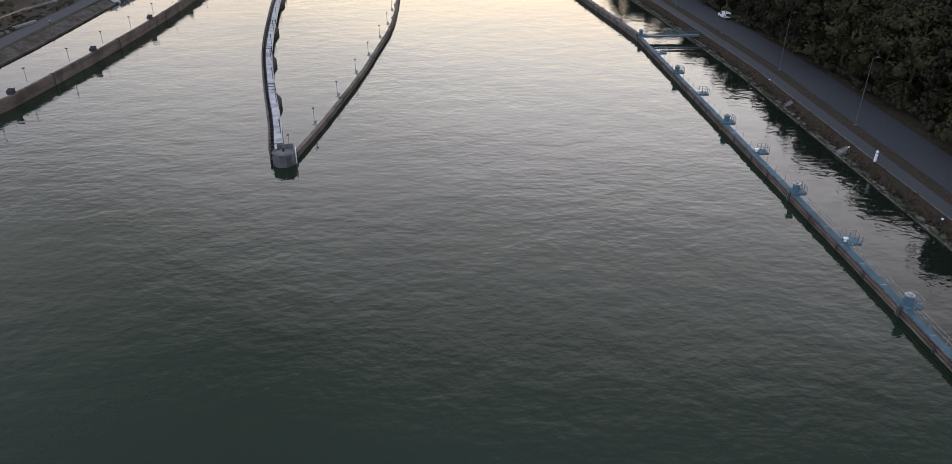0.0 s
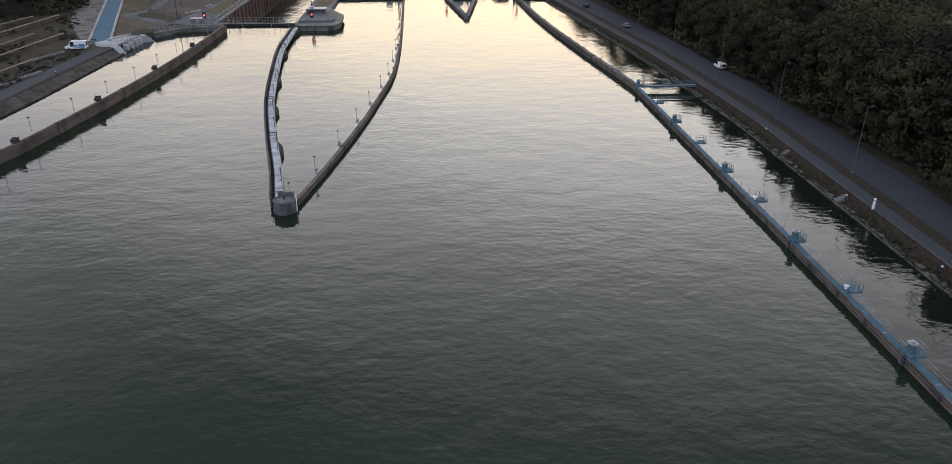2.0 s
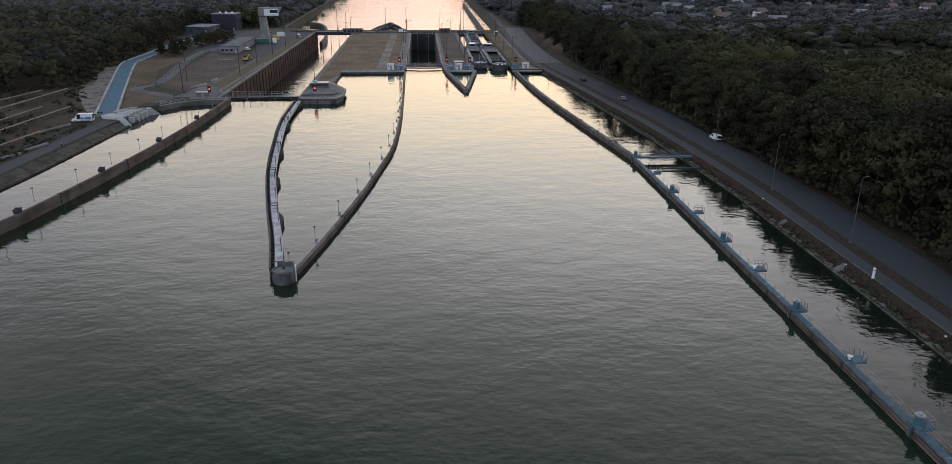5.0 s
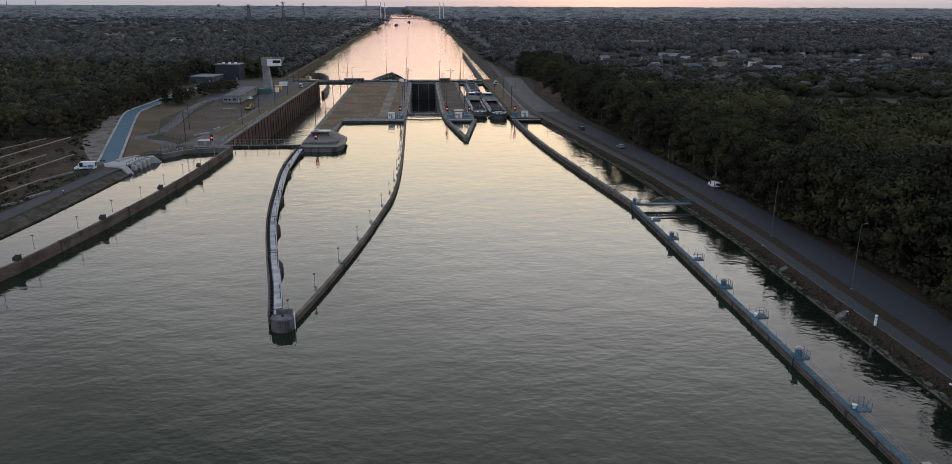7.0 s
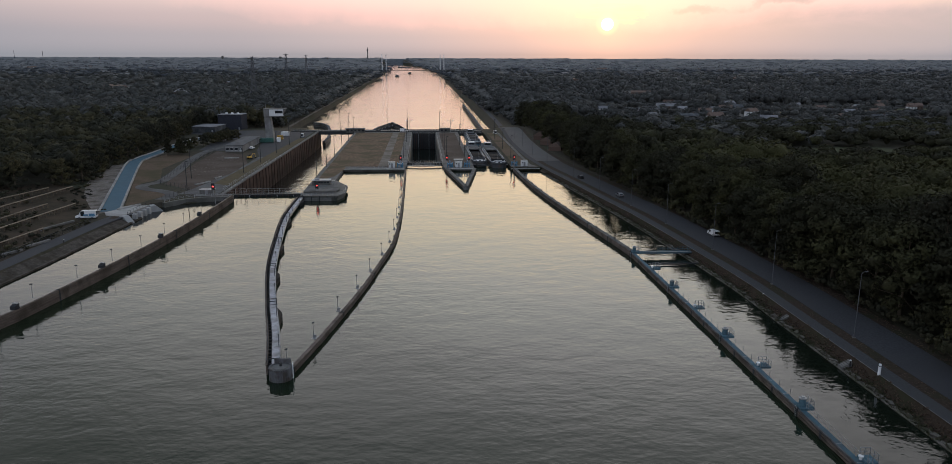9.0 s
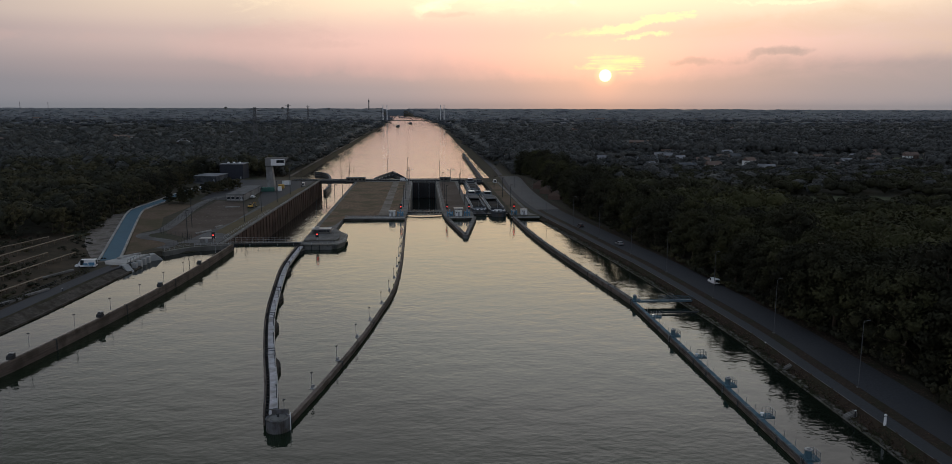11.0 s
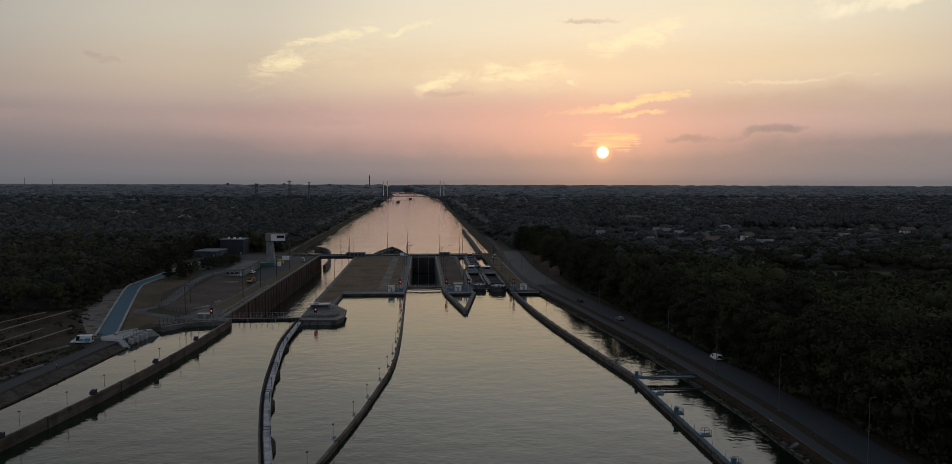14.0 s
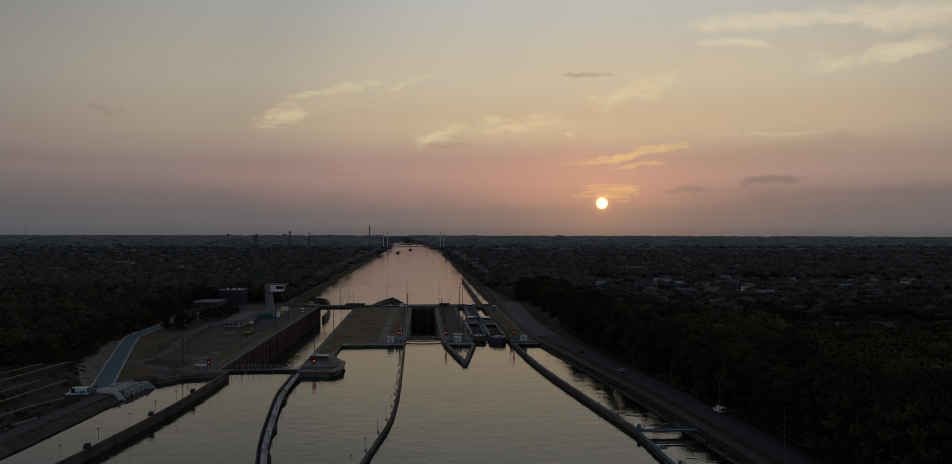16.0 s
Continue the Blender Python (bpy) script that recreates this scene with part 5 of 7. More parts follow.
def car(name, x, y, z, a, paint, label, length_=4.4, width=1.8, high=1.5, van=False):
    t = thing(name, x, y, z, a, label, "car" if not van else "van")
    L, W, H = length_ / 2, width / 2, high
    roof = [(-L, 0.35), (L, 0.35), (L, 0.80), (L * 0.96, 1.0), (L * 0.72, 1.15), (L * 0.45, H * 0.97), (L * 0.34, H), (-L * 0.95, H), (-L, H * 0.9)] if van else \
        [(-L, 0.35), (L, 0.35), (L, 0.68), (L * 0.95, 0.8), (L * 0.45, 0.92), (L * 0.08, H), (-L * 0.55, H), (-L * 0.92, 0.98), (-L, 0.9)]
    bm = bmesh.new()
    rows = []
    for s, k in ((-1, 0.0), (-0.97, 0.06), (0.97, 0.06), (1, 0.0)):
        rows.append([bm.verts.new((px, s * W * (1.0 if pz < 1.0 else 0.86), pz if abs(s) == 0.97 else pz)) for px, pz in roof])
    n = len(roof)
    for a_, b_ in zip(rows, rows[1:]):
        for j in range(n):
            bm.faces.new((a_[j], a_[(j + 1) % n], b_[(j + 1) % n], b_[j]))
    bm.faces.new(rows[0])
    bm.faces.new(rows[-1][::-1])
    bmesh.ops.recalc_face_normals(bm, faces=list(bm.faces))
    part("body", bevelled(bm, 0.04), paint, t)
    for s in (-1, 1):
        zz, w2 = H - 0.12, W * 0.88
        part("side_window", prism(bmesh.new(), [(L * 0.12 if van else -L * 0.6, min(s * w2, s * (W * 0.99))), (L * (0.46 if van else 0.3), min(s * w2, s * W * 0.99)), (L * (0.46 if van else 0.3), max(s * w2, s * W * 0.99)), (L * 0.12 if van else -L * 0.6, max(s * w2, s * W * 0.99))], 0.98, zz), GLASS, t)
        for xx in (-L * 0.62, L * 0.62):
            wh = part("wheel", cyl(bmesh.new(), 0, 0, -0.11, 0.11, 0.33, None, 18), RUBBER, t)
            wh.matrix_basis = pose(xx, s * (W - 0.1), 0.33, 90)
            part("rim", cyl(bmesh.new(), 0, 0, -0.12, 0.12, 0.2, None, 12), GALV, wh)
        part("tail_light", boxes((-L - 0.03, -L + 0.05, s * W * 0.8 - 0.1, s * W * 0.8 + 0.1, 0.72, 1.0)), TAILLAMP, t)
        part("headlight", boxes((L - 0.08, L + 0.02, s * W * 0.75 - 0.15, s * W * 0.75 + 0.15, 0.6, 0.75)), WHITE, t)
    ws = bmesh.new()
    box(ws, -0.02, 0.02, -W * 0.8, W * 0.8, 0.05, math.hypot(0.27 * L, H * 0.97 - 1.15) - 0.05 if van else 0.62)
    g = part("windscreen", ws, GLASS, t)
    g.matrix_basis = pose(L * (0.725 if van else 0.30), 0, 1.16 if van else 0.97, 0, -math.degrees(math.atan2(0.27 * L, H * 0.97 - 1.15)) if van else -50, 0)
    part("rear_window", boxes((-L * (1.0 if van else 0.85) - 0.03, -L * (0.97 if van else 0.8), -W * 0.7, W * 0.7, 0.98, H - 0.18)), GLASS, t)
    part("bumper", boxes((-L - 0.06, -L + 0.1, -W * 0.92, W * 0.92, 0.32, 0.5)), RUBBER, t)
    return t


CARGREY = material("grey_car_paint", (0.22, 0.23, 0.24), (0.25, 0.26, 0.27), 1, 0.3, 0, 0.3)
BLACKPAINT = material("black_car_paint", (0.02, 0.02, 0.022), (0.03, 0.03, 0.032), 1, 0.3, 0, 0.2)
car("delivery_van", 86.0, 212.0, land(212) + 0.07, 95, WHITE, "small white delivery van on the canal road", 4.4, 1.8, 1.8, True)
car("estate_car", 74.9, 277.7, land(277) + 0.07, 99, CARGREY, "grey car parked on the canal road")
car("hatchback", 69.0, 321.0, land(321) + 0.07, 100, BLACKPAINT, "dark hatchback parked on the canal road", 3.9, 1.7, 1.5)


# ---- lock heads: signals, cabinets, cabins, masts ----
def signal(x, y, z, h, label="red lock signal lamp on a dark board"):
    t = thing("lock_signal", x, y, z, label=label, category="signal lamp", group="lock signals")
    part("pole", cyl(bmesh.new(), 0, 0, 0, h - 0.9, 0.12, 0.1, 8), GALV, t)
    part("board", boxes((-0.62, 0.62, 0.0, 0.14, h - 1.3, h + 1.2)), DARKSTEEL, t)
    part("hood", boxes((-0.34, 0.34, -0.3, 0.0, h + 0.32, h + 0.4)), DARKSTEEL, t)
    lens = cyl(bmesh.new(), 0, 0, 0, 0.12, 0.28, 0.26, 16)
    part("red_lens", lens, REDLAMP, t).matrix_basis = pose(0, 0.0, h, 90)
    part("dark_lens", cyl(bmesh.new(), 0, 0, 0, 0.08, 0.26, 0.24, 12), GLASS, t).matrix_basis = pose(0, 0, h - 0.8, 90)
    return t


for x, y, z, h in ((-9.9, 359.5, 1.2, 4.9), (12.1, 358.5, 1.2, 4.9), (22.7, 358.2, 1.2, 4.9), (44.4, 357.8, 1.6, 4.6)):
    signal(x, y, z, h)
signal(-40.3, 290.2, 2.70, 2.2)
signal(-79.2, 289.5, 1.85, 3.1)


def drive_house(x, y, box_x):
    t = thing("gate_drive", x, y, 1.2 if x < 40 else 1.62, label="bright blue steel gate drive frame", category="gate drive", group="gate drives")
    fr = bmesh.new()
    for dx in (-1.2, 0, 1.2):
        box(fr, dx - 0.22, dx + 0.22, -0.5, 0.5, 0, 3.2 if dx == 0 else 2.4)
    box(fr, -1.5, 1.5, -0.6, 0.6, 1.4, 1.9)
    part("frame", bevelled(fr, 0.05), CABIN_BLUE, t)
    part("motor", cyl(bmesh.new(), 0.6, 0.9, 0.1, 1.1, 0.4, None, 12), CABIN_BLUE, t)
    c = thing("equipment_box", box_x, y + 0.3, 1.2 if x < 40 else 1.62, label="white equipment cabin beside the lock mouth", category="cabin", group="equipment cabins")
    part("wall", bevelled(boxes((-1.5, 1.5, -1.2, 1.2, 0, 2.6)), 0.06), WHITE, c)
    part("roof", bevelled(boxes((-1.65, 1.65, -1.35, 1.35, 2.6, 2.75)), 0.04), GALV, c)
    part("vent", boxes((-1.2, -0.7, -1.26, -1.18, 1.5, 2.1)), DARKSTEEL, c)
    part("door", boxes((-0.4, 0.5, -1.26, -1.18, 0.05, 2.1)), GALV, c)


drive_house(-10.2, 361.5, -14.2)
drive_house(13.6, 360.8, 17.8)
drive_house(44.8, 360.8, 49.6)
blue = thing("gate_drive", 21.9, 360.8, 1.2, label="bright blue steel gate drive frame", category="gate drive", group="gate drives")
fr = boxes((-1.4, -1.0, -0.5, 0.5, 0, 2.4), (1.0, 1.4, -0.5, 0.5, 0, 2.4), (-0.25, 0.25, -0.5, 0.5, 0, 3.2), (-1.4, 1.4, -0.6, 0.6, 1.4, 1.9))
part("frame", bevelled(fr, 0.05), CABIN_BLUE, blue)
c = thing("equipment_box", 18.0, 366.0, 1.2, label="grey flat-roofed cabin with a dark window band", category="cabin", group="equipment cabins")
part("wall", boxes((-2.0, 2.0, -1.5, 1.5, 0, 3.0)), PALECON, c)
part("window", boxes((-1.7, 1.7, -1.56, -1.48, 1.9, 2.6)), GLASS, c)
part("roof", boxes((-2.3, 2.3, -1.8, 1.8, 3.0, 3.2)), GALV, c)

# projecting quay shelves of the islands over dark recesses
for nm, x0, x1, y0, y1, lab in (("quay_shelf", -36.6, -8.0, 356.0, 357.4, "grey concrete quay edge"), ("quay_shelf", 11.2, 25.2, 355.6, 357.2, "grey concrete quay edge"), ("quay_shelf", 42.9, 56.5, 355.4, 357.0, "grey concrete quay edge")):
    tagged(part(nm, boxes((x0, x1, y0, y1, 0.85, 1.28)), PALECON), lab, "quay edge", kind="structure")

# platform with the control cabin at the nose of the first island
plat = thing("lock_platform", -39, 293, 0, label="rounded concrete platform at the head of the large lock", category="platform", kind="structure")
# Shade on the platform is put into its colour by the darker concrete.
part("lower_wall", prism(bmesh.new(), [(-6.4, -8.3), (6.9, -8.7), (8.9, -2.4), (8.2, 12), (1.9, 27), (-6.9, 27)], -1.5, 1.15), DARKCON, plat, "dark concrete front wall, shade in its colour")
part("ledge", prism(bmesh.new(), [(-6.9, -8.8), (7.3, -9.2), (9.6, -2.4), (9.0, 12.5), (2.3, 28), (-7.1, 28)], 1.15, 1.95), DARKCON, plat, "projecting concrete ledge")
part("upper_step", prism(bmesh.new(), [(-6.2, -3.2), (5.6, -3.4), (6.6, 1.0), (6.0, 11), (2.0, 21), (-6.2, 21)], 1.95, 2.55), DARKCON, plat)
part("coping", prism(bmesh.new(), [(-6.4, -3.4), (5.8, -3.6), (6.8, 1.0), (6.2, 11.2), (2.1, 21.2), (-6.4, 21.2)], 2.55, 2.70), CONCRETE, plat)
for k in range(5):
    part("fender_post", boxes((-5.6 + 2.9 * k, -5.3 + 2.9 * k, -9.1 - 0.03 * k, -8.7, -0.6, 1.9)), DARKSTEEL, plat)
cab = thing("control_cabin", -40.6, 306.0, 2.70, label="low grey control cabin with a dark window band", category="cabin")
part("wall", bevelled(boxes((-3.4, 3.6, -2.0, 2.0, 0, 1.75)), 0.06), CONCRETE, cab)
for k in range(4):
    part("window", boxes((-0.9 + k * 1.1, -0.05 + k * 1.1, -2.07, -1.98, 0.75, 1.4)), GLASS, cab)
part("door", boxes((-2.6, -1.8, -2.06, -1.98, 0, 1.7)), DARKSTEEL, cab)
part("roof", bevelled(boxes((-3.7, 3.9, -2.3, 2.3, 1.75, 1.95)), 0.05), GALV, cab)
part("roof_unit", bevelled(boxes((-2.4, -0.8, -0.8, 0.9, 1.95, 2.5)), 0.05), GALV, cab)
for x in (4.6, 5.3):
    part("pipe_frame", tube(bmesh.new(), [(x, -1.8, -0.02), (x, -1.8, 1.5), (x, 1.8, 1.5), (x, 1.8, -0.02)], 0.06, 6), GALV, cab)


def railing(name, pts, z, label, group, step=2.0, h=1.1, mat=GALV):
    line = curve(pts, step) if len(pts) > 2 else [Vector(pts[0]).lerp(Vector(pts[1]), k / max(1, round((Vector(pts[1]) - Vector(pts[0])).length / step))) for k in range(max(1, round((Vector(pts[1]) - Vector(pts[0])).length / step)) + 1)]
    x, y = line[0]
    t = thing(name, x, y, z, label=label, category="railing", group=group)
    loc = rel(line, x, y)
    pst = None
    for p in loc:
        if pst is None:
            pst = part("post", boxes((-0.04, 0.04, -0.04, 0.04, 0, h)), mat, t)
        else:
            again("post", pst, t, pose(p.x, p.y, 0))
    bars = bmesh.new()
    for zz in (h, h * 0.55):
        tube(bars, [(p.x, p.y, zz) for p in loc], 0.035, 5)
    part("rail", bars, mat, t)
    return t


railing("quay_railing", [(-36.0, 357.6), (-16.5, 357.6)], 1.28, "thin grey railing along the quay edge", "quay railings")
railing("quay_railing", [(-45.6, 302.0), (-45.6, 284.6), (-38.0, 284.4), (-31.9, 284.2), (-29.8, 290.6), (-30.3, 304)], 1.95, "thin grey railing round the lock platform", "quay railings")
railing("quay_railing", [(-7.2, 374), (-6.5, 520)], 1.2, "thin grey railing along the middle lock", "quay railings", 5.0)
railing("quay_railing", [(10.6, 374), (10.5, 520)], 1.2, "thin grey railing along the middle lock", "quay railings", 5.0)


def mast(x, y, z, h, label="tall thin grey lamp mast on the lock island", name="lamp_mast", arms=1):
    t = thing(name, x, y, z, label=label, category="lamp mast", group="lock lamp masts")
    part("pole", cyl(bmesh.new(), 0, 0, 0, h, 0.17, 0.10, 8), DARKSTEEL, t)
    hd = bmesh.new()
    for s in range(arms):
        q = -1 if s else 1
        box(hd, min(0, q * 1.1), max(0, q * 1.1), -0.14, 0.14, h - 0.05, h + 0.12)
    part("head", hd, DARKSTEEL, t)
    return t


for i, (x, y) in enumerate([(-45.6, 330), (-45.6, 365), (-45.6, 400), (-45.5, 438), (-45.4, 478), (-45.4, 515), (-80.2, 345), (-79.3, 378), (-78.4, 415), (-77.6, 452), (-76.8, 490), (-92, 300), (-99, 330),
                            (-9.4, 395), (-9.2, 430), (-9.0, 470), (-8.8, 510), (13.0, 392), (13.0, 428), (13.0, 470), (22.8, 400), (22.8, 450), (46.5, 390), (46.5, 430), (46.5, 480)]):
    mast(x, y, 1.2 if -60 < x < 40 else land(y) + 0.03, 11.5 if i % 3 else 12.5)
for x in (-87, -56, -50, -24, -9.5, 13, 27.5, 29.5):
    mast(x, 533 if x != -24 else 545, 1.2, 13 + (x * 7) % 5, "thin mast beside the road bridge", "signal_mast")
for x in (-8.2, 20.5):
    t = thing("radar_mast", x, 531, 1.2, label="grey lattice mast with cross arms beside the bridge", category="mast", group="radar masts")
    part("pole", cyl(bmesh.new(), 0, 0, 0, 9.5, 0.16, 0.1, 8), GALV, t)
    part("cross_arm", boxes((-2.0, 2.0, -0.1, 0.1, 7.6, 7.8), (-1.2, 1.2, -0.1, 0.1, 6.3, 6.45)), GALV, t)
    for s in (-1.9, 1.9):
        part("lamp", boxes((s - 0.3, s + 0.3, -0.25, 0.25, 7.8, 8.4)), WHITE, t)
for x, y, w in ((-45.5, 531, 13), (16.5, 530, 7)):
    t = thing("gate_house", x, y, 1.2, label="low dark machinery house at the lower lock head", category="machine house", group="machine houses")
    part("wall", boxes((-w / 2, w / 2, -2.2, 2.2, 0, 2.6)), DARKCON, t)
    part("roof", boxes((-w / 2 - 0.4, w / 2 + 0.4, -2.6, 2.6, 2.6, 2.9)), CONCRETE, t)
    for k in range(int(w / 2.6)):
        part("window", boxes((-w / 2 + 0.8 + k * 2.6, -w / 2 + 2.2 + k * 2.6, -2.26, -2.18, 1.0, 2.1)), GLASS, t)
# dark raised wedge, added in place of the V of guide walls beyond the lock
wedge = thing("bascule_leaf", -32, 536.5, 1.8, label="dark raised steel wedge in place of the guide walls beyond", category="bridge leaf")
bm = bmesh.new()
vs = [bm.verts.new((x, y, z)) for y in (-0.6, 0.6) for x, z in ((0, 0), (12.5, 4.2), (15.4, 4.6), (22.8, 0.4), (20.6, 0.2), (14.4, 3.2), (3, 0))]
bm.faces.new(vs[:7])
bm.faces.new(vs[7:][::-1])
for k in range(7):
    bm.faces.new((vs[k], vs[7 + k], vs[7 + (k + 1) % 7], vs[(k + 1) % 7]))
bmesh.ops.recalc_face_normals(bm, faces=list(bm.faces))
part("girder", bm, DARKSTEEL, wedge)
for k in range(5):
    part("brace", boxes((2.2 + 2.4 * k, 2.6 + 2.4 * k, -0.7, 0.7, 0.3 + 0.7 * k, 1.0 + 0.75 * k)), GALV, wedge)


# ---- barges ----
def barge(x, y, z, a, L, W, label, cover=True, paint=HULL, group="barges in the lock"):
    t = thing("barge", x, y, z, a, label, "barge", group)
    h = W / 2
    outline = [(0, -L / 2)]
    for k in range(1, 8):
        q = k / 7
        outline.append((h * math.sin(q * math.pi / 2) ** 0.6, -L / 2 + 0.11 * L * (1 - math.cos(q * math.pi / 2))))
    outline += [(h, L / 2 - 2.0), (h * 0.8, L / 2)]
    full = outline + [(-px, py) for px, py in outline[::-1] if px > 0.01]
    part("hull", prism(bmesh.new(), full, -1.0, 2.1), paint, t)
    part("rubbing_rail", prism(bmesh.new(), [(px * 1.02, py * 1.005) for px, py in full], 1.75, 1.95), DARKSTEEL, t)
    part("deck", prism(bmesh.new(), [(px * 0.96, py * 0.985) for px, py in full], 2.1, 2.16), HATCH, t)
    y0, y1 = -L * 0.37, L * 0.27
    part("hold", boxes((-h * 0.78, h * 0.78, y0, y1, 2.16, 2.22)), HOLD, t, "dark rusty hold floor")
    for s in (-1, 1):
        part("coaming", boxes((s * h * 0.80 - 0.12, s * h * 0.80 + 0.12, y0, y1, 2.16, 3.35)), GREYPAINT, t)
    part("coaming", boxes((-h * 0.8, h * 0.8, y0 - 0.1, y0 + 0.1, 2.16, 3.35), (-h * 0.8, h * 0.8, y1 - 0.1, y1 + 0.1, 2.16, 3.35)), HATCH, t)
    n = 9
    for k in range(n):
        a0 = y0 + (y1 - y0) * k / n
        if (cover and k > 5) or (not cover and k % 3 == 0):
            hb = bmesh.new()
            prism(hb, [(-h * 0.79, a0 + 0.12), (h * 0.79, a0 + 0.12), (h * 0.79, a0 + (y1 - y0) / n - 0.12), (-h * 0.79, a0 + (y1 - y0) / n - 0.12)], 3.35, 3.5)
            part("hatch_cover", bevelled(hb, 0.04), HATCH, t)
        else:
            part("hold_beam", boxes((-h * 0.78, h * 0.78, a0 - 0.1, a0 + 0.1, 2.9, 3.1)), DARKSTEEL, t)
    wh = part("wheelhouse", bevelled(boxes((-h * 0.42, h * 0.42, L * 0.33, L * 0.385, 2.16, 4.9)), 0.08), GREYPAINT, t)
    part("window", boxes((-h * 0.40, h * 0.40, L * 0.33 - 0.06, L * 0.33 + 0.02, 3.7, 4.7)), GLASS, wh)
    part("window", boxes((-h * 0.44, -h * 0.41, L * 0.335, L * 0.38, 3.7, 4.7), (h * 0.41, h * 0.44, L * 0.335, L * 0.38, 3.7, 4.7)), GLASS, wh)
    part("roof", boxes((-h * 0.47, h * 0.47, L * 0.325, L * 0.39, 4.9, 5.05)), WHITE, wh)
    part("cabin", bevelled(boxes((-h * 0.75, h * 0.75, L * 0.39, L * 0.475, 2.16, 3.7)), 0.06), GREYPAINT, t)
    part("cabin_roof", boxes((-h * 0.78, h * 0.78, L * 0.388, L * 0.478, 3.7, 3.8)), HATCH, t)
    part("forecastle", bevelled(boxes((-h * 0.45, h * 0.45, -L * 0.43, -L * 0.40, 2.16, 2.9)), 0.06), GREYPAINT, t)
    part("bulwark", sweep(bmesh.new(), [Vector(p) for p in [(-px, py) for px, py in outline[7:0:-1]] + outline[:8]], rect(-0.12, 0.12, 2.1, 2.8)), HATCH, t, "dark grey bow bulwark")
    part("foredeck", prism(bmesh.new(), [(px * 0.90, py * 0.97) for px, py in [(-qx, qy) for qx, qy in outline[7:0:-1]] + outline[:8]], 2.16, 2.22), GREYPAINT, t, "pale grey foredeck")
    for s in (-1, 1):
        part("side_deck", boxes((min(s * h * 0.84, s * h * 0.96), max(s * h * 0.84, s * h * 0.96), y0, y1, 2.16, 2.22)), GREYPAINT, t, "pale side gangway")
        rl_ = bmesh.new()
        for k in range(7):
            box(rl_, s * h * 0.97 - 0.03, s * h * 0.97 + 0.03, -L * 0.36 + k * L * 0.1 - 0.03, -L * 0.36 + k * L * 0.1 + 0.03, 2.1, 3.1)
        box(rl_, s * h * 0.97 - 0.03, s * h * 0.97 + 0.03, -L * 0.36, L * 0.24, 3.04, 3.1)
        part("railing", rl_, GALV, t)
    part("radar_arch", tube(bmesh.new(), [(-h * 0.4, L * 0.345, 5.05), (-h * 0.4, L * 0.345, 6.3), (h * 0.4, L * 0.345, 6.3), (h * 0.4, L * 0.345, 5.05)], 0.08, 6), GALV, wh)
    part("dinghy", bevelled(boxes((-h * 0.3, h * 0.3, L * 0.43, L * 0.465, 3.8, 4.3)), 0.2), WHITE, t, "white upturned dinghy")
    part("hatch_box", boxes((-h * 0.35, -h * 0.05, -L * 0.455, -L * 0.437, 2.16, 2.6)), WHITE, t, "white deck box")
    part("hatch_box", boxes((h * 0.12, h * 0.4, -L * 0.45, -L * 0.44, 2.16, 2.5)), WHITE, t, "white deck box")
    part("winch", cyl(bmesh.new(), 0, -L * 0.465, 2.16, 2.8, 0.5, 0.4, 12), DARKSTEEL, t)
    for s in (-1, 1):
        part("bollard", cyl(bmesh.new(), s * h * 0.6, -L * 0.44, 2.16, 2.7, 0.18, 0.18, 8), WHITE, t)
    part("mast", cyl(bmesh.new(), 0, -L * 0.38, 3.0, 6.5, 0.08, 0.05, 6), GALV, t)
    for s in (-1, 1):
        part("anchor", boxes((s * h * 0.5 - 0.3, s * h * 0.5 + 0.3, -L * 0.46, -L * 0.44, 2.16, 2.5)), DARKSTEEL, t)
    return t


barge(29.0, 408, 0.0, 0, 76, 7.6, "dark cargo barge with grey hatches waiting in the lock")
barge(38.0, 404, 0.0, 0, 80, 8.2, "dark motor barge with pale bow deck in the lock", True)
barge(33.0, 486, 0.0, 0, 66, 7.0, "blue and white motor barge behind the first one", False, material("blue_hull_paint", (0.06, 0.11, 0.16), (0.09, 0.15, 0.20), 0.8, 0.5, 0.05))
barge(-68, 2285, -10, 0, 85, 11, "distant barge heading up the lower canal", True, HULL, "far barges")
barge(-36, 2650, -10, 0, 85, 11, "distant dark barge on the lower canal", True, HULL, "far barges")
barge(-75, 3800, -10, 35, 110, 12, "far barge near the canal bend", True, HULL, "far barges")

# ---- lower approach piers ----
low_walls = ((curve([(-96.9, 700), (-87, 690), (-78.5, 655), (-73.5, 615), (-69.6, 575), (-69.3, 545)], 7), "curved grey guide wall in the lower canal"),
             (curve([(-42, 560), (-38, 640), (-26, 700)], 12), "slanting grey guide wall below the island"),
             (curve([(-26, 700), (-16, 640), (-10, 552)], 12), "slanting grey guide wall below the island"),
             (curve([(53.4, 965), (52.8, 860), (52.0, 740), (51.0, 630), (50.0, 560)], 20), "long dark guide wall in the lower canal"))
for line, lab in low_walls:
    x, y = line[0]
    w = thing("guide_wall", x, y, -10, label=lab, category="guide wall", group="lower guide walls")
    part("core", sweep(bmesh.new(), rel(line, x, y), rect(-0.9, 0.9, -1.5, 3.2)), DARKCON, w)
    part("cap", sweep(bmesh.new(), rel(line, x, y), rect(-0.95, 0.95, 3.2, 3.6)), HATCH, w)
    part("rubbing_strip", sweep(bmesh.new(), rel(line, x, y), rect(0.9, 1.1, 1.0, 1.6)), PLANK, w)

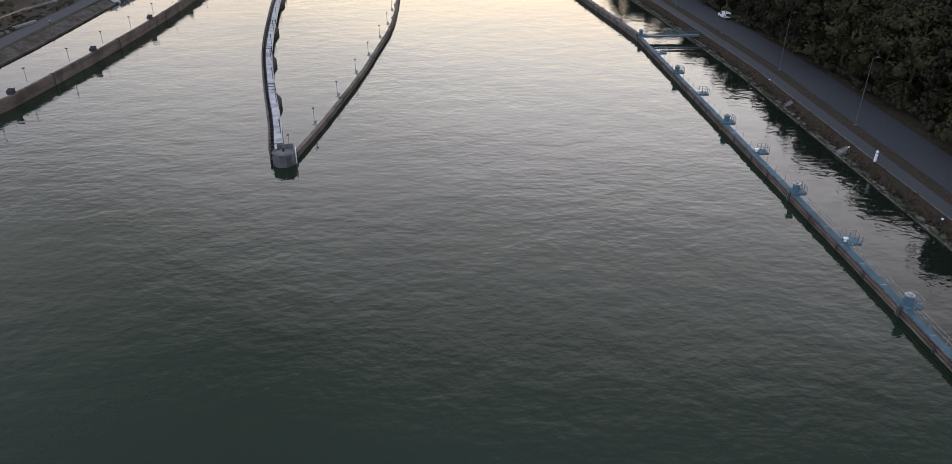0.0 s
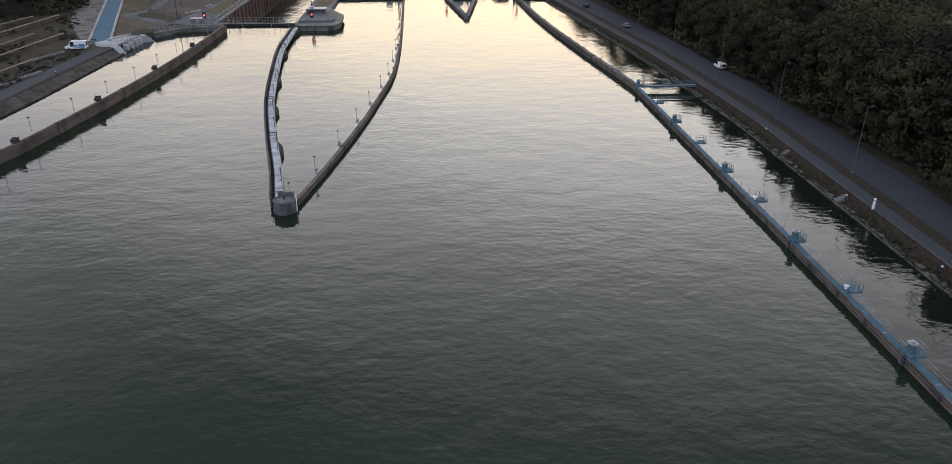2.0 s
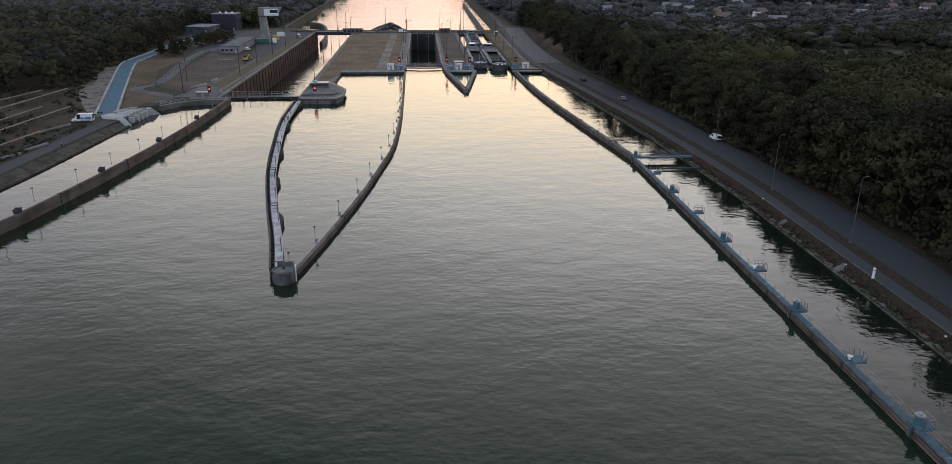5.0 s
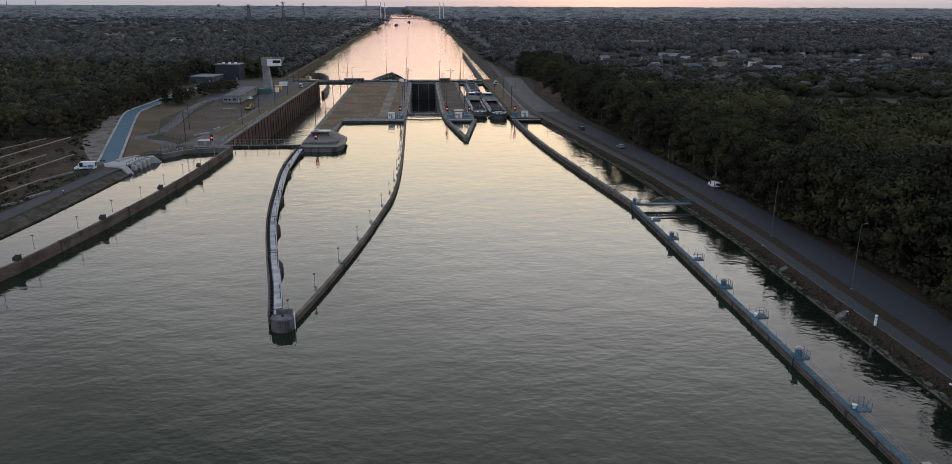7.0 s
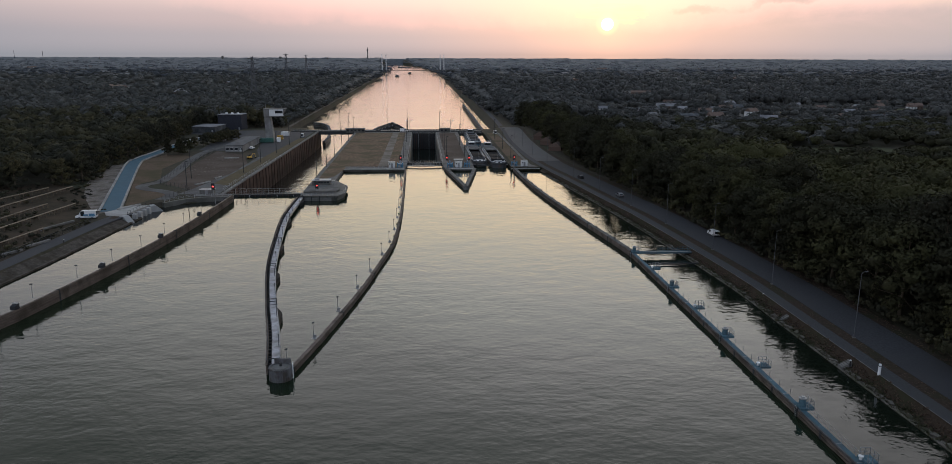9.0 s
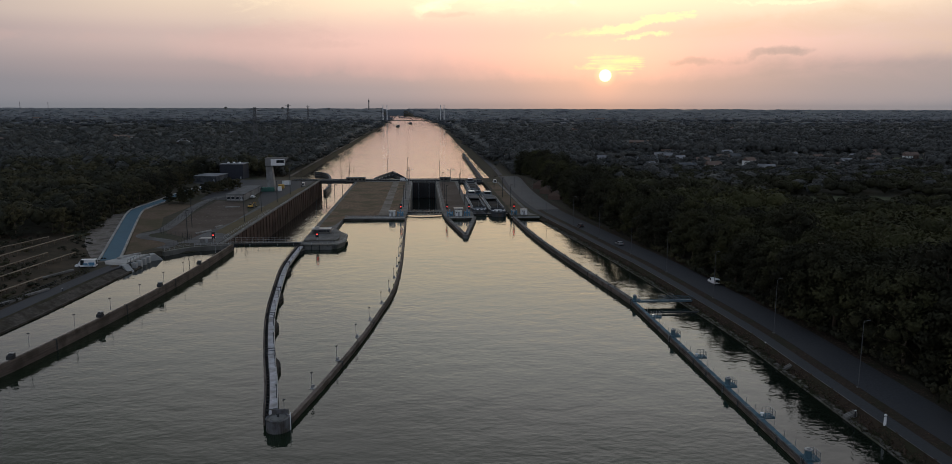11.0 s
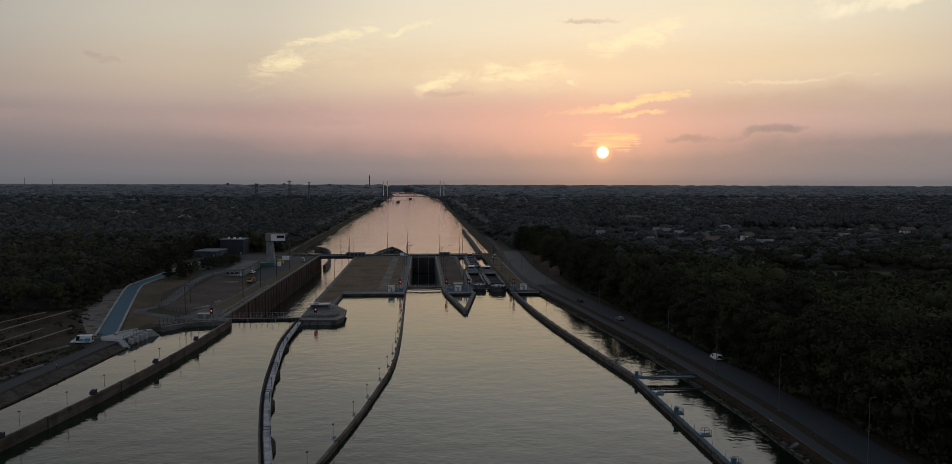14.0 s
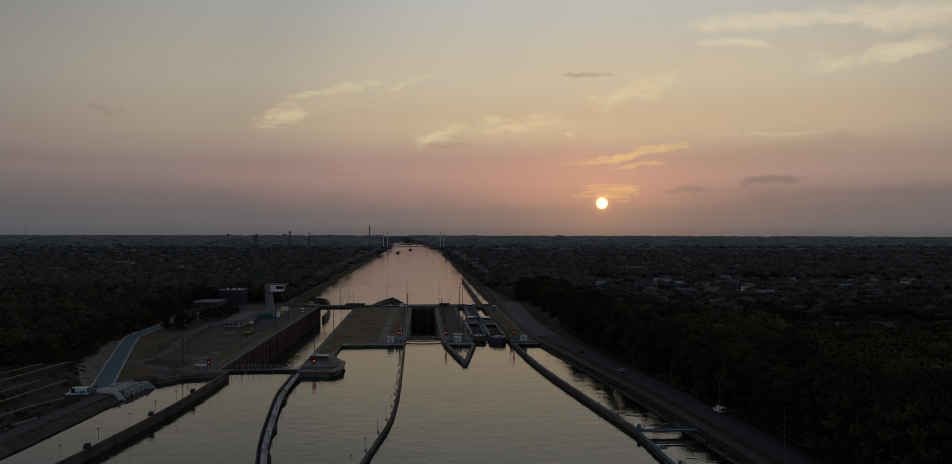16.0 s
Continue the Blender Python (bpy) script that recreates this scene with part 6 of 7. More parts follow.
# ---- tower and buildings on the left bank ----
tower = thing("control_tower", -92.0, 474, 1.62, label="tall pale concrete control tower with an overhanging glazed cabin", category="control tower")
bm = bmesh.new()
a = [bm.verts.new((x, y, 0)) for x, y in ((-3.0, -2.6), (2.0, -2.6), (2.0, 2.6), (-3.0, 2.6))]
b = [bm.verts.new((x, y, 15)) for x, y in ((-3.2, -2.4), (0.4, -2.4), (0.4, 2.4), (-3.2, 2.4))]
for k in range(4):
    bm.faces.new((a[k], a[(k + 1) % 4], b[(k + 1) % 4], b[k]))
bm.faces.new(b)
bm.faces.new(a[::-1])
part("shaft", bm, TOWERCON, tower)
bm = bmesh.new()
vs = [bm.verts.new((x, y, z)) for y in (-3.6, 3.6) for x, z in ((-3.2, 15.4), (6.0, 15.4), (8.0, 17.2), (9.6, 19.9), (-3.3, 19.9))]
bm.faces.new(vs[:5])
bm.faces.new(vs[5:][::-1])
for k in range(5):
    bm.faces.new((vs[k], vs[5 + k], vs[5 + (k + 1) % 5], vs[(k + 1) % 5]))
bmesh.ops.recalc_face_normals(bm, faces=list(bm.faces))
part("cabin", bm, TOWERCON, tower, "grey concrete overhanging cabin")
part("front_panel", boxes((0.2, 8.6, -3.72, -3.56, 15.7, 19.7)), WHITE, tower, "white panelled cabin front")
part("window_band", boxes((3.6, 8.2, -3.78, -3.70, 17.3, 19.0)), GLASS, tower)
for k in range(5):
    part("mullion", boxes((3.6 + k * 1.12, 3.72 + k * 1.12, -3.82, -3.76, 17.3, 19.0)), DARKSTEEL, tower)
part("roof", boxes((-3.5, 9.9, -3.8, 3.8, 19.9, 20.15)), CONCRETE, tower)
part("antenna", cyl(bmesh.new(), -2.5, 0, 20.1, 23.0, 0.06, 0.04, 6), GALV, tower)
part("door", boxes((-1.0, 0.2, -2.68, -2.5, 0, 2.2)), DARKSTEEL, tower)


def block_building(name, x, y, z, a, w, d, h, wall, roof, label, windows=0, storeys=1, door=True, extra=0):
    t = thing(name, x, y, z, a, label, "building")
    part("wall", boxes((-w / 2, w / 2, -d / 2, d / 2, 0, h)), wall, t)
    part("roof", boxes((-w / 2 - 0.25, w / 2 + 0.25, -d / 2 - 0.25, d / 2 + 0.25, h, h + 0.35)), roof, t)
    for s in range(storeys):
        for k in range(windows):
            cx = -w / 2 + w * (k + 0.5) / windows
            win = part("window", boxes((cx - 0.8, cx + 0.8, -d / 2 - 0.06, -d / 2 + 0.1, 1.0 + 3.2 * s, 2.3 + 3.2 * s)), GLASS, t)
            part("frame", boxes((cx - 0.9, cx + 0.9, -d / 2 - 0.09, -d / 2 - 0.05, 0.9 + 3.2 * s, 1.0 + 3.2 * s), (cx - 0.9, cx + 0.9, -d / 2 - 0.09, -d / 2 - 0.05, 2.3 + 3.2 * s, 2.4 + 3.2 * s)), WHITE, win)
    if door:
        part("door", boxes((w * 0.42 - 1, w * 0.42, -d / 2 - 0.08, -d / 2 + 0.1, 0, 2.2)), GALV, t)
    for k in range(extra):
        part("roof_vent", cyl(bmesh.new(), -w * 0.25 + k * w * 0.25, 0, h + 0.35, h + 1.3, 1.0, 0.8, 12), WHITE, t)
    return t


DARKROOF = material("dark_roof_felt", (0.09, 0.092, 0.098), (0.14, 0.143, 0.15), 0.7, 0.85, 0.1, stain=(0.075, 0.077, 0.08), stain_scale=0.2)
block_building("pump_house", -135, 558, 0.9, -4, 16.5, 14, 11.0, CLADDING, FLATROOF, "dark anthracite industrial hall with white roof vents", 0, 1, True, 3)
block_building("office", -102.4, 445, 1.62, 0, 9.4, 47, 3.4, TOWERCON, DARKROOF, "long low grey office building with a flat roof", 4, 1)
block_building("storage_hall", -146, 536, 1.6, -8, 16, 20, 4.2, HATCH, FLATROOF, "low pale flat-roofed storage hall", 0, 1)
for x, y, mat, w, lab in ((-93.5, 467.5, GREENBOX, 8, "dark green shipping container beside the tower"), (-87.0, 470, WHITE, 2.0, "small white site cabin on the lock road"), (-88.6, 484, YELLOW, 3.6, "small yellow site container on the lock road"), (-89.2, 506, WHITE, 5, "white site cabin beside the lock road")):
    t = thing("container", x, y, 1.66, 2, lab, "container", "site containers")
    part("shell", bevelled(boxes((-w / 2, w / 2, -1.25, 1.25, 0.1, 2.7)), 0.05), mat, t)
    for k in range(int(w / 0.8)):
        part("rib", boxes((-w / 2 + 0.4 + 0.8 * k, -w / 2 + 0.6 + 0.8 * k, -1.31, -1.25, 0.2, 2.6)), mat, t)
    part("skid", boxes((-w / 2, w / 2, -1.1, -0.8, 0, 0.1), (-w / 2, w / 2, 0.8, 1.1, 0, 0.1)), DARKSTEEL, t)
car("estate_car", -95.6, 435, 1.66, 80, WHITE, "white car parked beside the low office")
car("delivery_van", -76.9, 498, 1.66, 95, WHITE, "white van standing near the lock wall", 5.2, 2.0, 2.3, True)
car("delivery_van", 50.0, 512, 1.66, 95, WHITE, "white van beside the barge lock", 5.2, 2.0, 2.3, True)
car("delivery_van", -12.0, 532, 1.35, 5, WHITE, "white van parked near the middle lock", 5.4, 2.0, 2.3, True)
pv = car("panel_van", -108.4, 247.6, land(247.6) + 0.06, 182, WHITE, "white and pale blue panel van parked by the channel", 6.4, 2.1, 2.6, True)
for k, (x0, x1, z0, z1) in enumerate(((-2.9, -1.1, 0.9, 1.7), (-0.8, 0.6, 1.0, 1.5), (-2.6, 0.4, 0.55, 0.75))):
    part("side_graphic", boxes((x0, x1, 1.08, 1.125, z0, z1)), CABIN_BLUE, pv, "plain blue bar")
dig = thing("excavator", -87.6, 392, 1.66, 60, "yellow excavator parked on the lock road", "excavator")
dig.scale = (0.7, 0.7, 0.7)
for s in (-1, 1):
    part("track", bevelled(boxes((-1.9, 1.9, s * 1.1 - 0.3, s * 1.1 + 0.3, 0, 0.8)), 0.15), RUBBER, dig)
part("house", bevelled(boxes((-1.9, 1.2, -1.2, 1.2, 0.9, 2.1)), 0.1), YELLOW, dig)
part("cab", bevelled(boxes((0.0, 1.3, 0.2, 1.2, 2.1, 3.2)), 0.08), GLASS, dig)
part("boom", tube(bmesh.new(), [(1.0, -0.3, 1.6), (3.2, -0.3, 4.0), (5.0, -0.3, 3.4)], 0.25, 8), YELLOW, dig)
part("stick", tube(bmesh.new(), [(5.0, -0.3, 3.4), (5.6, -0.3, 0.9)], 0.18, 8), YELLOW, dig)
part("bucket", bevelled(boxes((5.2, 6.1, -0.9, 0.3, 0.0, 0.9)), 0.1), DARKSTEEL, dig)

# water channel with the sky's blue in its colour, and pale concrete edges
chan = curve([(-105.6, 258.5), (-123.5, 319), (-140.5, 378.5), (-142.5, 396), (-142.0, 420), (-141.5, 470), (-133, 520)], 6)
channel = thing("intake_channel", -124, 320, 0, label="open water channel coloured sky blue, with pale concrete edges", category="channel", kind="structure")
loc = rel(chan, -124, 320)
rows_ = [(p, s) for p, s in zip(loc, sides(loc))]
bm = bmesh.new()
rr = [[bm.verts.new((p.x + s.x * o, p.y + s.y * o, land(p.y + 320) + z)) for o, z in ((-2.9, 0.0), (-2.9, 0.20), (2.9, 0.20), (2.9, 0.0))] for p, s in rows_]
for a_, b_ in zip(rr, rr[1:]):
    for j in range(3):
        bm.faces.new((a_[j], b_[j], b_[j + 1], a_[j + 1]))
part("lining", bm, SKYBLUE_WATER, channel)
for o in (-3.25, 3.25):
    bm = bmesh.new()
    rr = [[bm.verts.new((p.x + s.x * (o + q), p.y + s.y * (o + q), land(p.y + 320) + z)) for q, z in ((-0.36, -0.2), (-0.36, 0.6), (0.36, 0.6), (0.36, -0.2))] for p, s in rows_]
    for a_, b_ in zip(rr, rr[1:]):
        for j in range(3):
            bm.faces.new((a_[j], b_[j], b_[j + 1], a_[j + 1]))
    part("edge_wall", bm, PALECON, channel)
intake = thing("intake_apron", -98, 258, 0, label="pale concrete intake apron with slanted sluice piers", category="intake", kind="structure")
part("apron", prism(bmesh.new(), [(-8.5, -1.0), (-6.0, -6.5), (-1.6, -8.0), (0.0, -5.0), (0.8, 5.0), (2.2, 10.5), (-1.0, 10.0), (-5.5, 5.0)], 0.5, 2.06), PALECON, intake)
for k, (x, y) in enumerate(((-96.0, 249.0), (-95.4, 253.0), (-95.1, 256.7), (-94.9, 260.2), (-94.7, 263.6), (-93.0, 268.4))):
    wide = k in (0, 5)
    w = 1.2 if wide else 0.8
    bm = bmesh.new()
    prof = ((-2.6, 2.3), (-0.9, 2.3), (1.5, 0.2), (1.5, -1.5), (-2.6, -1.5)) if wide else ((-0.6, 2.2), (0.65, 2.2), (0.85, 1.95), (0.85, -1.5), (-0.6, -1.5))
    n = len(prof)
    vs = [bm.verts.new((px, py, pz)) for py in (-w, w) for px, pz in prof]
    bm.faces.new(vs[:n])
    bm.faces.new(vs[n:][::-1])
    for j in range(n):
        bm.faces.new((vs[j], vs[n + j], vs[n + (j + 1) % n], vs[(j + 1) % n]))
    bmesh.ops.recalc_face_normals(bm, faces=list(bm.faces))
    turn = -28 if k == 0 else 30 if k == 5 else -3
    part("sluice_pier", bevelled(bm, 0.06), LIMEWASH, intake, "pale concrete pier").matrix_basis = pose(x + 98, y - 258, 0, 0, 0, turn)
    if 0 < k < 4:
        part("sluice_gate", boxes((-0.6, -0.4, w, w + 1.9, -1.5, 1.5)), DARKSTEEL, intake).matrix_basis = pose(x + 98, y - 258, 0, 0, 0, turn)
for k in range(7):
    part("rail_post", boxes((-0.04, 0.04, -0.04, 0.04, 2.0, 3.2)), DARKSTEEL, intake).matrix_basis = pose(0.6 + 0.12 * k, -5.5 + 2.5 * k, 0)
part("rail", tube(bmesh.new(), [(0.6, -5.5, 3.15), (1.3, 9.5, 3.15)], 0.04, 5), DARKSTEEL, intake)
part("beam", boxes((-2.4, 2.4, -0.35, 0.35, 1.9, 2.5)), PALECON, intake, "pale concrete sill beam").matrix_basis = pose(-4.5, 5.0, 0, 0, 0, 55)
part("beam", boxes((-3.4, 3.4, -0.35, 0.35, 1.9, 2.4)), PALECON, intake).matrix_basis = pose(-3.2, 9.0, 0, 0, 0, 55)
back_wall = curve([(-93.0, 274.5), (-86.5, 282.2), (-78, 285.5), (-71.0, 286.2)], 3)
tagged(part("wall_basin", sweep(bmesh.new(), back_wall, rect(-0.6, 0.6, -6.1, 1.75)), DARKCON), "curved grey concrete end wall of the side basin", "wall", kind="structure")
tagged(part("head_slab", boxes((-86.0, -72.2, 286.9, 290.5, 0.9, 1.85)), CONCRETE), "pale concrete slab at the lock head", "slab", kind="structure")
c = thing("equipment_box", -82.5, 293.5, 1.68, label="white equipment cabin beside the large lock", category="cabin", group="equipment cabins")
part("wall", bevelled(boxes((-2.6, 2.6, -1.3, 1.3, 0, 1.5)), 0.05), CONCRETE, c)
part("roof", boxes((-2.8, 2.8, -1.5, 1.5, 1.5, 1.65)), GALV, c)
part("door", boxes((-0.5, 0.5, -1.36, -1.28, 0.05, 1.4)), GALV, c)
railing("quay_railing", [(-92.8, 275.2), (-86.4, 283.0), (-78, 286.3), (-71.0, 287)], 1.75, "thin grey railing round the side basin", "quay railings")
railing("quay_railing", [(-78.2, 300), (-75.5, 380)], 1.67, "thin grey railing along the large lock", "quay railings", 3.0)


def fence(pts, z, label, h=2.0, step=2.6):
    line = curve(pts, step)
    x, y = line[0]
    t = thing("mesh_fence", x, y, z, label=label, category="fence", group="mesh fences")
    pst = None
    for p in rel(line, x, y):
        if pst is None:
            pst = part("post", boxes((-0.04, 0.04, -0.04, 0.04, 0, h)), DARKSTEEL, t)
        else:
            again("post", pst, t, pose(p.x, p.y, land(p.y + y) - land(y)))
    for zz in (0.15, 0.6, 1.05, 1.5, h - 0.05):
        part("wire", tube(bmesh.new(), [(p.x, p.y, zz + land(p.y + y) - land(y)) for p in rel(line, x, y)], 0.02, 4), LAMPGREY, t)


fence([(-91.5, 301), (-98, 307), (-107.5, 316), (-110, 335), (-112.5, 380), (-113.5, 426)], land(301), "grey mesh fence round the earth yard")
fence([(-94.5, 278), (-91, 292), (-90.5, 300)], land(278), "grey mesh fence beside the basin")
fence([(-110.5, 180), (-107.0, 215), (-104.2, 240)], 2.0, "wire fence beside the service road", 1.5, 3.0)

# long beams on trestles in the storage yard
for x0, y0, x1, y1 in ((-160, 242, -144.5, 300), (-146.5, 236, -136.5, 303), (-137, 210, -129.5, 267), (-130, 196, -120.2, 267), (-121, 180, -112.8, 228)):
    L = math.hypot(x1 - x0, y1 - y0)
    a = math.degrees(math.atan2(y1 - y0, x1 - x0))
    t = thing("beam_rack", x0, y0, 2.03, a, "long pale beam lying on a row of trestles", "beam rack", "beam racks")
    part("beam", bevelled(boxes((0, L, -0.21, 0.21, 1.15, 1.45)), 0.05), TIMBER, t)
    part("lower_beam", boxes((0.5, L - 0.5, 0.9, 1.15, 0.75, 0.95)), BARK, t)
    tr = None
    for k in range(int(L / 4.2) + 1):
        m = pose(1.0 + k * (L - 2) / int(L / 4.2), 0, 0)
        if tr is None:
            tr = part("trestle", boxes((-0.12, 0.12, -0.7, -0.5, 0, 1.1), (-0.12, 0.12, 1.0, 1.2, 0, 0.75), (-0.1, 0.1, -0.75, 1.25, 0.95, 1.15)), BARK, t)
            tr.matrix_basis = m
        else:
            again("trestle", tr, t, m)
for x, y, a, L in ((-112.4, 236, 70, 13), (-107.0, 213, 72, 8), (-109.2, 203, 66, 6)):
    t = thing("concrete_beam", x, y, 2.04, a, "grey concrete beam lying in the weeds", "beam", "loose beams")
    part("beam", bevelled(boxes((-L / 2, L / 2, -0.45, 0.45, 0, 0.6)), 0.06), CONCRETE, t)
for x, y, a, n_ in ((-90.5, 316.5, 62, 9.0), (-88.0, 331.0, 75, 6.0), (-97.5, 395.0, 12, 7.0)):
    t = thing("concrete_beam", x, y, land(y) + 0.06, a, "pale concrete beam lying in the bare yard", "beam", "yard beams")
    part("beam", bevelled(boxes((-n_ / 2, n_ / 2, -0.25, 0.25, 0, 0.5)), 0.04), PALECON, t)
    part("packing", boxes((-n_ * 0.3, -n_ * 0.3 + 0.3, -0.4, 0.4, -0.1, 0.02), (n_ * 0.3, n_ * 0.3 + 0.3, -0.4, 0.4, -0.1, 0.02)), BARK, t)
rub = random.Random(77)
bm = bmesh.new()
for k in range(170):
    cx, cy = rub.choice(((-103, 392), (-99, 372), (-104, 352), (-93, 352)))
    x, y = rub.gauss(cx, 3.2), rub.gauss(cy, 6.5)
    s = 0.08 + 0.32 * rub.random() ** 3
    box(bm, x - s, x + s, y - s * 1.4, y + s * 1.4, land(y) - 0.1, land(y) + 0.07 + s * 0.25)
for v in bm.verts:
    v.co += Vector((rub.uniform(-0.12, 0.12), rub.uniform(-0.12, 0.12), rub.uniform(-0.03, 0.05)))
tagged(part("rubble", bm, SAND), "scattered pale rubble on the bare yard", "rubble", kind="stuff")
t = thing("road_bollard", -101.0, 214.5, 2.05, label="small white-topped bollard at the service road", category="bollard")
part("stem", cyl(bmesh.new(), 0, 0, 0, 0.8, 0.12, 0.11, 8), DARKSTEEL, t)
part("top", cyl(bmesh.new(), 0, 0, 0.8, 1.0, 0.14, 0.12, 8), WHITE, t)


# ---- houses ----
def house(x, y, a, w, d, h, roof_h, wall, label, roof=ROOF, group="village houses"):
    z = land(y)
    t = thing("house", x, y, z, a, label, "house", group)
    part("wall", boxes((-w / 2, w / 2, -d / 2, d / 2, -0.3, h)), wall, t)
    bm = bmesh.new()
    vs = [bm.verts.new(v) for v in ((-w / 2 - 0.4, -d / 2 - 0.5, h - 0.1), (w / 2 + 0.4, -d / 2 - 0.5, h - 0.1), (w / 2 + 0.4, d / 2 + 0.5, h - 0.1), (-w / 2 - 0.4, d / 2 + 0.5, h - 0.1), (-w / 2 - 0.4, 0, h + roof_h), (w / 2 + 0.4, 0, h + roof_h))]
    for f in ((0, 1, 5, 4), (2, 3, 4, 5), (0, 4, 3), (1, 2, 5), (3, 2, 1, 0)):
        bm.faces.new([vs[i] for i in f])
    rf = part("roof", bm, roof, t)
    part("chimney", boxes((w * 0.25, w * 0.25 + 0.7, -0.3, 0.4, h + roof_h * 0.5, h + roof_h + 0.9)), BRICK, rf)
    for s in range(max(1, int(h / 2.8))):
        for k in range(max(2, int(w / 3))):
            cx = -w / 2 + w * (k + 0.5) / max(2, int(w / 3))
            part("window", boxes((cx - 0.55, cx + 0.55, -d / 2 - 0.06, -d / 2 + 0.05, 0.9 + 2.8 * s, 2.2 + 2.8 * s)), GLASS, t)
    part("door", boxes((-0.5, 0.5, -d / 2 - 0.08, -d / 2 + 0.05, 0, 2.1)), BARK, t)


house(76.5, 479, 62, 9, 7, 2.5, 2.6, BRICK, "brown brick house with a tiled roof beside the road", ROOF, "roadside houses")
house(76.0, 449, 62, 9, 7, 2.5, 2.4, BRICK, "brown brick house with a tiled roof beside the road", ROOF, "roadside houses")
house(76.5, 422, 64, 9, 7, 2.4, 2.4, BRICK, "brown brick house with a tiled roof beside the road", ROOF, "roadside houses")
rng = random.Random(5)
house(412, 815, 20, 13, 8, 5.6, 4.0, WHITE, "white farmhouse with a steep roof", FLATROOF)
for k, (x, y) in enumerate(((206, 1440), (292, 1190), (263, 980), (239, 868), (222, 776), (312, 955), (319, 900), (334, 906), (410, 1100), (262, 802), (318, 800), (324, 792), (338, 796), (322, 722), (492, 940), (428, 730), (523, 838), (544, 806), (285, 930), (300, 866))):
    house(x, y, rng.uniform(-30, 30), rng.uniform(11, 20), rng.uniform(7, 10), rng.choice((3.4, 5.6, 7.0)), rng.uniform(2.5, 4), rng.choice((WHITE, WHITE, PALECON, BRICK)), "pale village house with a pitched roof among trees", rng.choice((FLATROOF, FLATROOF, ROOF, HATCH)))
for k in range(26):
    y = rng.uniform(640, 890)
    x = rng.uniform(0.24, 0.44) * y if k < 14 else rng.uniform(0.44, 0.68) * y
    house(x, y, rng.uniform(-40, 40), rng.uniform(9, 16), rng.uniform(7, 9), rng.choice((3.4, 5.6, 6.0)), rng.uniform(2.5, 4), rng.choice((BRICK, WHITE, WHITE, PALECON)), "village house among trees", rng.choice((ROOF, ROOF, FLATROOF, HATCH)))
for k in range(26):
    y = rng.uniform(1000, 3200)
    x = rng.choice((-1, 1)) * rng.uniform(0.16, 0.62) * y
    house(x, y, rng.uniform(0, 180), rng.uniform(12, 40), rng.uniform(8, 16), rng.choice((8.0, 12.0)), rng.uniform(2, 4), rng.choice((BRICK, WHITE, PALECON)), "distant building showing above the woods", rng.choice((ROOF, FLATROOF)), "distant buildings")


# ---- far landmarks ----
def pylon(x, y, h):
    z = land(y)
    t = thing("power_pylon", x, y, z, label="tall steel lattice power pylon above the woods", category="pylon", group="power pylons")
    w = h * 0.085
    for sx in (-1, 1):
        for sy in (-1, 1):
            part("leg", tube(bmesh.new(), [(sx * w, sy * w, 0), (sx * w * 0.38, sy * w * 0.38, h * 0.55), (sx * w * 0.22, sy * w * 0.22, h)], 0.4, 4, 0.28), LAMPGREY, t)
    n = 9
    for k in range(n):
        z0, z1 = h * k / n, h * (k + 1) / n
        f0, f1 = (1 - 1.0 * min(1, z / (h * 0.55)) * 0.62 - 0.16 * max(0, z / h - 0.55) / 0.45 for z in (z0, z1))
        for s in (-1, 1):
            part("brace", tube(bmesh.new(), [(-w * f0, s * w * f0, z0), (w * f1, s * w * f1, z1)], 0.26, 3), LAMPGREY, t)
            part("brace", tube(bmesh.new(), [(w * f0, s * w * f0, z0), (-w * f1, s * w * f1, z1)], 0.26, 3), LAMPGREY, t)
    for q, l in ((0.72, 8), (0.84, 6.5), (0.96, 5)):
        part("cross_arm", boxes((-l, l, -0.3, 0.3, h * q, h * q + 0.6)), LAMPGREY, t)


pylon(-206, 968, 57)
pylon(-249, 1461, 61)
pylon(-305, 2100, 58)
far_bridge = thing("canal_bridge", -27, 2680, land(2680), label="distant canal bridge with four tall white pylons", category="bridge")
part("deck", boxes((-150, 165, -7, 7, 6.0, 8.2)), CONCRETE, far_bridge)
part("abutment", boxes((-150, -98, -8, 8, -2, 6.0)), CONCRETE, far_bridge)
part("abutment", boxes((98, 165, -8, 8, -2, 6.0)), CONCRETE, far_bridge)
for x in (-104, -90, 96, 109):
    bm = boxes((-1.5, 1.5, -1.8, 1.8, 0, 62))
    for v in bm.verts:
        if v.co.z > 1:
            v.co.x *= 0.7
    part("pylon", bm, WHITE, far_bridge, "tall white pylon").matrix_basis = pose(x, 0, -2)
for x in (-104, 96):
    part("cross_beam", boxes((x, x + 14, -1, 1, 5, 6)), CONCRETE, far_bridge)
relay = thing("relay_tower", -318, 4750, land(4750), label="tall slender relay tower on the horizon", category="tower")
part("mast", cyl(bmesh.new(), 0, 0, 0, 70, 3.4, 2.6, 10), CONCRETE, relay)
part("platform", cyl(bmesh.new(), 0, 0, 58, 69, 4.2, 4.2, 12), CONCRETE, relay)
part("antenna", cyl(bmesh.new(), 0, 0, 70, 80, 1.4, 0.8, 8), CONCRETE, relay)
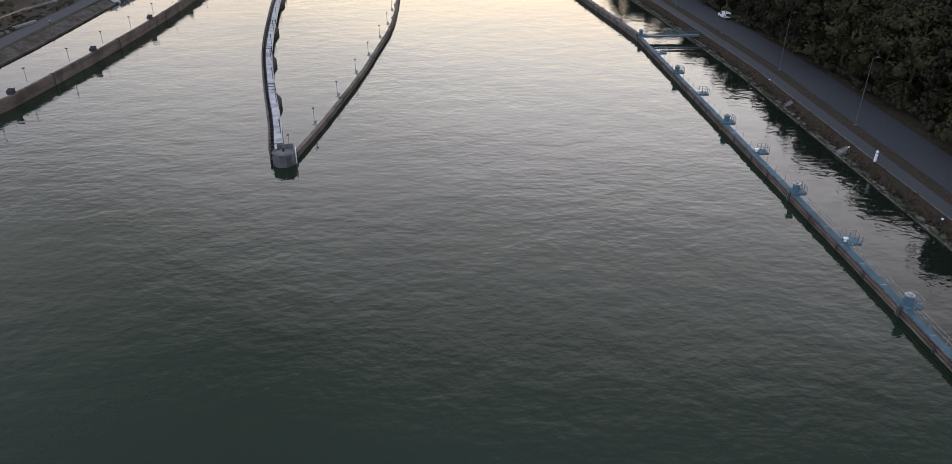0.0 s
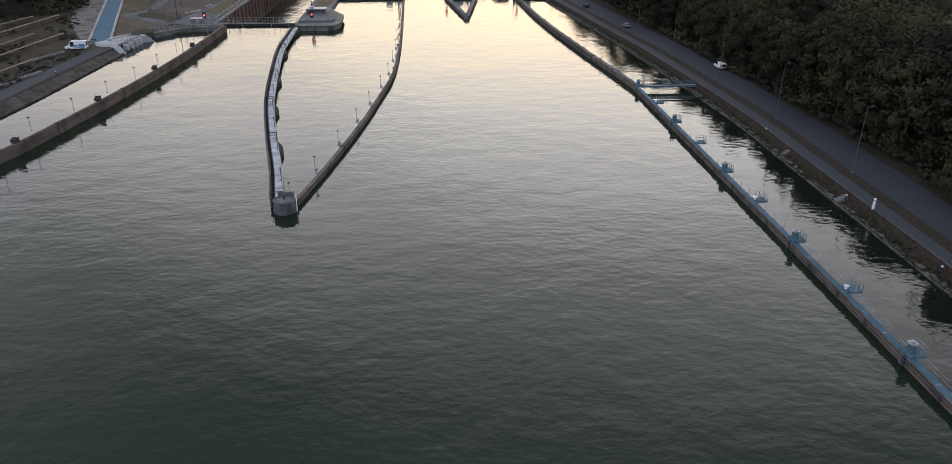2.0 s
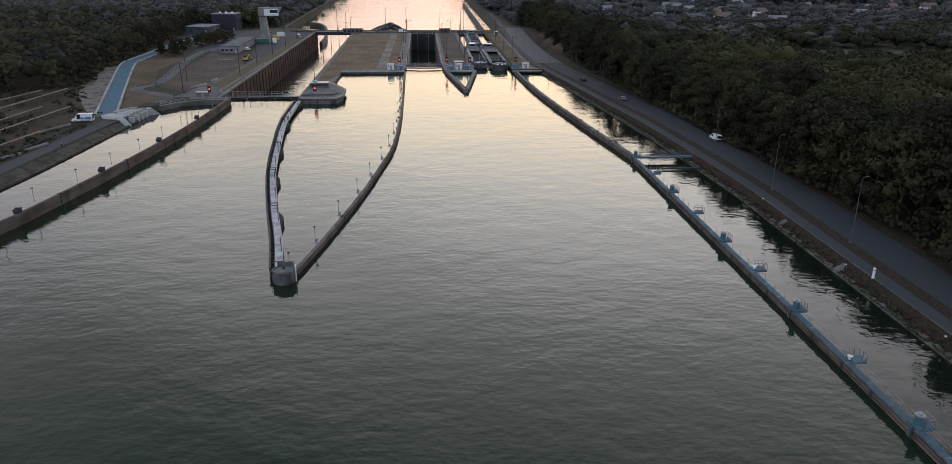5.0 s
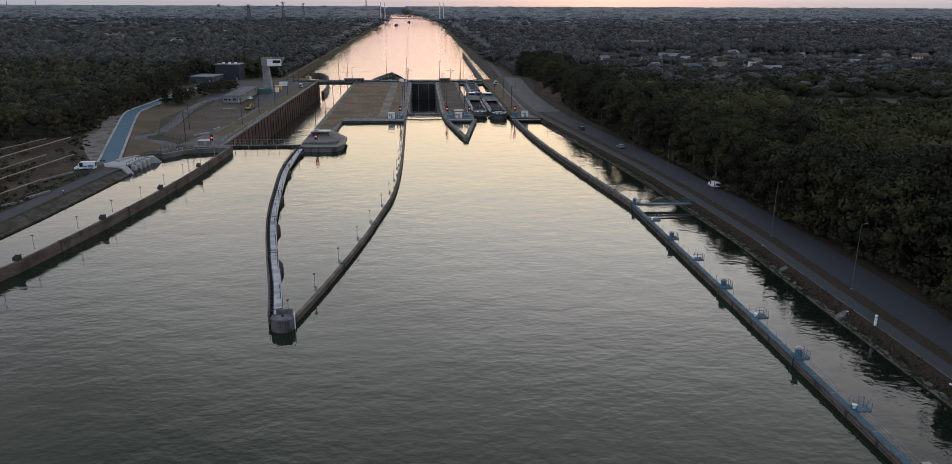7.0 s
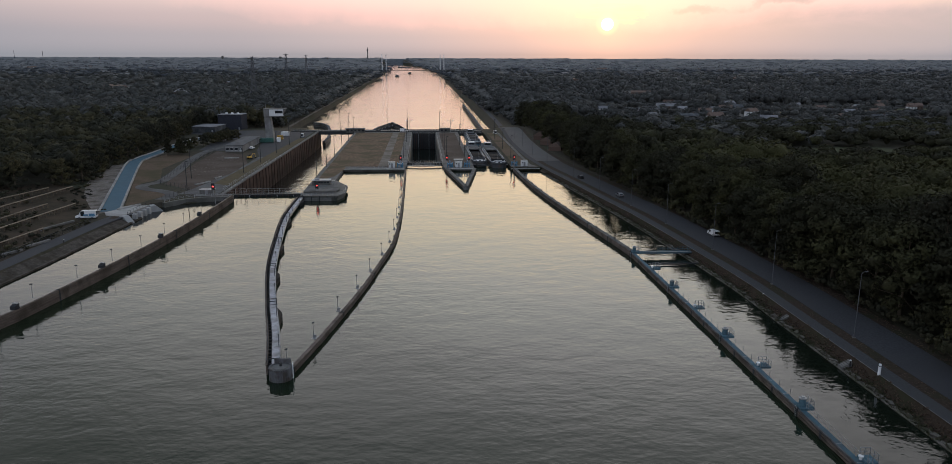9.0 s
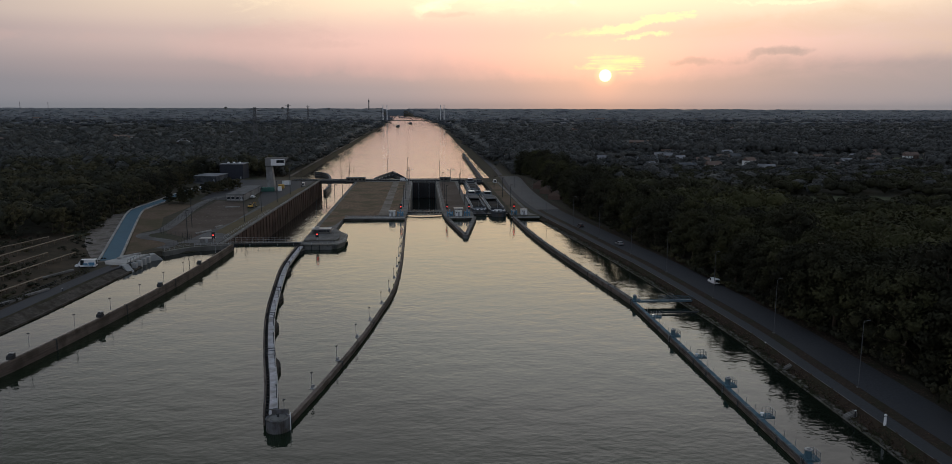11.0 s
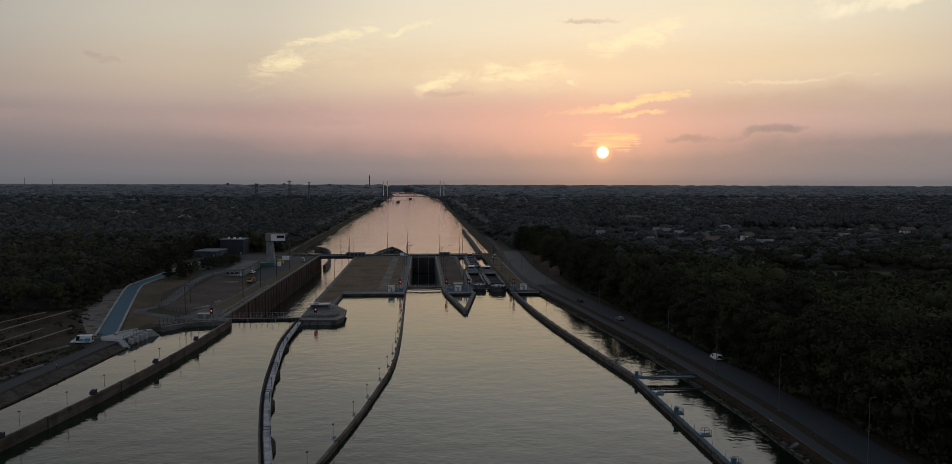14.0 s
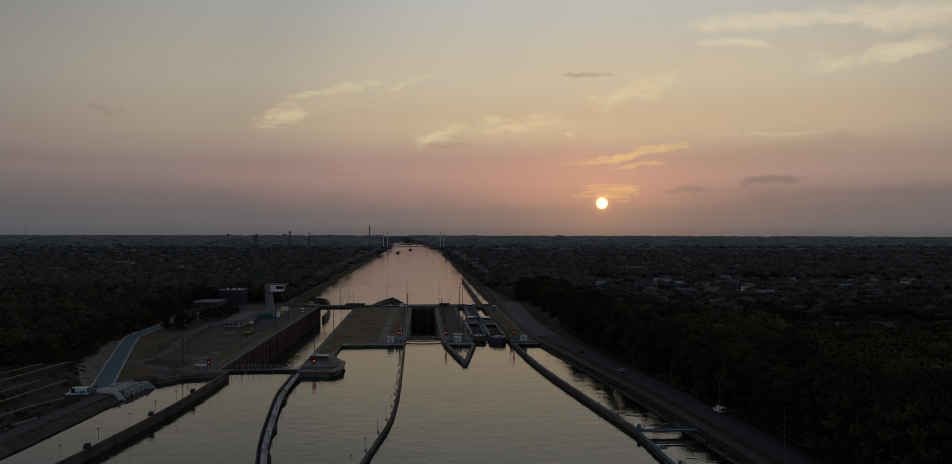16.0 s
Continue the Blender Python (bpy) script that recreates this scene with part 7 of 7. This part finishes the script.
for x, y, h, w in ((-1188, 4770, 24, 13), (-846, 4770, 22, 15), (-2390, 4760, 52, 3), (-2230, 4765, 50, 3), (-1880, 4700, 20, 6), (-560, 4750, 18, 12), (-1010, 4700, 16, 30)):
    t = thing("far_tower", x, y, land(y), label="far grey tower block on the hazy horizon" if w > 5 else "far thin mast on the horizon", category="tower", group="horizon towers")
    if w > 5:
        part("body", boxes((-w / 2, w / 2, -w / 2, w / 2, 0, h)), CONCRETE, t)
        part("top", boxes((-w / 4, w / 4, -w / 4, w / 4, h, h + 2)), CONCRETE, t)
    else:
        part("shaft", cyl(bmesh.new(), 0, 0, 0, h, w / 2, w / 3, 8), CLADDING, t)
        part("top", cyl(bmesh.new(), 0, 0, h, h + 2, w / 3, w / 4, 8), CLADDING, t)


# ---- trees ----
def leaf_cloud(gen, centres, radii, count, size):
    """Loose leaf quads over the upper and outer shells of rounded lobes."""
    k = gen.integers(0, len(centres), count)
    d = gen.normal(size=(count, 3))
    d /= np.linalg.norm(d, axis=1)[:, None]
    d[:, 2] = np.where(d[:, 2] < -0.45, -d[:, 2], d[:, 2])
    p = centres[k] + d * radii[k] * gen.uniform(0.68, 1.12, count)[:, None]
    n = d + gen.normal(scale=0.30, size=(count, 3))
    n /= np.linalg.norm(n, axis=1)[:, None]
    u = np.cross(n, gen.normal(size=(count, 3)))
    u /= np.linalg.norm(u, axis=1)[:, None]
    v = np.cross(n, u)
    s = size * gen.uniform(0.6, 1.35, count)[:, None]
    u, v = u * s, v * s * gen.uniform(0.55, 0.95, count)[:, None]
    droop = n * s * 0.25
    return np.stack([p - u - droop, p - v * 0.9, p + u - droop, p + v * 0.9], 1)


def make_tree(seed, h, r, leaves, size, mat, label, conifer=False, bushy=0.28):
    gen = np.random.default_rng(seed)
    t = thing("tree", 0, 0, 0, label=label, category="tree")
    tr = bmesh.new()
    lean = gen.normal(scale=0.35, size=2)
    pts = [(0, 0, -0.3), (lean[0] * 0.3, lean[1] * 0.3, h * 0.3), (lean[0], lean[1], h * 0.62), (lean[0] * 1.3, lean[1] * 1.3, h * 0.88)]
    tube(tr, pts, 0.028 * h * 0.7, 8, 0.05)
    part("trunk", tr, BARK, t)
    lobes, rad = [], []
    n = 12 if conifer or h < 12 else 24
    for k in range(n):
        q = (k + 0.5) / n
        if conifer:
            z = h * (0.2 + 0.78 * q)
            rr = r * (1 - q) * 0.55
            a = k * 2.4
            lobes.append((math.cos(a) * rr, math.sin(a) * rr, z))
            rad.append((r * (1.05 - q) * 0.62, r * (1.05 - q) * 0.62, h * 0.08))
        else:
            # a dome: lobes in a golden spiral over its shell, a skirt of lower ones
            z = h * (bushy + (0.92 - bushy) * q ** 0.85)
            spread_ = 0.80 * r * math.sqrt(max(0.02, 1 - max(0.0, (q - 0.32) / 0.68) ** 2)) * gen.uniform(0.72, 1.05)
            a = k * 2.4 + gen.uniform(-0.4, 0.4)
            lobes.append((lean[0] * q + math.cos(a) * spread_, lean[1] * q + math.sin(a) * spread_, z))
            s = gen.uniform(0.27, 0.42) * r
            rad.append((s, s, s * gen.uniform(0.6, 0.9)))
    if not conifer:
        lobes.append((lean[0], lean[1], h * 0.55))
        rad.append((r * 0.62, r * 0.62, h * 0.30))
    lobes, rad = np.array(lobes), np.array(rad)
    for k in range(0, n, max(3, n // 5)):
        lb_ = bmesh.new()
        z0 = max(h * 0.22, lobes[k][2] - h * 0.16)
        tube(lb_, [(lean[0] * 0.5, lean[1] * 0.5, z0), tuple(lobes[k] * [0.6, 0.6, 1] - [0, 0, h * 0.03]), tuple(lobes[k])], 0.1, 5, 0.03)
        part("limb", lb_, BARK, t)
    foliage("crown", leaf_cloud(gen, lobes, rad, leaves, size), lobes, rad, 1, gen, mat, t, 0.50)
    return t


def plant(kinds, spots, seed, group):
    gen = random.Random(seed)
    used = set()
    for x, y, z in spots:
        k = gen.randrange(len(kinds))
        s = gen.uniform(0.84, 1.12) * (float(np.interp(y, (60, 165, 205, 300), (1.22, 1.20, 1.02, 1.0))) if x > 0 else 1.0)
        m = pose(x, y, z, 0, 0, gen.uniform(0, 360))
        if k not in used:
            used.add(k)
            kinds[k].matrix_basis = m
            kinds[k]["group"] = group
        else:
            o = copy_thing(kinds[k], m @ Matrix.Diagonal((s, s, s * gen.uniform(0.9, 1.1), 1)))
            o["group"] = group
    for k, ob in enumerate(kinds):
        if k not in used:
            for o in (*ob.children, ob):
                bpy.data.objects.remove(o)


def forest_front_right(y):
    return lamp_line(y) + float(np.interp(y, (60, 130, 165, 210, 300, 420, 540, 640), (13.0, 13.6, 12.6, 10.2, 14.0, 20.0, 20.0, 14.0)))


FIELDS = [(420, 1300, 120, 40), (900, 1500, 220, 60), (300, 1750, 110, 60), (1100, 2100, 300, 90), (520, 2350, 180, 80),
          (-420, 1250, 110, 40), (-700, 1600, 180, 60), (-1100, 2100, 260, 80), (-500, 2400, 150, 80), (700, 760, 70, 22), (260, 580, 34, 16)]


def in_clearing(x, y):
    if 190 < x < 285 and 366 < y < 426:
        return True
    if 500 < x < 760 and 770 < y < 850 or 380 < x < 475 and 822 < y < 880 or 250 < x < 345 and 632 < y < 688:
        return True
    for fx, fy, rx, ry in FIELDS:
        if abs(x - fx) < rx and abs(y - fy) < ry:
            return True
    return False


VILLAGE = lambda x, y: 0.22 * y < x < 0.70 * y and 640 < y < 880
LEFT_Y = (290, 306, 312, 327, 362, 399, 432, 484, 540, 575, 600, 640, 700, 2570, 5000)
LEFT_X = (-250, -166, -147, -141, -150, -150, -152, -158, -158, -128, -110, -113, -115, -130, -160)


def forest_front_left(y):
    return float(np.interp(y, LEFT_Y, LEFT_X))


gen = random.Random(11)
right_spots = []
y = 52.0
while y < 625:
    x = forest_front_right(y) + gen.uniform(-0.8, 1.5)
    row = 0
    x += 3.4
    while row < (3 if y < 300 else 2):
        right_spots.append((x + gen.uniform(-1.2, 1.2), y + gen.uniform(-2.2, 2.2) + (row % 2) * 4.4, land(y)))
        x += gen.uniform(7.8, 9.8)
        row += 1
    y += 9.6
broad = [make_tree(20 + k, 15.6 + 0.8 * k, 6.2 + 0.5 * k, 3600, 0.35, LEAF, "tall dark green broadleaf tree at the road edge", False, 0.10) for k in range(5)]
plant(broad, right_spots, 3, "trees beside the canal road")
left_spots = []
y = 300.0
while y < 620:
    x = forest_front_left(y)
    for row in range(2):
        left_spots.append((x - row * 6.5 + gen.uniform(-2, 2), y + gen.uniform(-2, 2), land(y)))
    y += 7.6
young = [make_tree(40 + k, 9.5 + 1.1 * k, 3.5 + 0.3 * k, 1100, 0.28, LEAF_AUTUMN, "young yellowish green broadleaf tree at the forest edge", False, 0.12) for k in range(4)]
plant(young, left_spots, 4, "trees at the forest edge")
islet = [make_tree(60 + k, 8 + k, 3.2, 1200, 0.33, LEAF, "bushy dark pine beside the channel", True, 0.1) for k in range(2)]
plant(islet, [(-133.5, 408, 1.6), (-130.0, 414, 1.6), (-126.5, 409, 1.6), (-131, 421, 1.6), (-136, 418, 1.6), (-127.0, 424, 1.6)], 5, "pines beside the channel")
hedge = [make_tree(70 + k, 6.5 + k, 3.2, 900, 0.33, LEAF_AUTUMN, "leafy shrub tree beside the lock yard", False, 0.1) for k in range(2)]
plant(hedge, [(-133 + 2.4 * k + (k % 3), 436 + 6.5 * k, 1.6) for k in range(8)] + [(-125 + 1.6 * k, 462 + 6 * k, 1.6) for k in range(5)], 6, "shrub trees beside the yard")


def wood(name, spots, per, size, mat, label, seed, level=2, lob=4):
    """Joined leafy crowns: an array of x, y, ground, height, radius."""
    g = np.random.default_rng(seed)
    s = np.array(spots)
    n = len(s)
    c = np.repeat(s, lob, axis=0)
    top = np.tile(np.arange(lob) == 0, n)
    off = g.normal(scale=0.40, size=(n * lob, 2)) * c[:, 4:5] * np.where(top, 0.3, 1.0)[:, None]
    cz = c[:, 2] + c[:, 3] * np.where(top, g.uniform(0.70, 0.80, n * lob), g.uniform(0.42, 0.72, n * lob))
    centres = np.column_stack([c[:, 0] + off[:, 0], c[:, 1] + off[:, 1], cz])
    r = c[:, 4] * np.where(top, g.uniform(0.55, 0.75, n * lob) * (1.12 if lob < 3 else 1.0), g.uniform(0.42, 0.62, n * lob))
    radii = np.column_stack([r, r * g.uniform(0.8, 1.2, n * lob), np.minimum(r * 0.95, c[:, 3] * (0.36 if lob < 3 else 0.32))])
    k = np.repeat(np.arange(n * lob), max(1, per // lob))
    cnt = len(k)
    d = g.normal(size=(cnt, 3))
    d /= np.linalg.norm(d, axis=1)[:, None]
    d[:, 2] = np.where(d[:, 2] < -0.1, -d[:, 2], d[:, 2])
    p = centres[k] + d * radii[k] * g.uniform(0.9 if level == 2 else 0.82, 1.12 if level == 2 else 1.04, cnt)[:, None]
    nn = d + g.normal(scale=0.30 if level == 2 else 0.16, size=(cnt, 3))
    nn /= np.linalg.norm(nn, axis=1)[:, None]
    u = np.cross(nn, g.normal(size=(cnt, 3)))
    u /= np.linalg.norm(u, axis=1)[:, None]
    v = np.cross(nn, u)
    q = size * g.uniform(0.6, 1.3, cnt)[:, None]
    u, v = u * q, v * q * 0.75
    drop = nn * q * 0.25
    return tagged(foliage(name, np.stack([p - u - drop, p - v, p + u - drop, p + v], 1), centres, radii, level, g, mat, None, 0.76 if level == 2 else 0.88), label, "woodland", kind="stuff")


def scatter(y0, y1, step, side_):
    """Jittered spots on one side of the canal, the step growing with distance."""
    g = random.Random(int(y0) * 7 + (1 if side_ > 0 else 2))
    out = []
    y = y0
    while y < y1:
        s = step if y < 900 else step * y / 900
        if side_ > 0:
            x, far = forest_front_right(y) if y < 640 else right_edge(y) + (24 if y < 800 else 13), 0.74 * y + 60
        else:
            x, far = -forest_front_left(y) if y < 640 else 8.5 - left_edge(y), 0.62 * y + 40
        x += (27 if y < 300 else 19) if (side_ > 0 and y < 620) else (12 if y < 560 else 4) if (side_ < 0 and y < 620) else 2
        while x < far:
            px, py = side_ * (x + g.uniform(-0.6, 0.6) * s), y + g.uniform(-0.6, 0.6) * s
            keep = not in_clearing(px, py) and not (VILLAGE(px, py) and g.random() < 0.58)
            if side_ > 0 and 404 < y < 498 and px < 85:
                keep = False
            if keep:
                hh = (g.uniform(11, 16) if y < 700 else g.uniform(10, 16)) if not VILLAGE(px, py) else g.uniform(5, 10)
                if side_ > 0 and 270 < y < 480 and px > 150:
                    hh *= 0.58
                if side_ > 0 and 480 <= y < 650 and px > 0.19 * py:
                    hh *= 0.5
                if y > 590 and (left_edge(py) - px < 24 if side_ < 0 else px - right_edge(py) < 30):
                    hh *= 0.55
                if side_ < 0 and y < 560:
                    hh *= 0.75
                out.append((px, py, land(py), hh * (1 + 0.22 * noise.noise((px * 0.02, py * 0.02, 1.0))), s * g.uniform(0.55, 1.05)))
            x += s
        y += s * 0.92
    return out


wood("woodland", scatter(70, 330, 9.2, 1), 250, 0.72, LEAF, "dense dark green wood beside the canal road", 1, 2, 2)
pick = random.Random(77)
right_woods, left_woods = scatter(330, 480, 8.6, 1) + scatter(480, 900, 9.0, 1), scatter(470, 620, 8.0, -1) + scatter(620, 900, 9.0, -1)
# Haze by colour: trees further off more often take the greyed leaves.
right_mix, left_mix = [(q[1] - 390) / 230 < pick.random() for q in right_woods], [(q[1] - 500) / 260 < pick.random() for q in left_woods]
wood("woodland", [q for q, m in zip(right_woods, right_mix) if m], 110, 0.9, LEAF, "dense dark green wood beside the canal road", 31, 1, 2)
wood("woodland", [q for q, m in zip(right_woods, right_mix) if not m], 48, 1.2, LEAF_HAZE_RIGHT, "dark woods with gaps round the village", 2, 1, 2)
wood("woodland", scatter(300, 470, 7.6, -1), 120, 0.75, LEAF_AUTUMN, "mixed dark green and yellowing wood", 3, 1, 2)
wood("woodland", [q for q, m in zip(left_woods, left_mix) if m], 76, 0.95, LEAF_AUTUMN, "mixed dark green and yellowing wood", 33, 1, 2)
wood("woodland", [q for q, m in zip(left_woods, left_mix) if not m], 48, 1.2, LEAF_HAZE_LEFT, "dense dark wood beyond the lock", 4, 1, 2)


def canopy(side_, label):
    """A closed far canopy: a jittered sheet of rounded tops, finer towards the camera."""
    g = random.Random(91 + side_)
    verts, rows = [], []
    y = 862.0
    while y < 5450:
        s = max(5.0, y / 165)
        shut = y > 5300
        x0 = (right_edge(y) + (16 if y < 4000 else 1.0) if side_ > 0 else -(left_edge(y) - 8)) if not shut else (-200 if side_ > 0 else 198)
        x1 = 0.74 * y + 80
        n = int((x1 - x0) / s)
        row = []
        for k in range(n + 1):
            x = x0 + (x1 - x0) * k / n + g.uniform(-0.4, 0.4) * s * (0 if k == 0 else 1)
            yy = y + g.uniform(-0.4, 0.4) * s
            px = side_ * x
            wave = noise.noise((px * 0.006, yy * 0.006, 3.0)) * 3.0 + noise.noise((px * 0.03, yy * 0.03, 8.0)) * 2.0
            z = land(yy) + (1.0 if k == 0 and not shut and y < 4000 else -9.8 - land(yy) if k == 0 and not shut else max(2.0, (8.8 if y < 2500 else 10.0) * ease((y - 840) / 130) + wave + (g.uniform(-1.6, 1.6) if y < 2500 else g.uniform(-3.5, 3.5))))
            if y < 866:
                z = land(yy) - 1.0
            if in_clearing(px, yy):
                z = land(yy) - 1.5
            row.append(len(verts))
            verts.append((px, yy, z))
        rows.append(row)
        y += s * (0.9 if y < 5000 else 1.3)
    faces = []
    for a_, b_ in zip(rows, rows[1:]):
        na, nb = len(a_) - 1, len(b_) - 1
        for k in range(na):
            j0, j1 = round(k * nb / na), round((k + 1) * nb / na)
            f = [a_[k], a_[k + 1], b_[j1]] if j0 == j1 else [a_[k], a_[k + 1], b_[j1], b_[j0]]
            faces.append(f if side_ > 0 else f[::-1])
    me = bpy.data.meshes.new("far_woods")
    me.from_pydata(verts, [], faces)
    # Nearer part of the sheet: leaf colour greyed for haze.
    me.materials.append(LEAF_HAZE_RIGHT if side_ > 0 else LEAF_HAZE_LEFT)
    me.materials.append(LEAF_HAZE_FAR)
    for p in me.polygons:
        # Bluer leaves beyond about 2500 m paint the haze in.
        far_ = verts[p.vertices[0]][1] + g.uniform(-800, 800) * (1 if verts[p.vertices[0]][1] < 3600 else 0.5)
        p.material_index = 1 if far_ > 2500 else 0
    tagged(new("far_woods", me), label, "woodland", kind="stuff")


ridge = bmesh.new()
gr = random.Random(61)
rows_r = [[ridge.verts.new((-255 + 13 * i + gr.uniform(-4, 4), 4895 + 15 * j, -10.2 + 37 * ease(j / 6) + (gr.uniform(-2.5, 2.5) if j else 0))) for i in range(17)] for j in range(8)]
for ra, rb in zip(rows_r, rows_r[1:]):
    for i in range(16):
        ridge.faces.new((ra[i], ra[i + 1], rb[i + 1], rb[i]))
# The pale leaf colour of this ridge is painted haze.
tagged(part("far_woods", ridge, LEAF_HAZE_EDGE), "woods beyond the last bend of the canal, haze painted pale", "woodland", kind="stuff")
canopy(1, "flat far woods reaching the horizon")
canopy(-1, "flat far woods reaching the horizon")
for s_ in (1, -1):
    pick = random.Random(17 + s_)
    # Leaf colour with the haze in it, by side of the canal.
    leafage = LEAF_HAZE_RIGHT if s_ > 0 else LEAF_HAZE_LEFT
    wood("far_trees", [(x, y, z, h * pick.uniform(0.7, 1.15), r * pick.uniform(0.5, 0.95)) for x, y, z, h, r in scatter(870, 1800, 11.5, s_)], 12, 2.0, leafage, "crowns of the far woods, greyed by painted haze", 20 + s_, 1, 1)
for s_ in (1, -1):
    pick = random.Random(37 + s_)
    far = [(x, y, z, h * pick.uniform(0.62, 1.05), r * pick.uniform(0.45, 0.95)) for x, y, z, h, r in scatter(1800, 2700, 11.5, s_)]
    wood("far_trees", [q for q in far if (q[1] - 1700) / 900 < pick.random()], 10, 2.6, LEAF_HAZE_RIGHT if s_ > 0 else LEAF_HAZE_LEFT, "crowns of the far woods, greyed by painted haze", 50 + s_, 1, 1)
    # Bluer leaves carry the haze, more often further out.
    wood("far_trees", [q for q in far if (q[1] - 1700) / 900 > pick.random()], 10, 2.6, LEAF_HAZE_FAR, "distant tree tops, haze painted into their leaves", 60 + s_, 1, 1)
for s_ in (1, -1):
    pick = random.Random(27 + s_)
    # Palest leaves: painted haze, also lifting the shaded sides of the crowns.
    wood("far_trees", [(x, y, z, h * pick.uniform(0.55, 0.95), r * pick.uniform(0.5, 0.95)) for x, y, z, h, r in scatter(2700, 4700, 13, s_)], 6, 4.5, LEAF_HAZE_EDGE, "distant tree tops, haze painted into their leaves", 40 + s_, 1, 1)
# low undergrowth along the road edge
g = random.Random(8)
wood("undergrowth", [(forest_front_right(yy) - 1.2 + g.uniform(-0.8, 1.5), yy, land(yy), g.uniform(1.2, 2.6), g.uniform(0.9, 1.7)) for yy in [50 + 1.5 * k for k in range(240)]], 24, 0.35, LEAF_AUTUMN, "weedy undergrowth below the roadside trees", 7, 1, 3)
wood("undergrowth", [(forest_front_left(yy) + g.uniform(0, 5), yy, land(yy), g.uniform(1.2, 3.0), g.uniform(1.0, 2.0)) for yy in [300 + 2.2 * k for k in range(110)]], 24, 0.35, LEAF_AUTUMN, "bushes in front of the forest edge", 8, 1, 3)
weeds = []
for k in range(900):
    yy = g.uniform(150, 312)
    xx = g.uniform(-200, -109) if yy < 240 else g.uniform(-190, -125)
    if yy > 255 and xx > -134 - (yy - 255) * 0.35:
        continue
    q = g.random() ** 2
    weeds.append((xx, yy, land(yy) - 0.25, 0.4 + 1.5 * q, 0.5 + 1.5 * q))
for k in range(80):
    f_ = g.random()
    yy = 258 + 118 * f_
    xx = float(np.interp(yy, (254, 268, 292, 318, 350, 372), (-108.5, -116, -128, -138, -146, -150))) + g.gauss(-2.0, 3.0)
    q = g.random() ** 1.6
    weeds.append((xx, yy, land(yy) - 0.25, 0.4 + 1.1 * q, 0.6 + 1.2 * q))
for k in range(170):
    yy = g.uniform(150, 262)
    xx = float(np.interp(yy, (150, 180, 215, 240, 262), (-115, -111.5, -108.2, -105.5, -109))) + g.gauss(-0.6, 0.9)
    weeds.append((xx, yy, land(yy) - 0.25, g.uniform(0.3, 1.1), g.uniform(0.4, 0.9)))
wood("weeds", weeds, 18, 0.3, LEAF_AUTUMN, "rough weeds and low bushes in the storage yard", 9, 1, 2)
for fx, fy, rx, ry in FIELDS:
    z = land(fy)
    g2 = random.Random(int(fx * 3 + fy))
    pts = [(fx + math.cos(a) * rx * g2.uniform(0.8, 1.0), fy + math.sin(a) * ry * g2.uniform(0.8, 1.0)) for a in [2 * math.pi * k / 10 for k in range(10)]]
    bm = bmesh.new()
    bm.faces.new([bm.verts.new((x, y, land(y) + 0.25)) for x, y in pts])
    tagged(part("meadow", bm, MEADOW), "pale green meadow between the woods", "meadow", kind="structure")
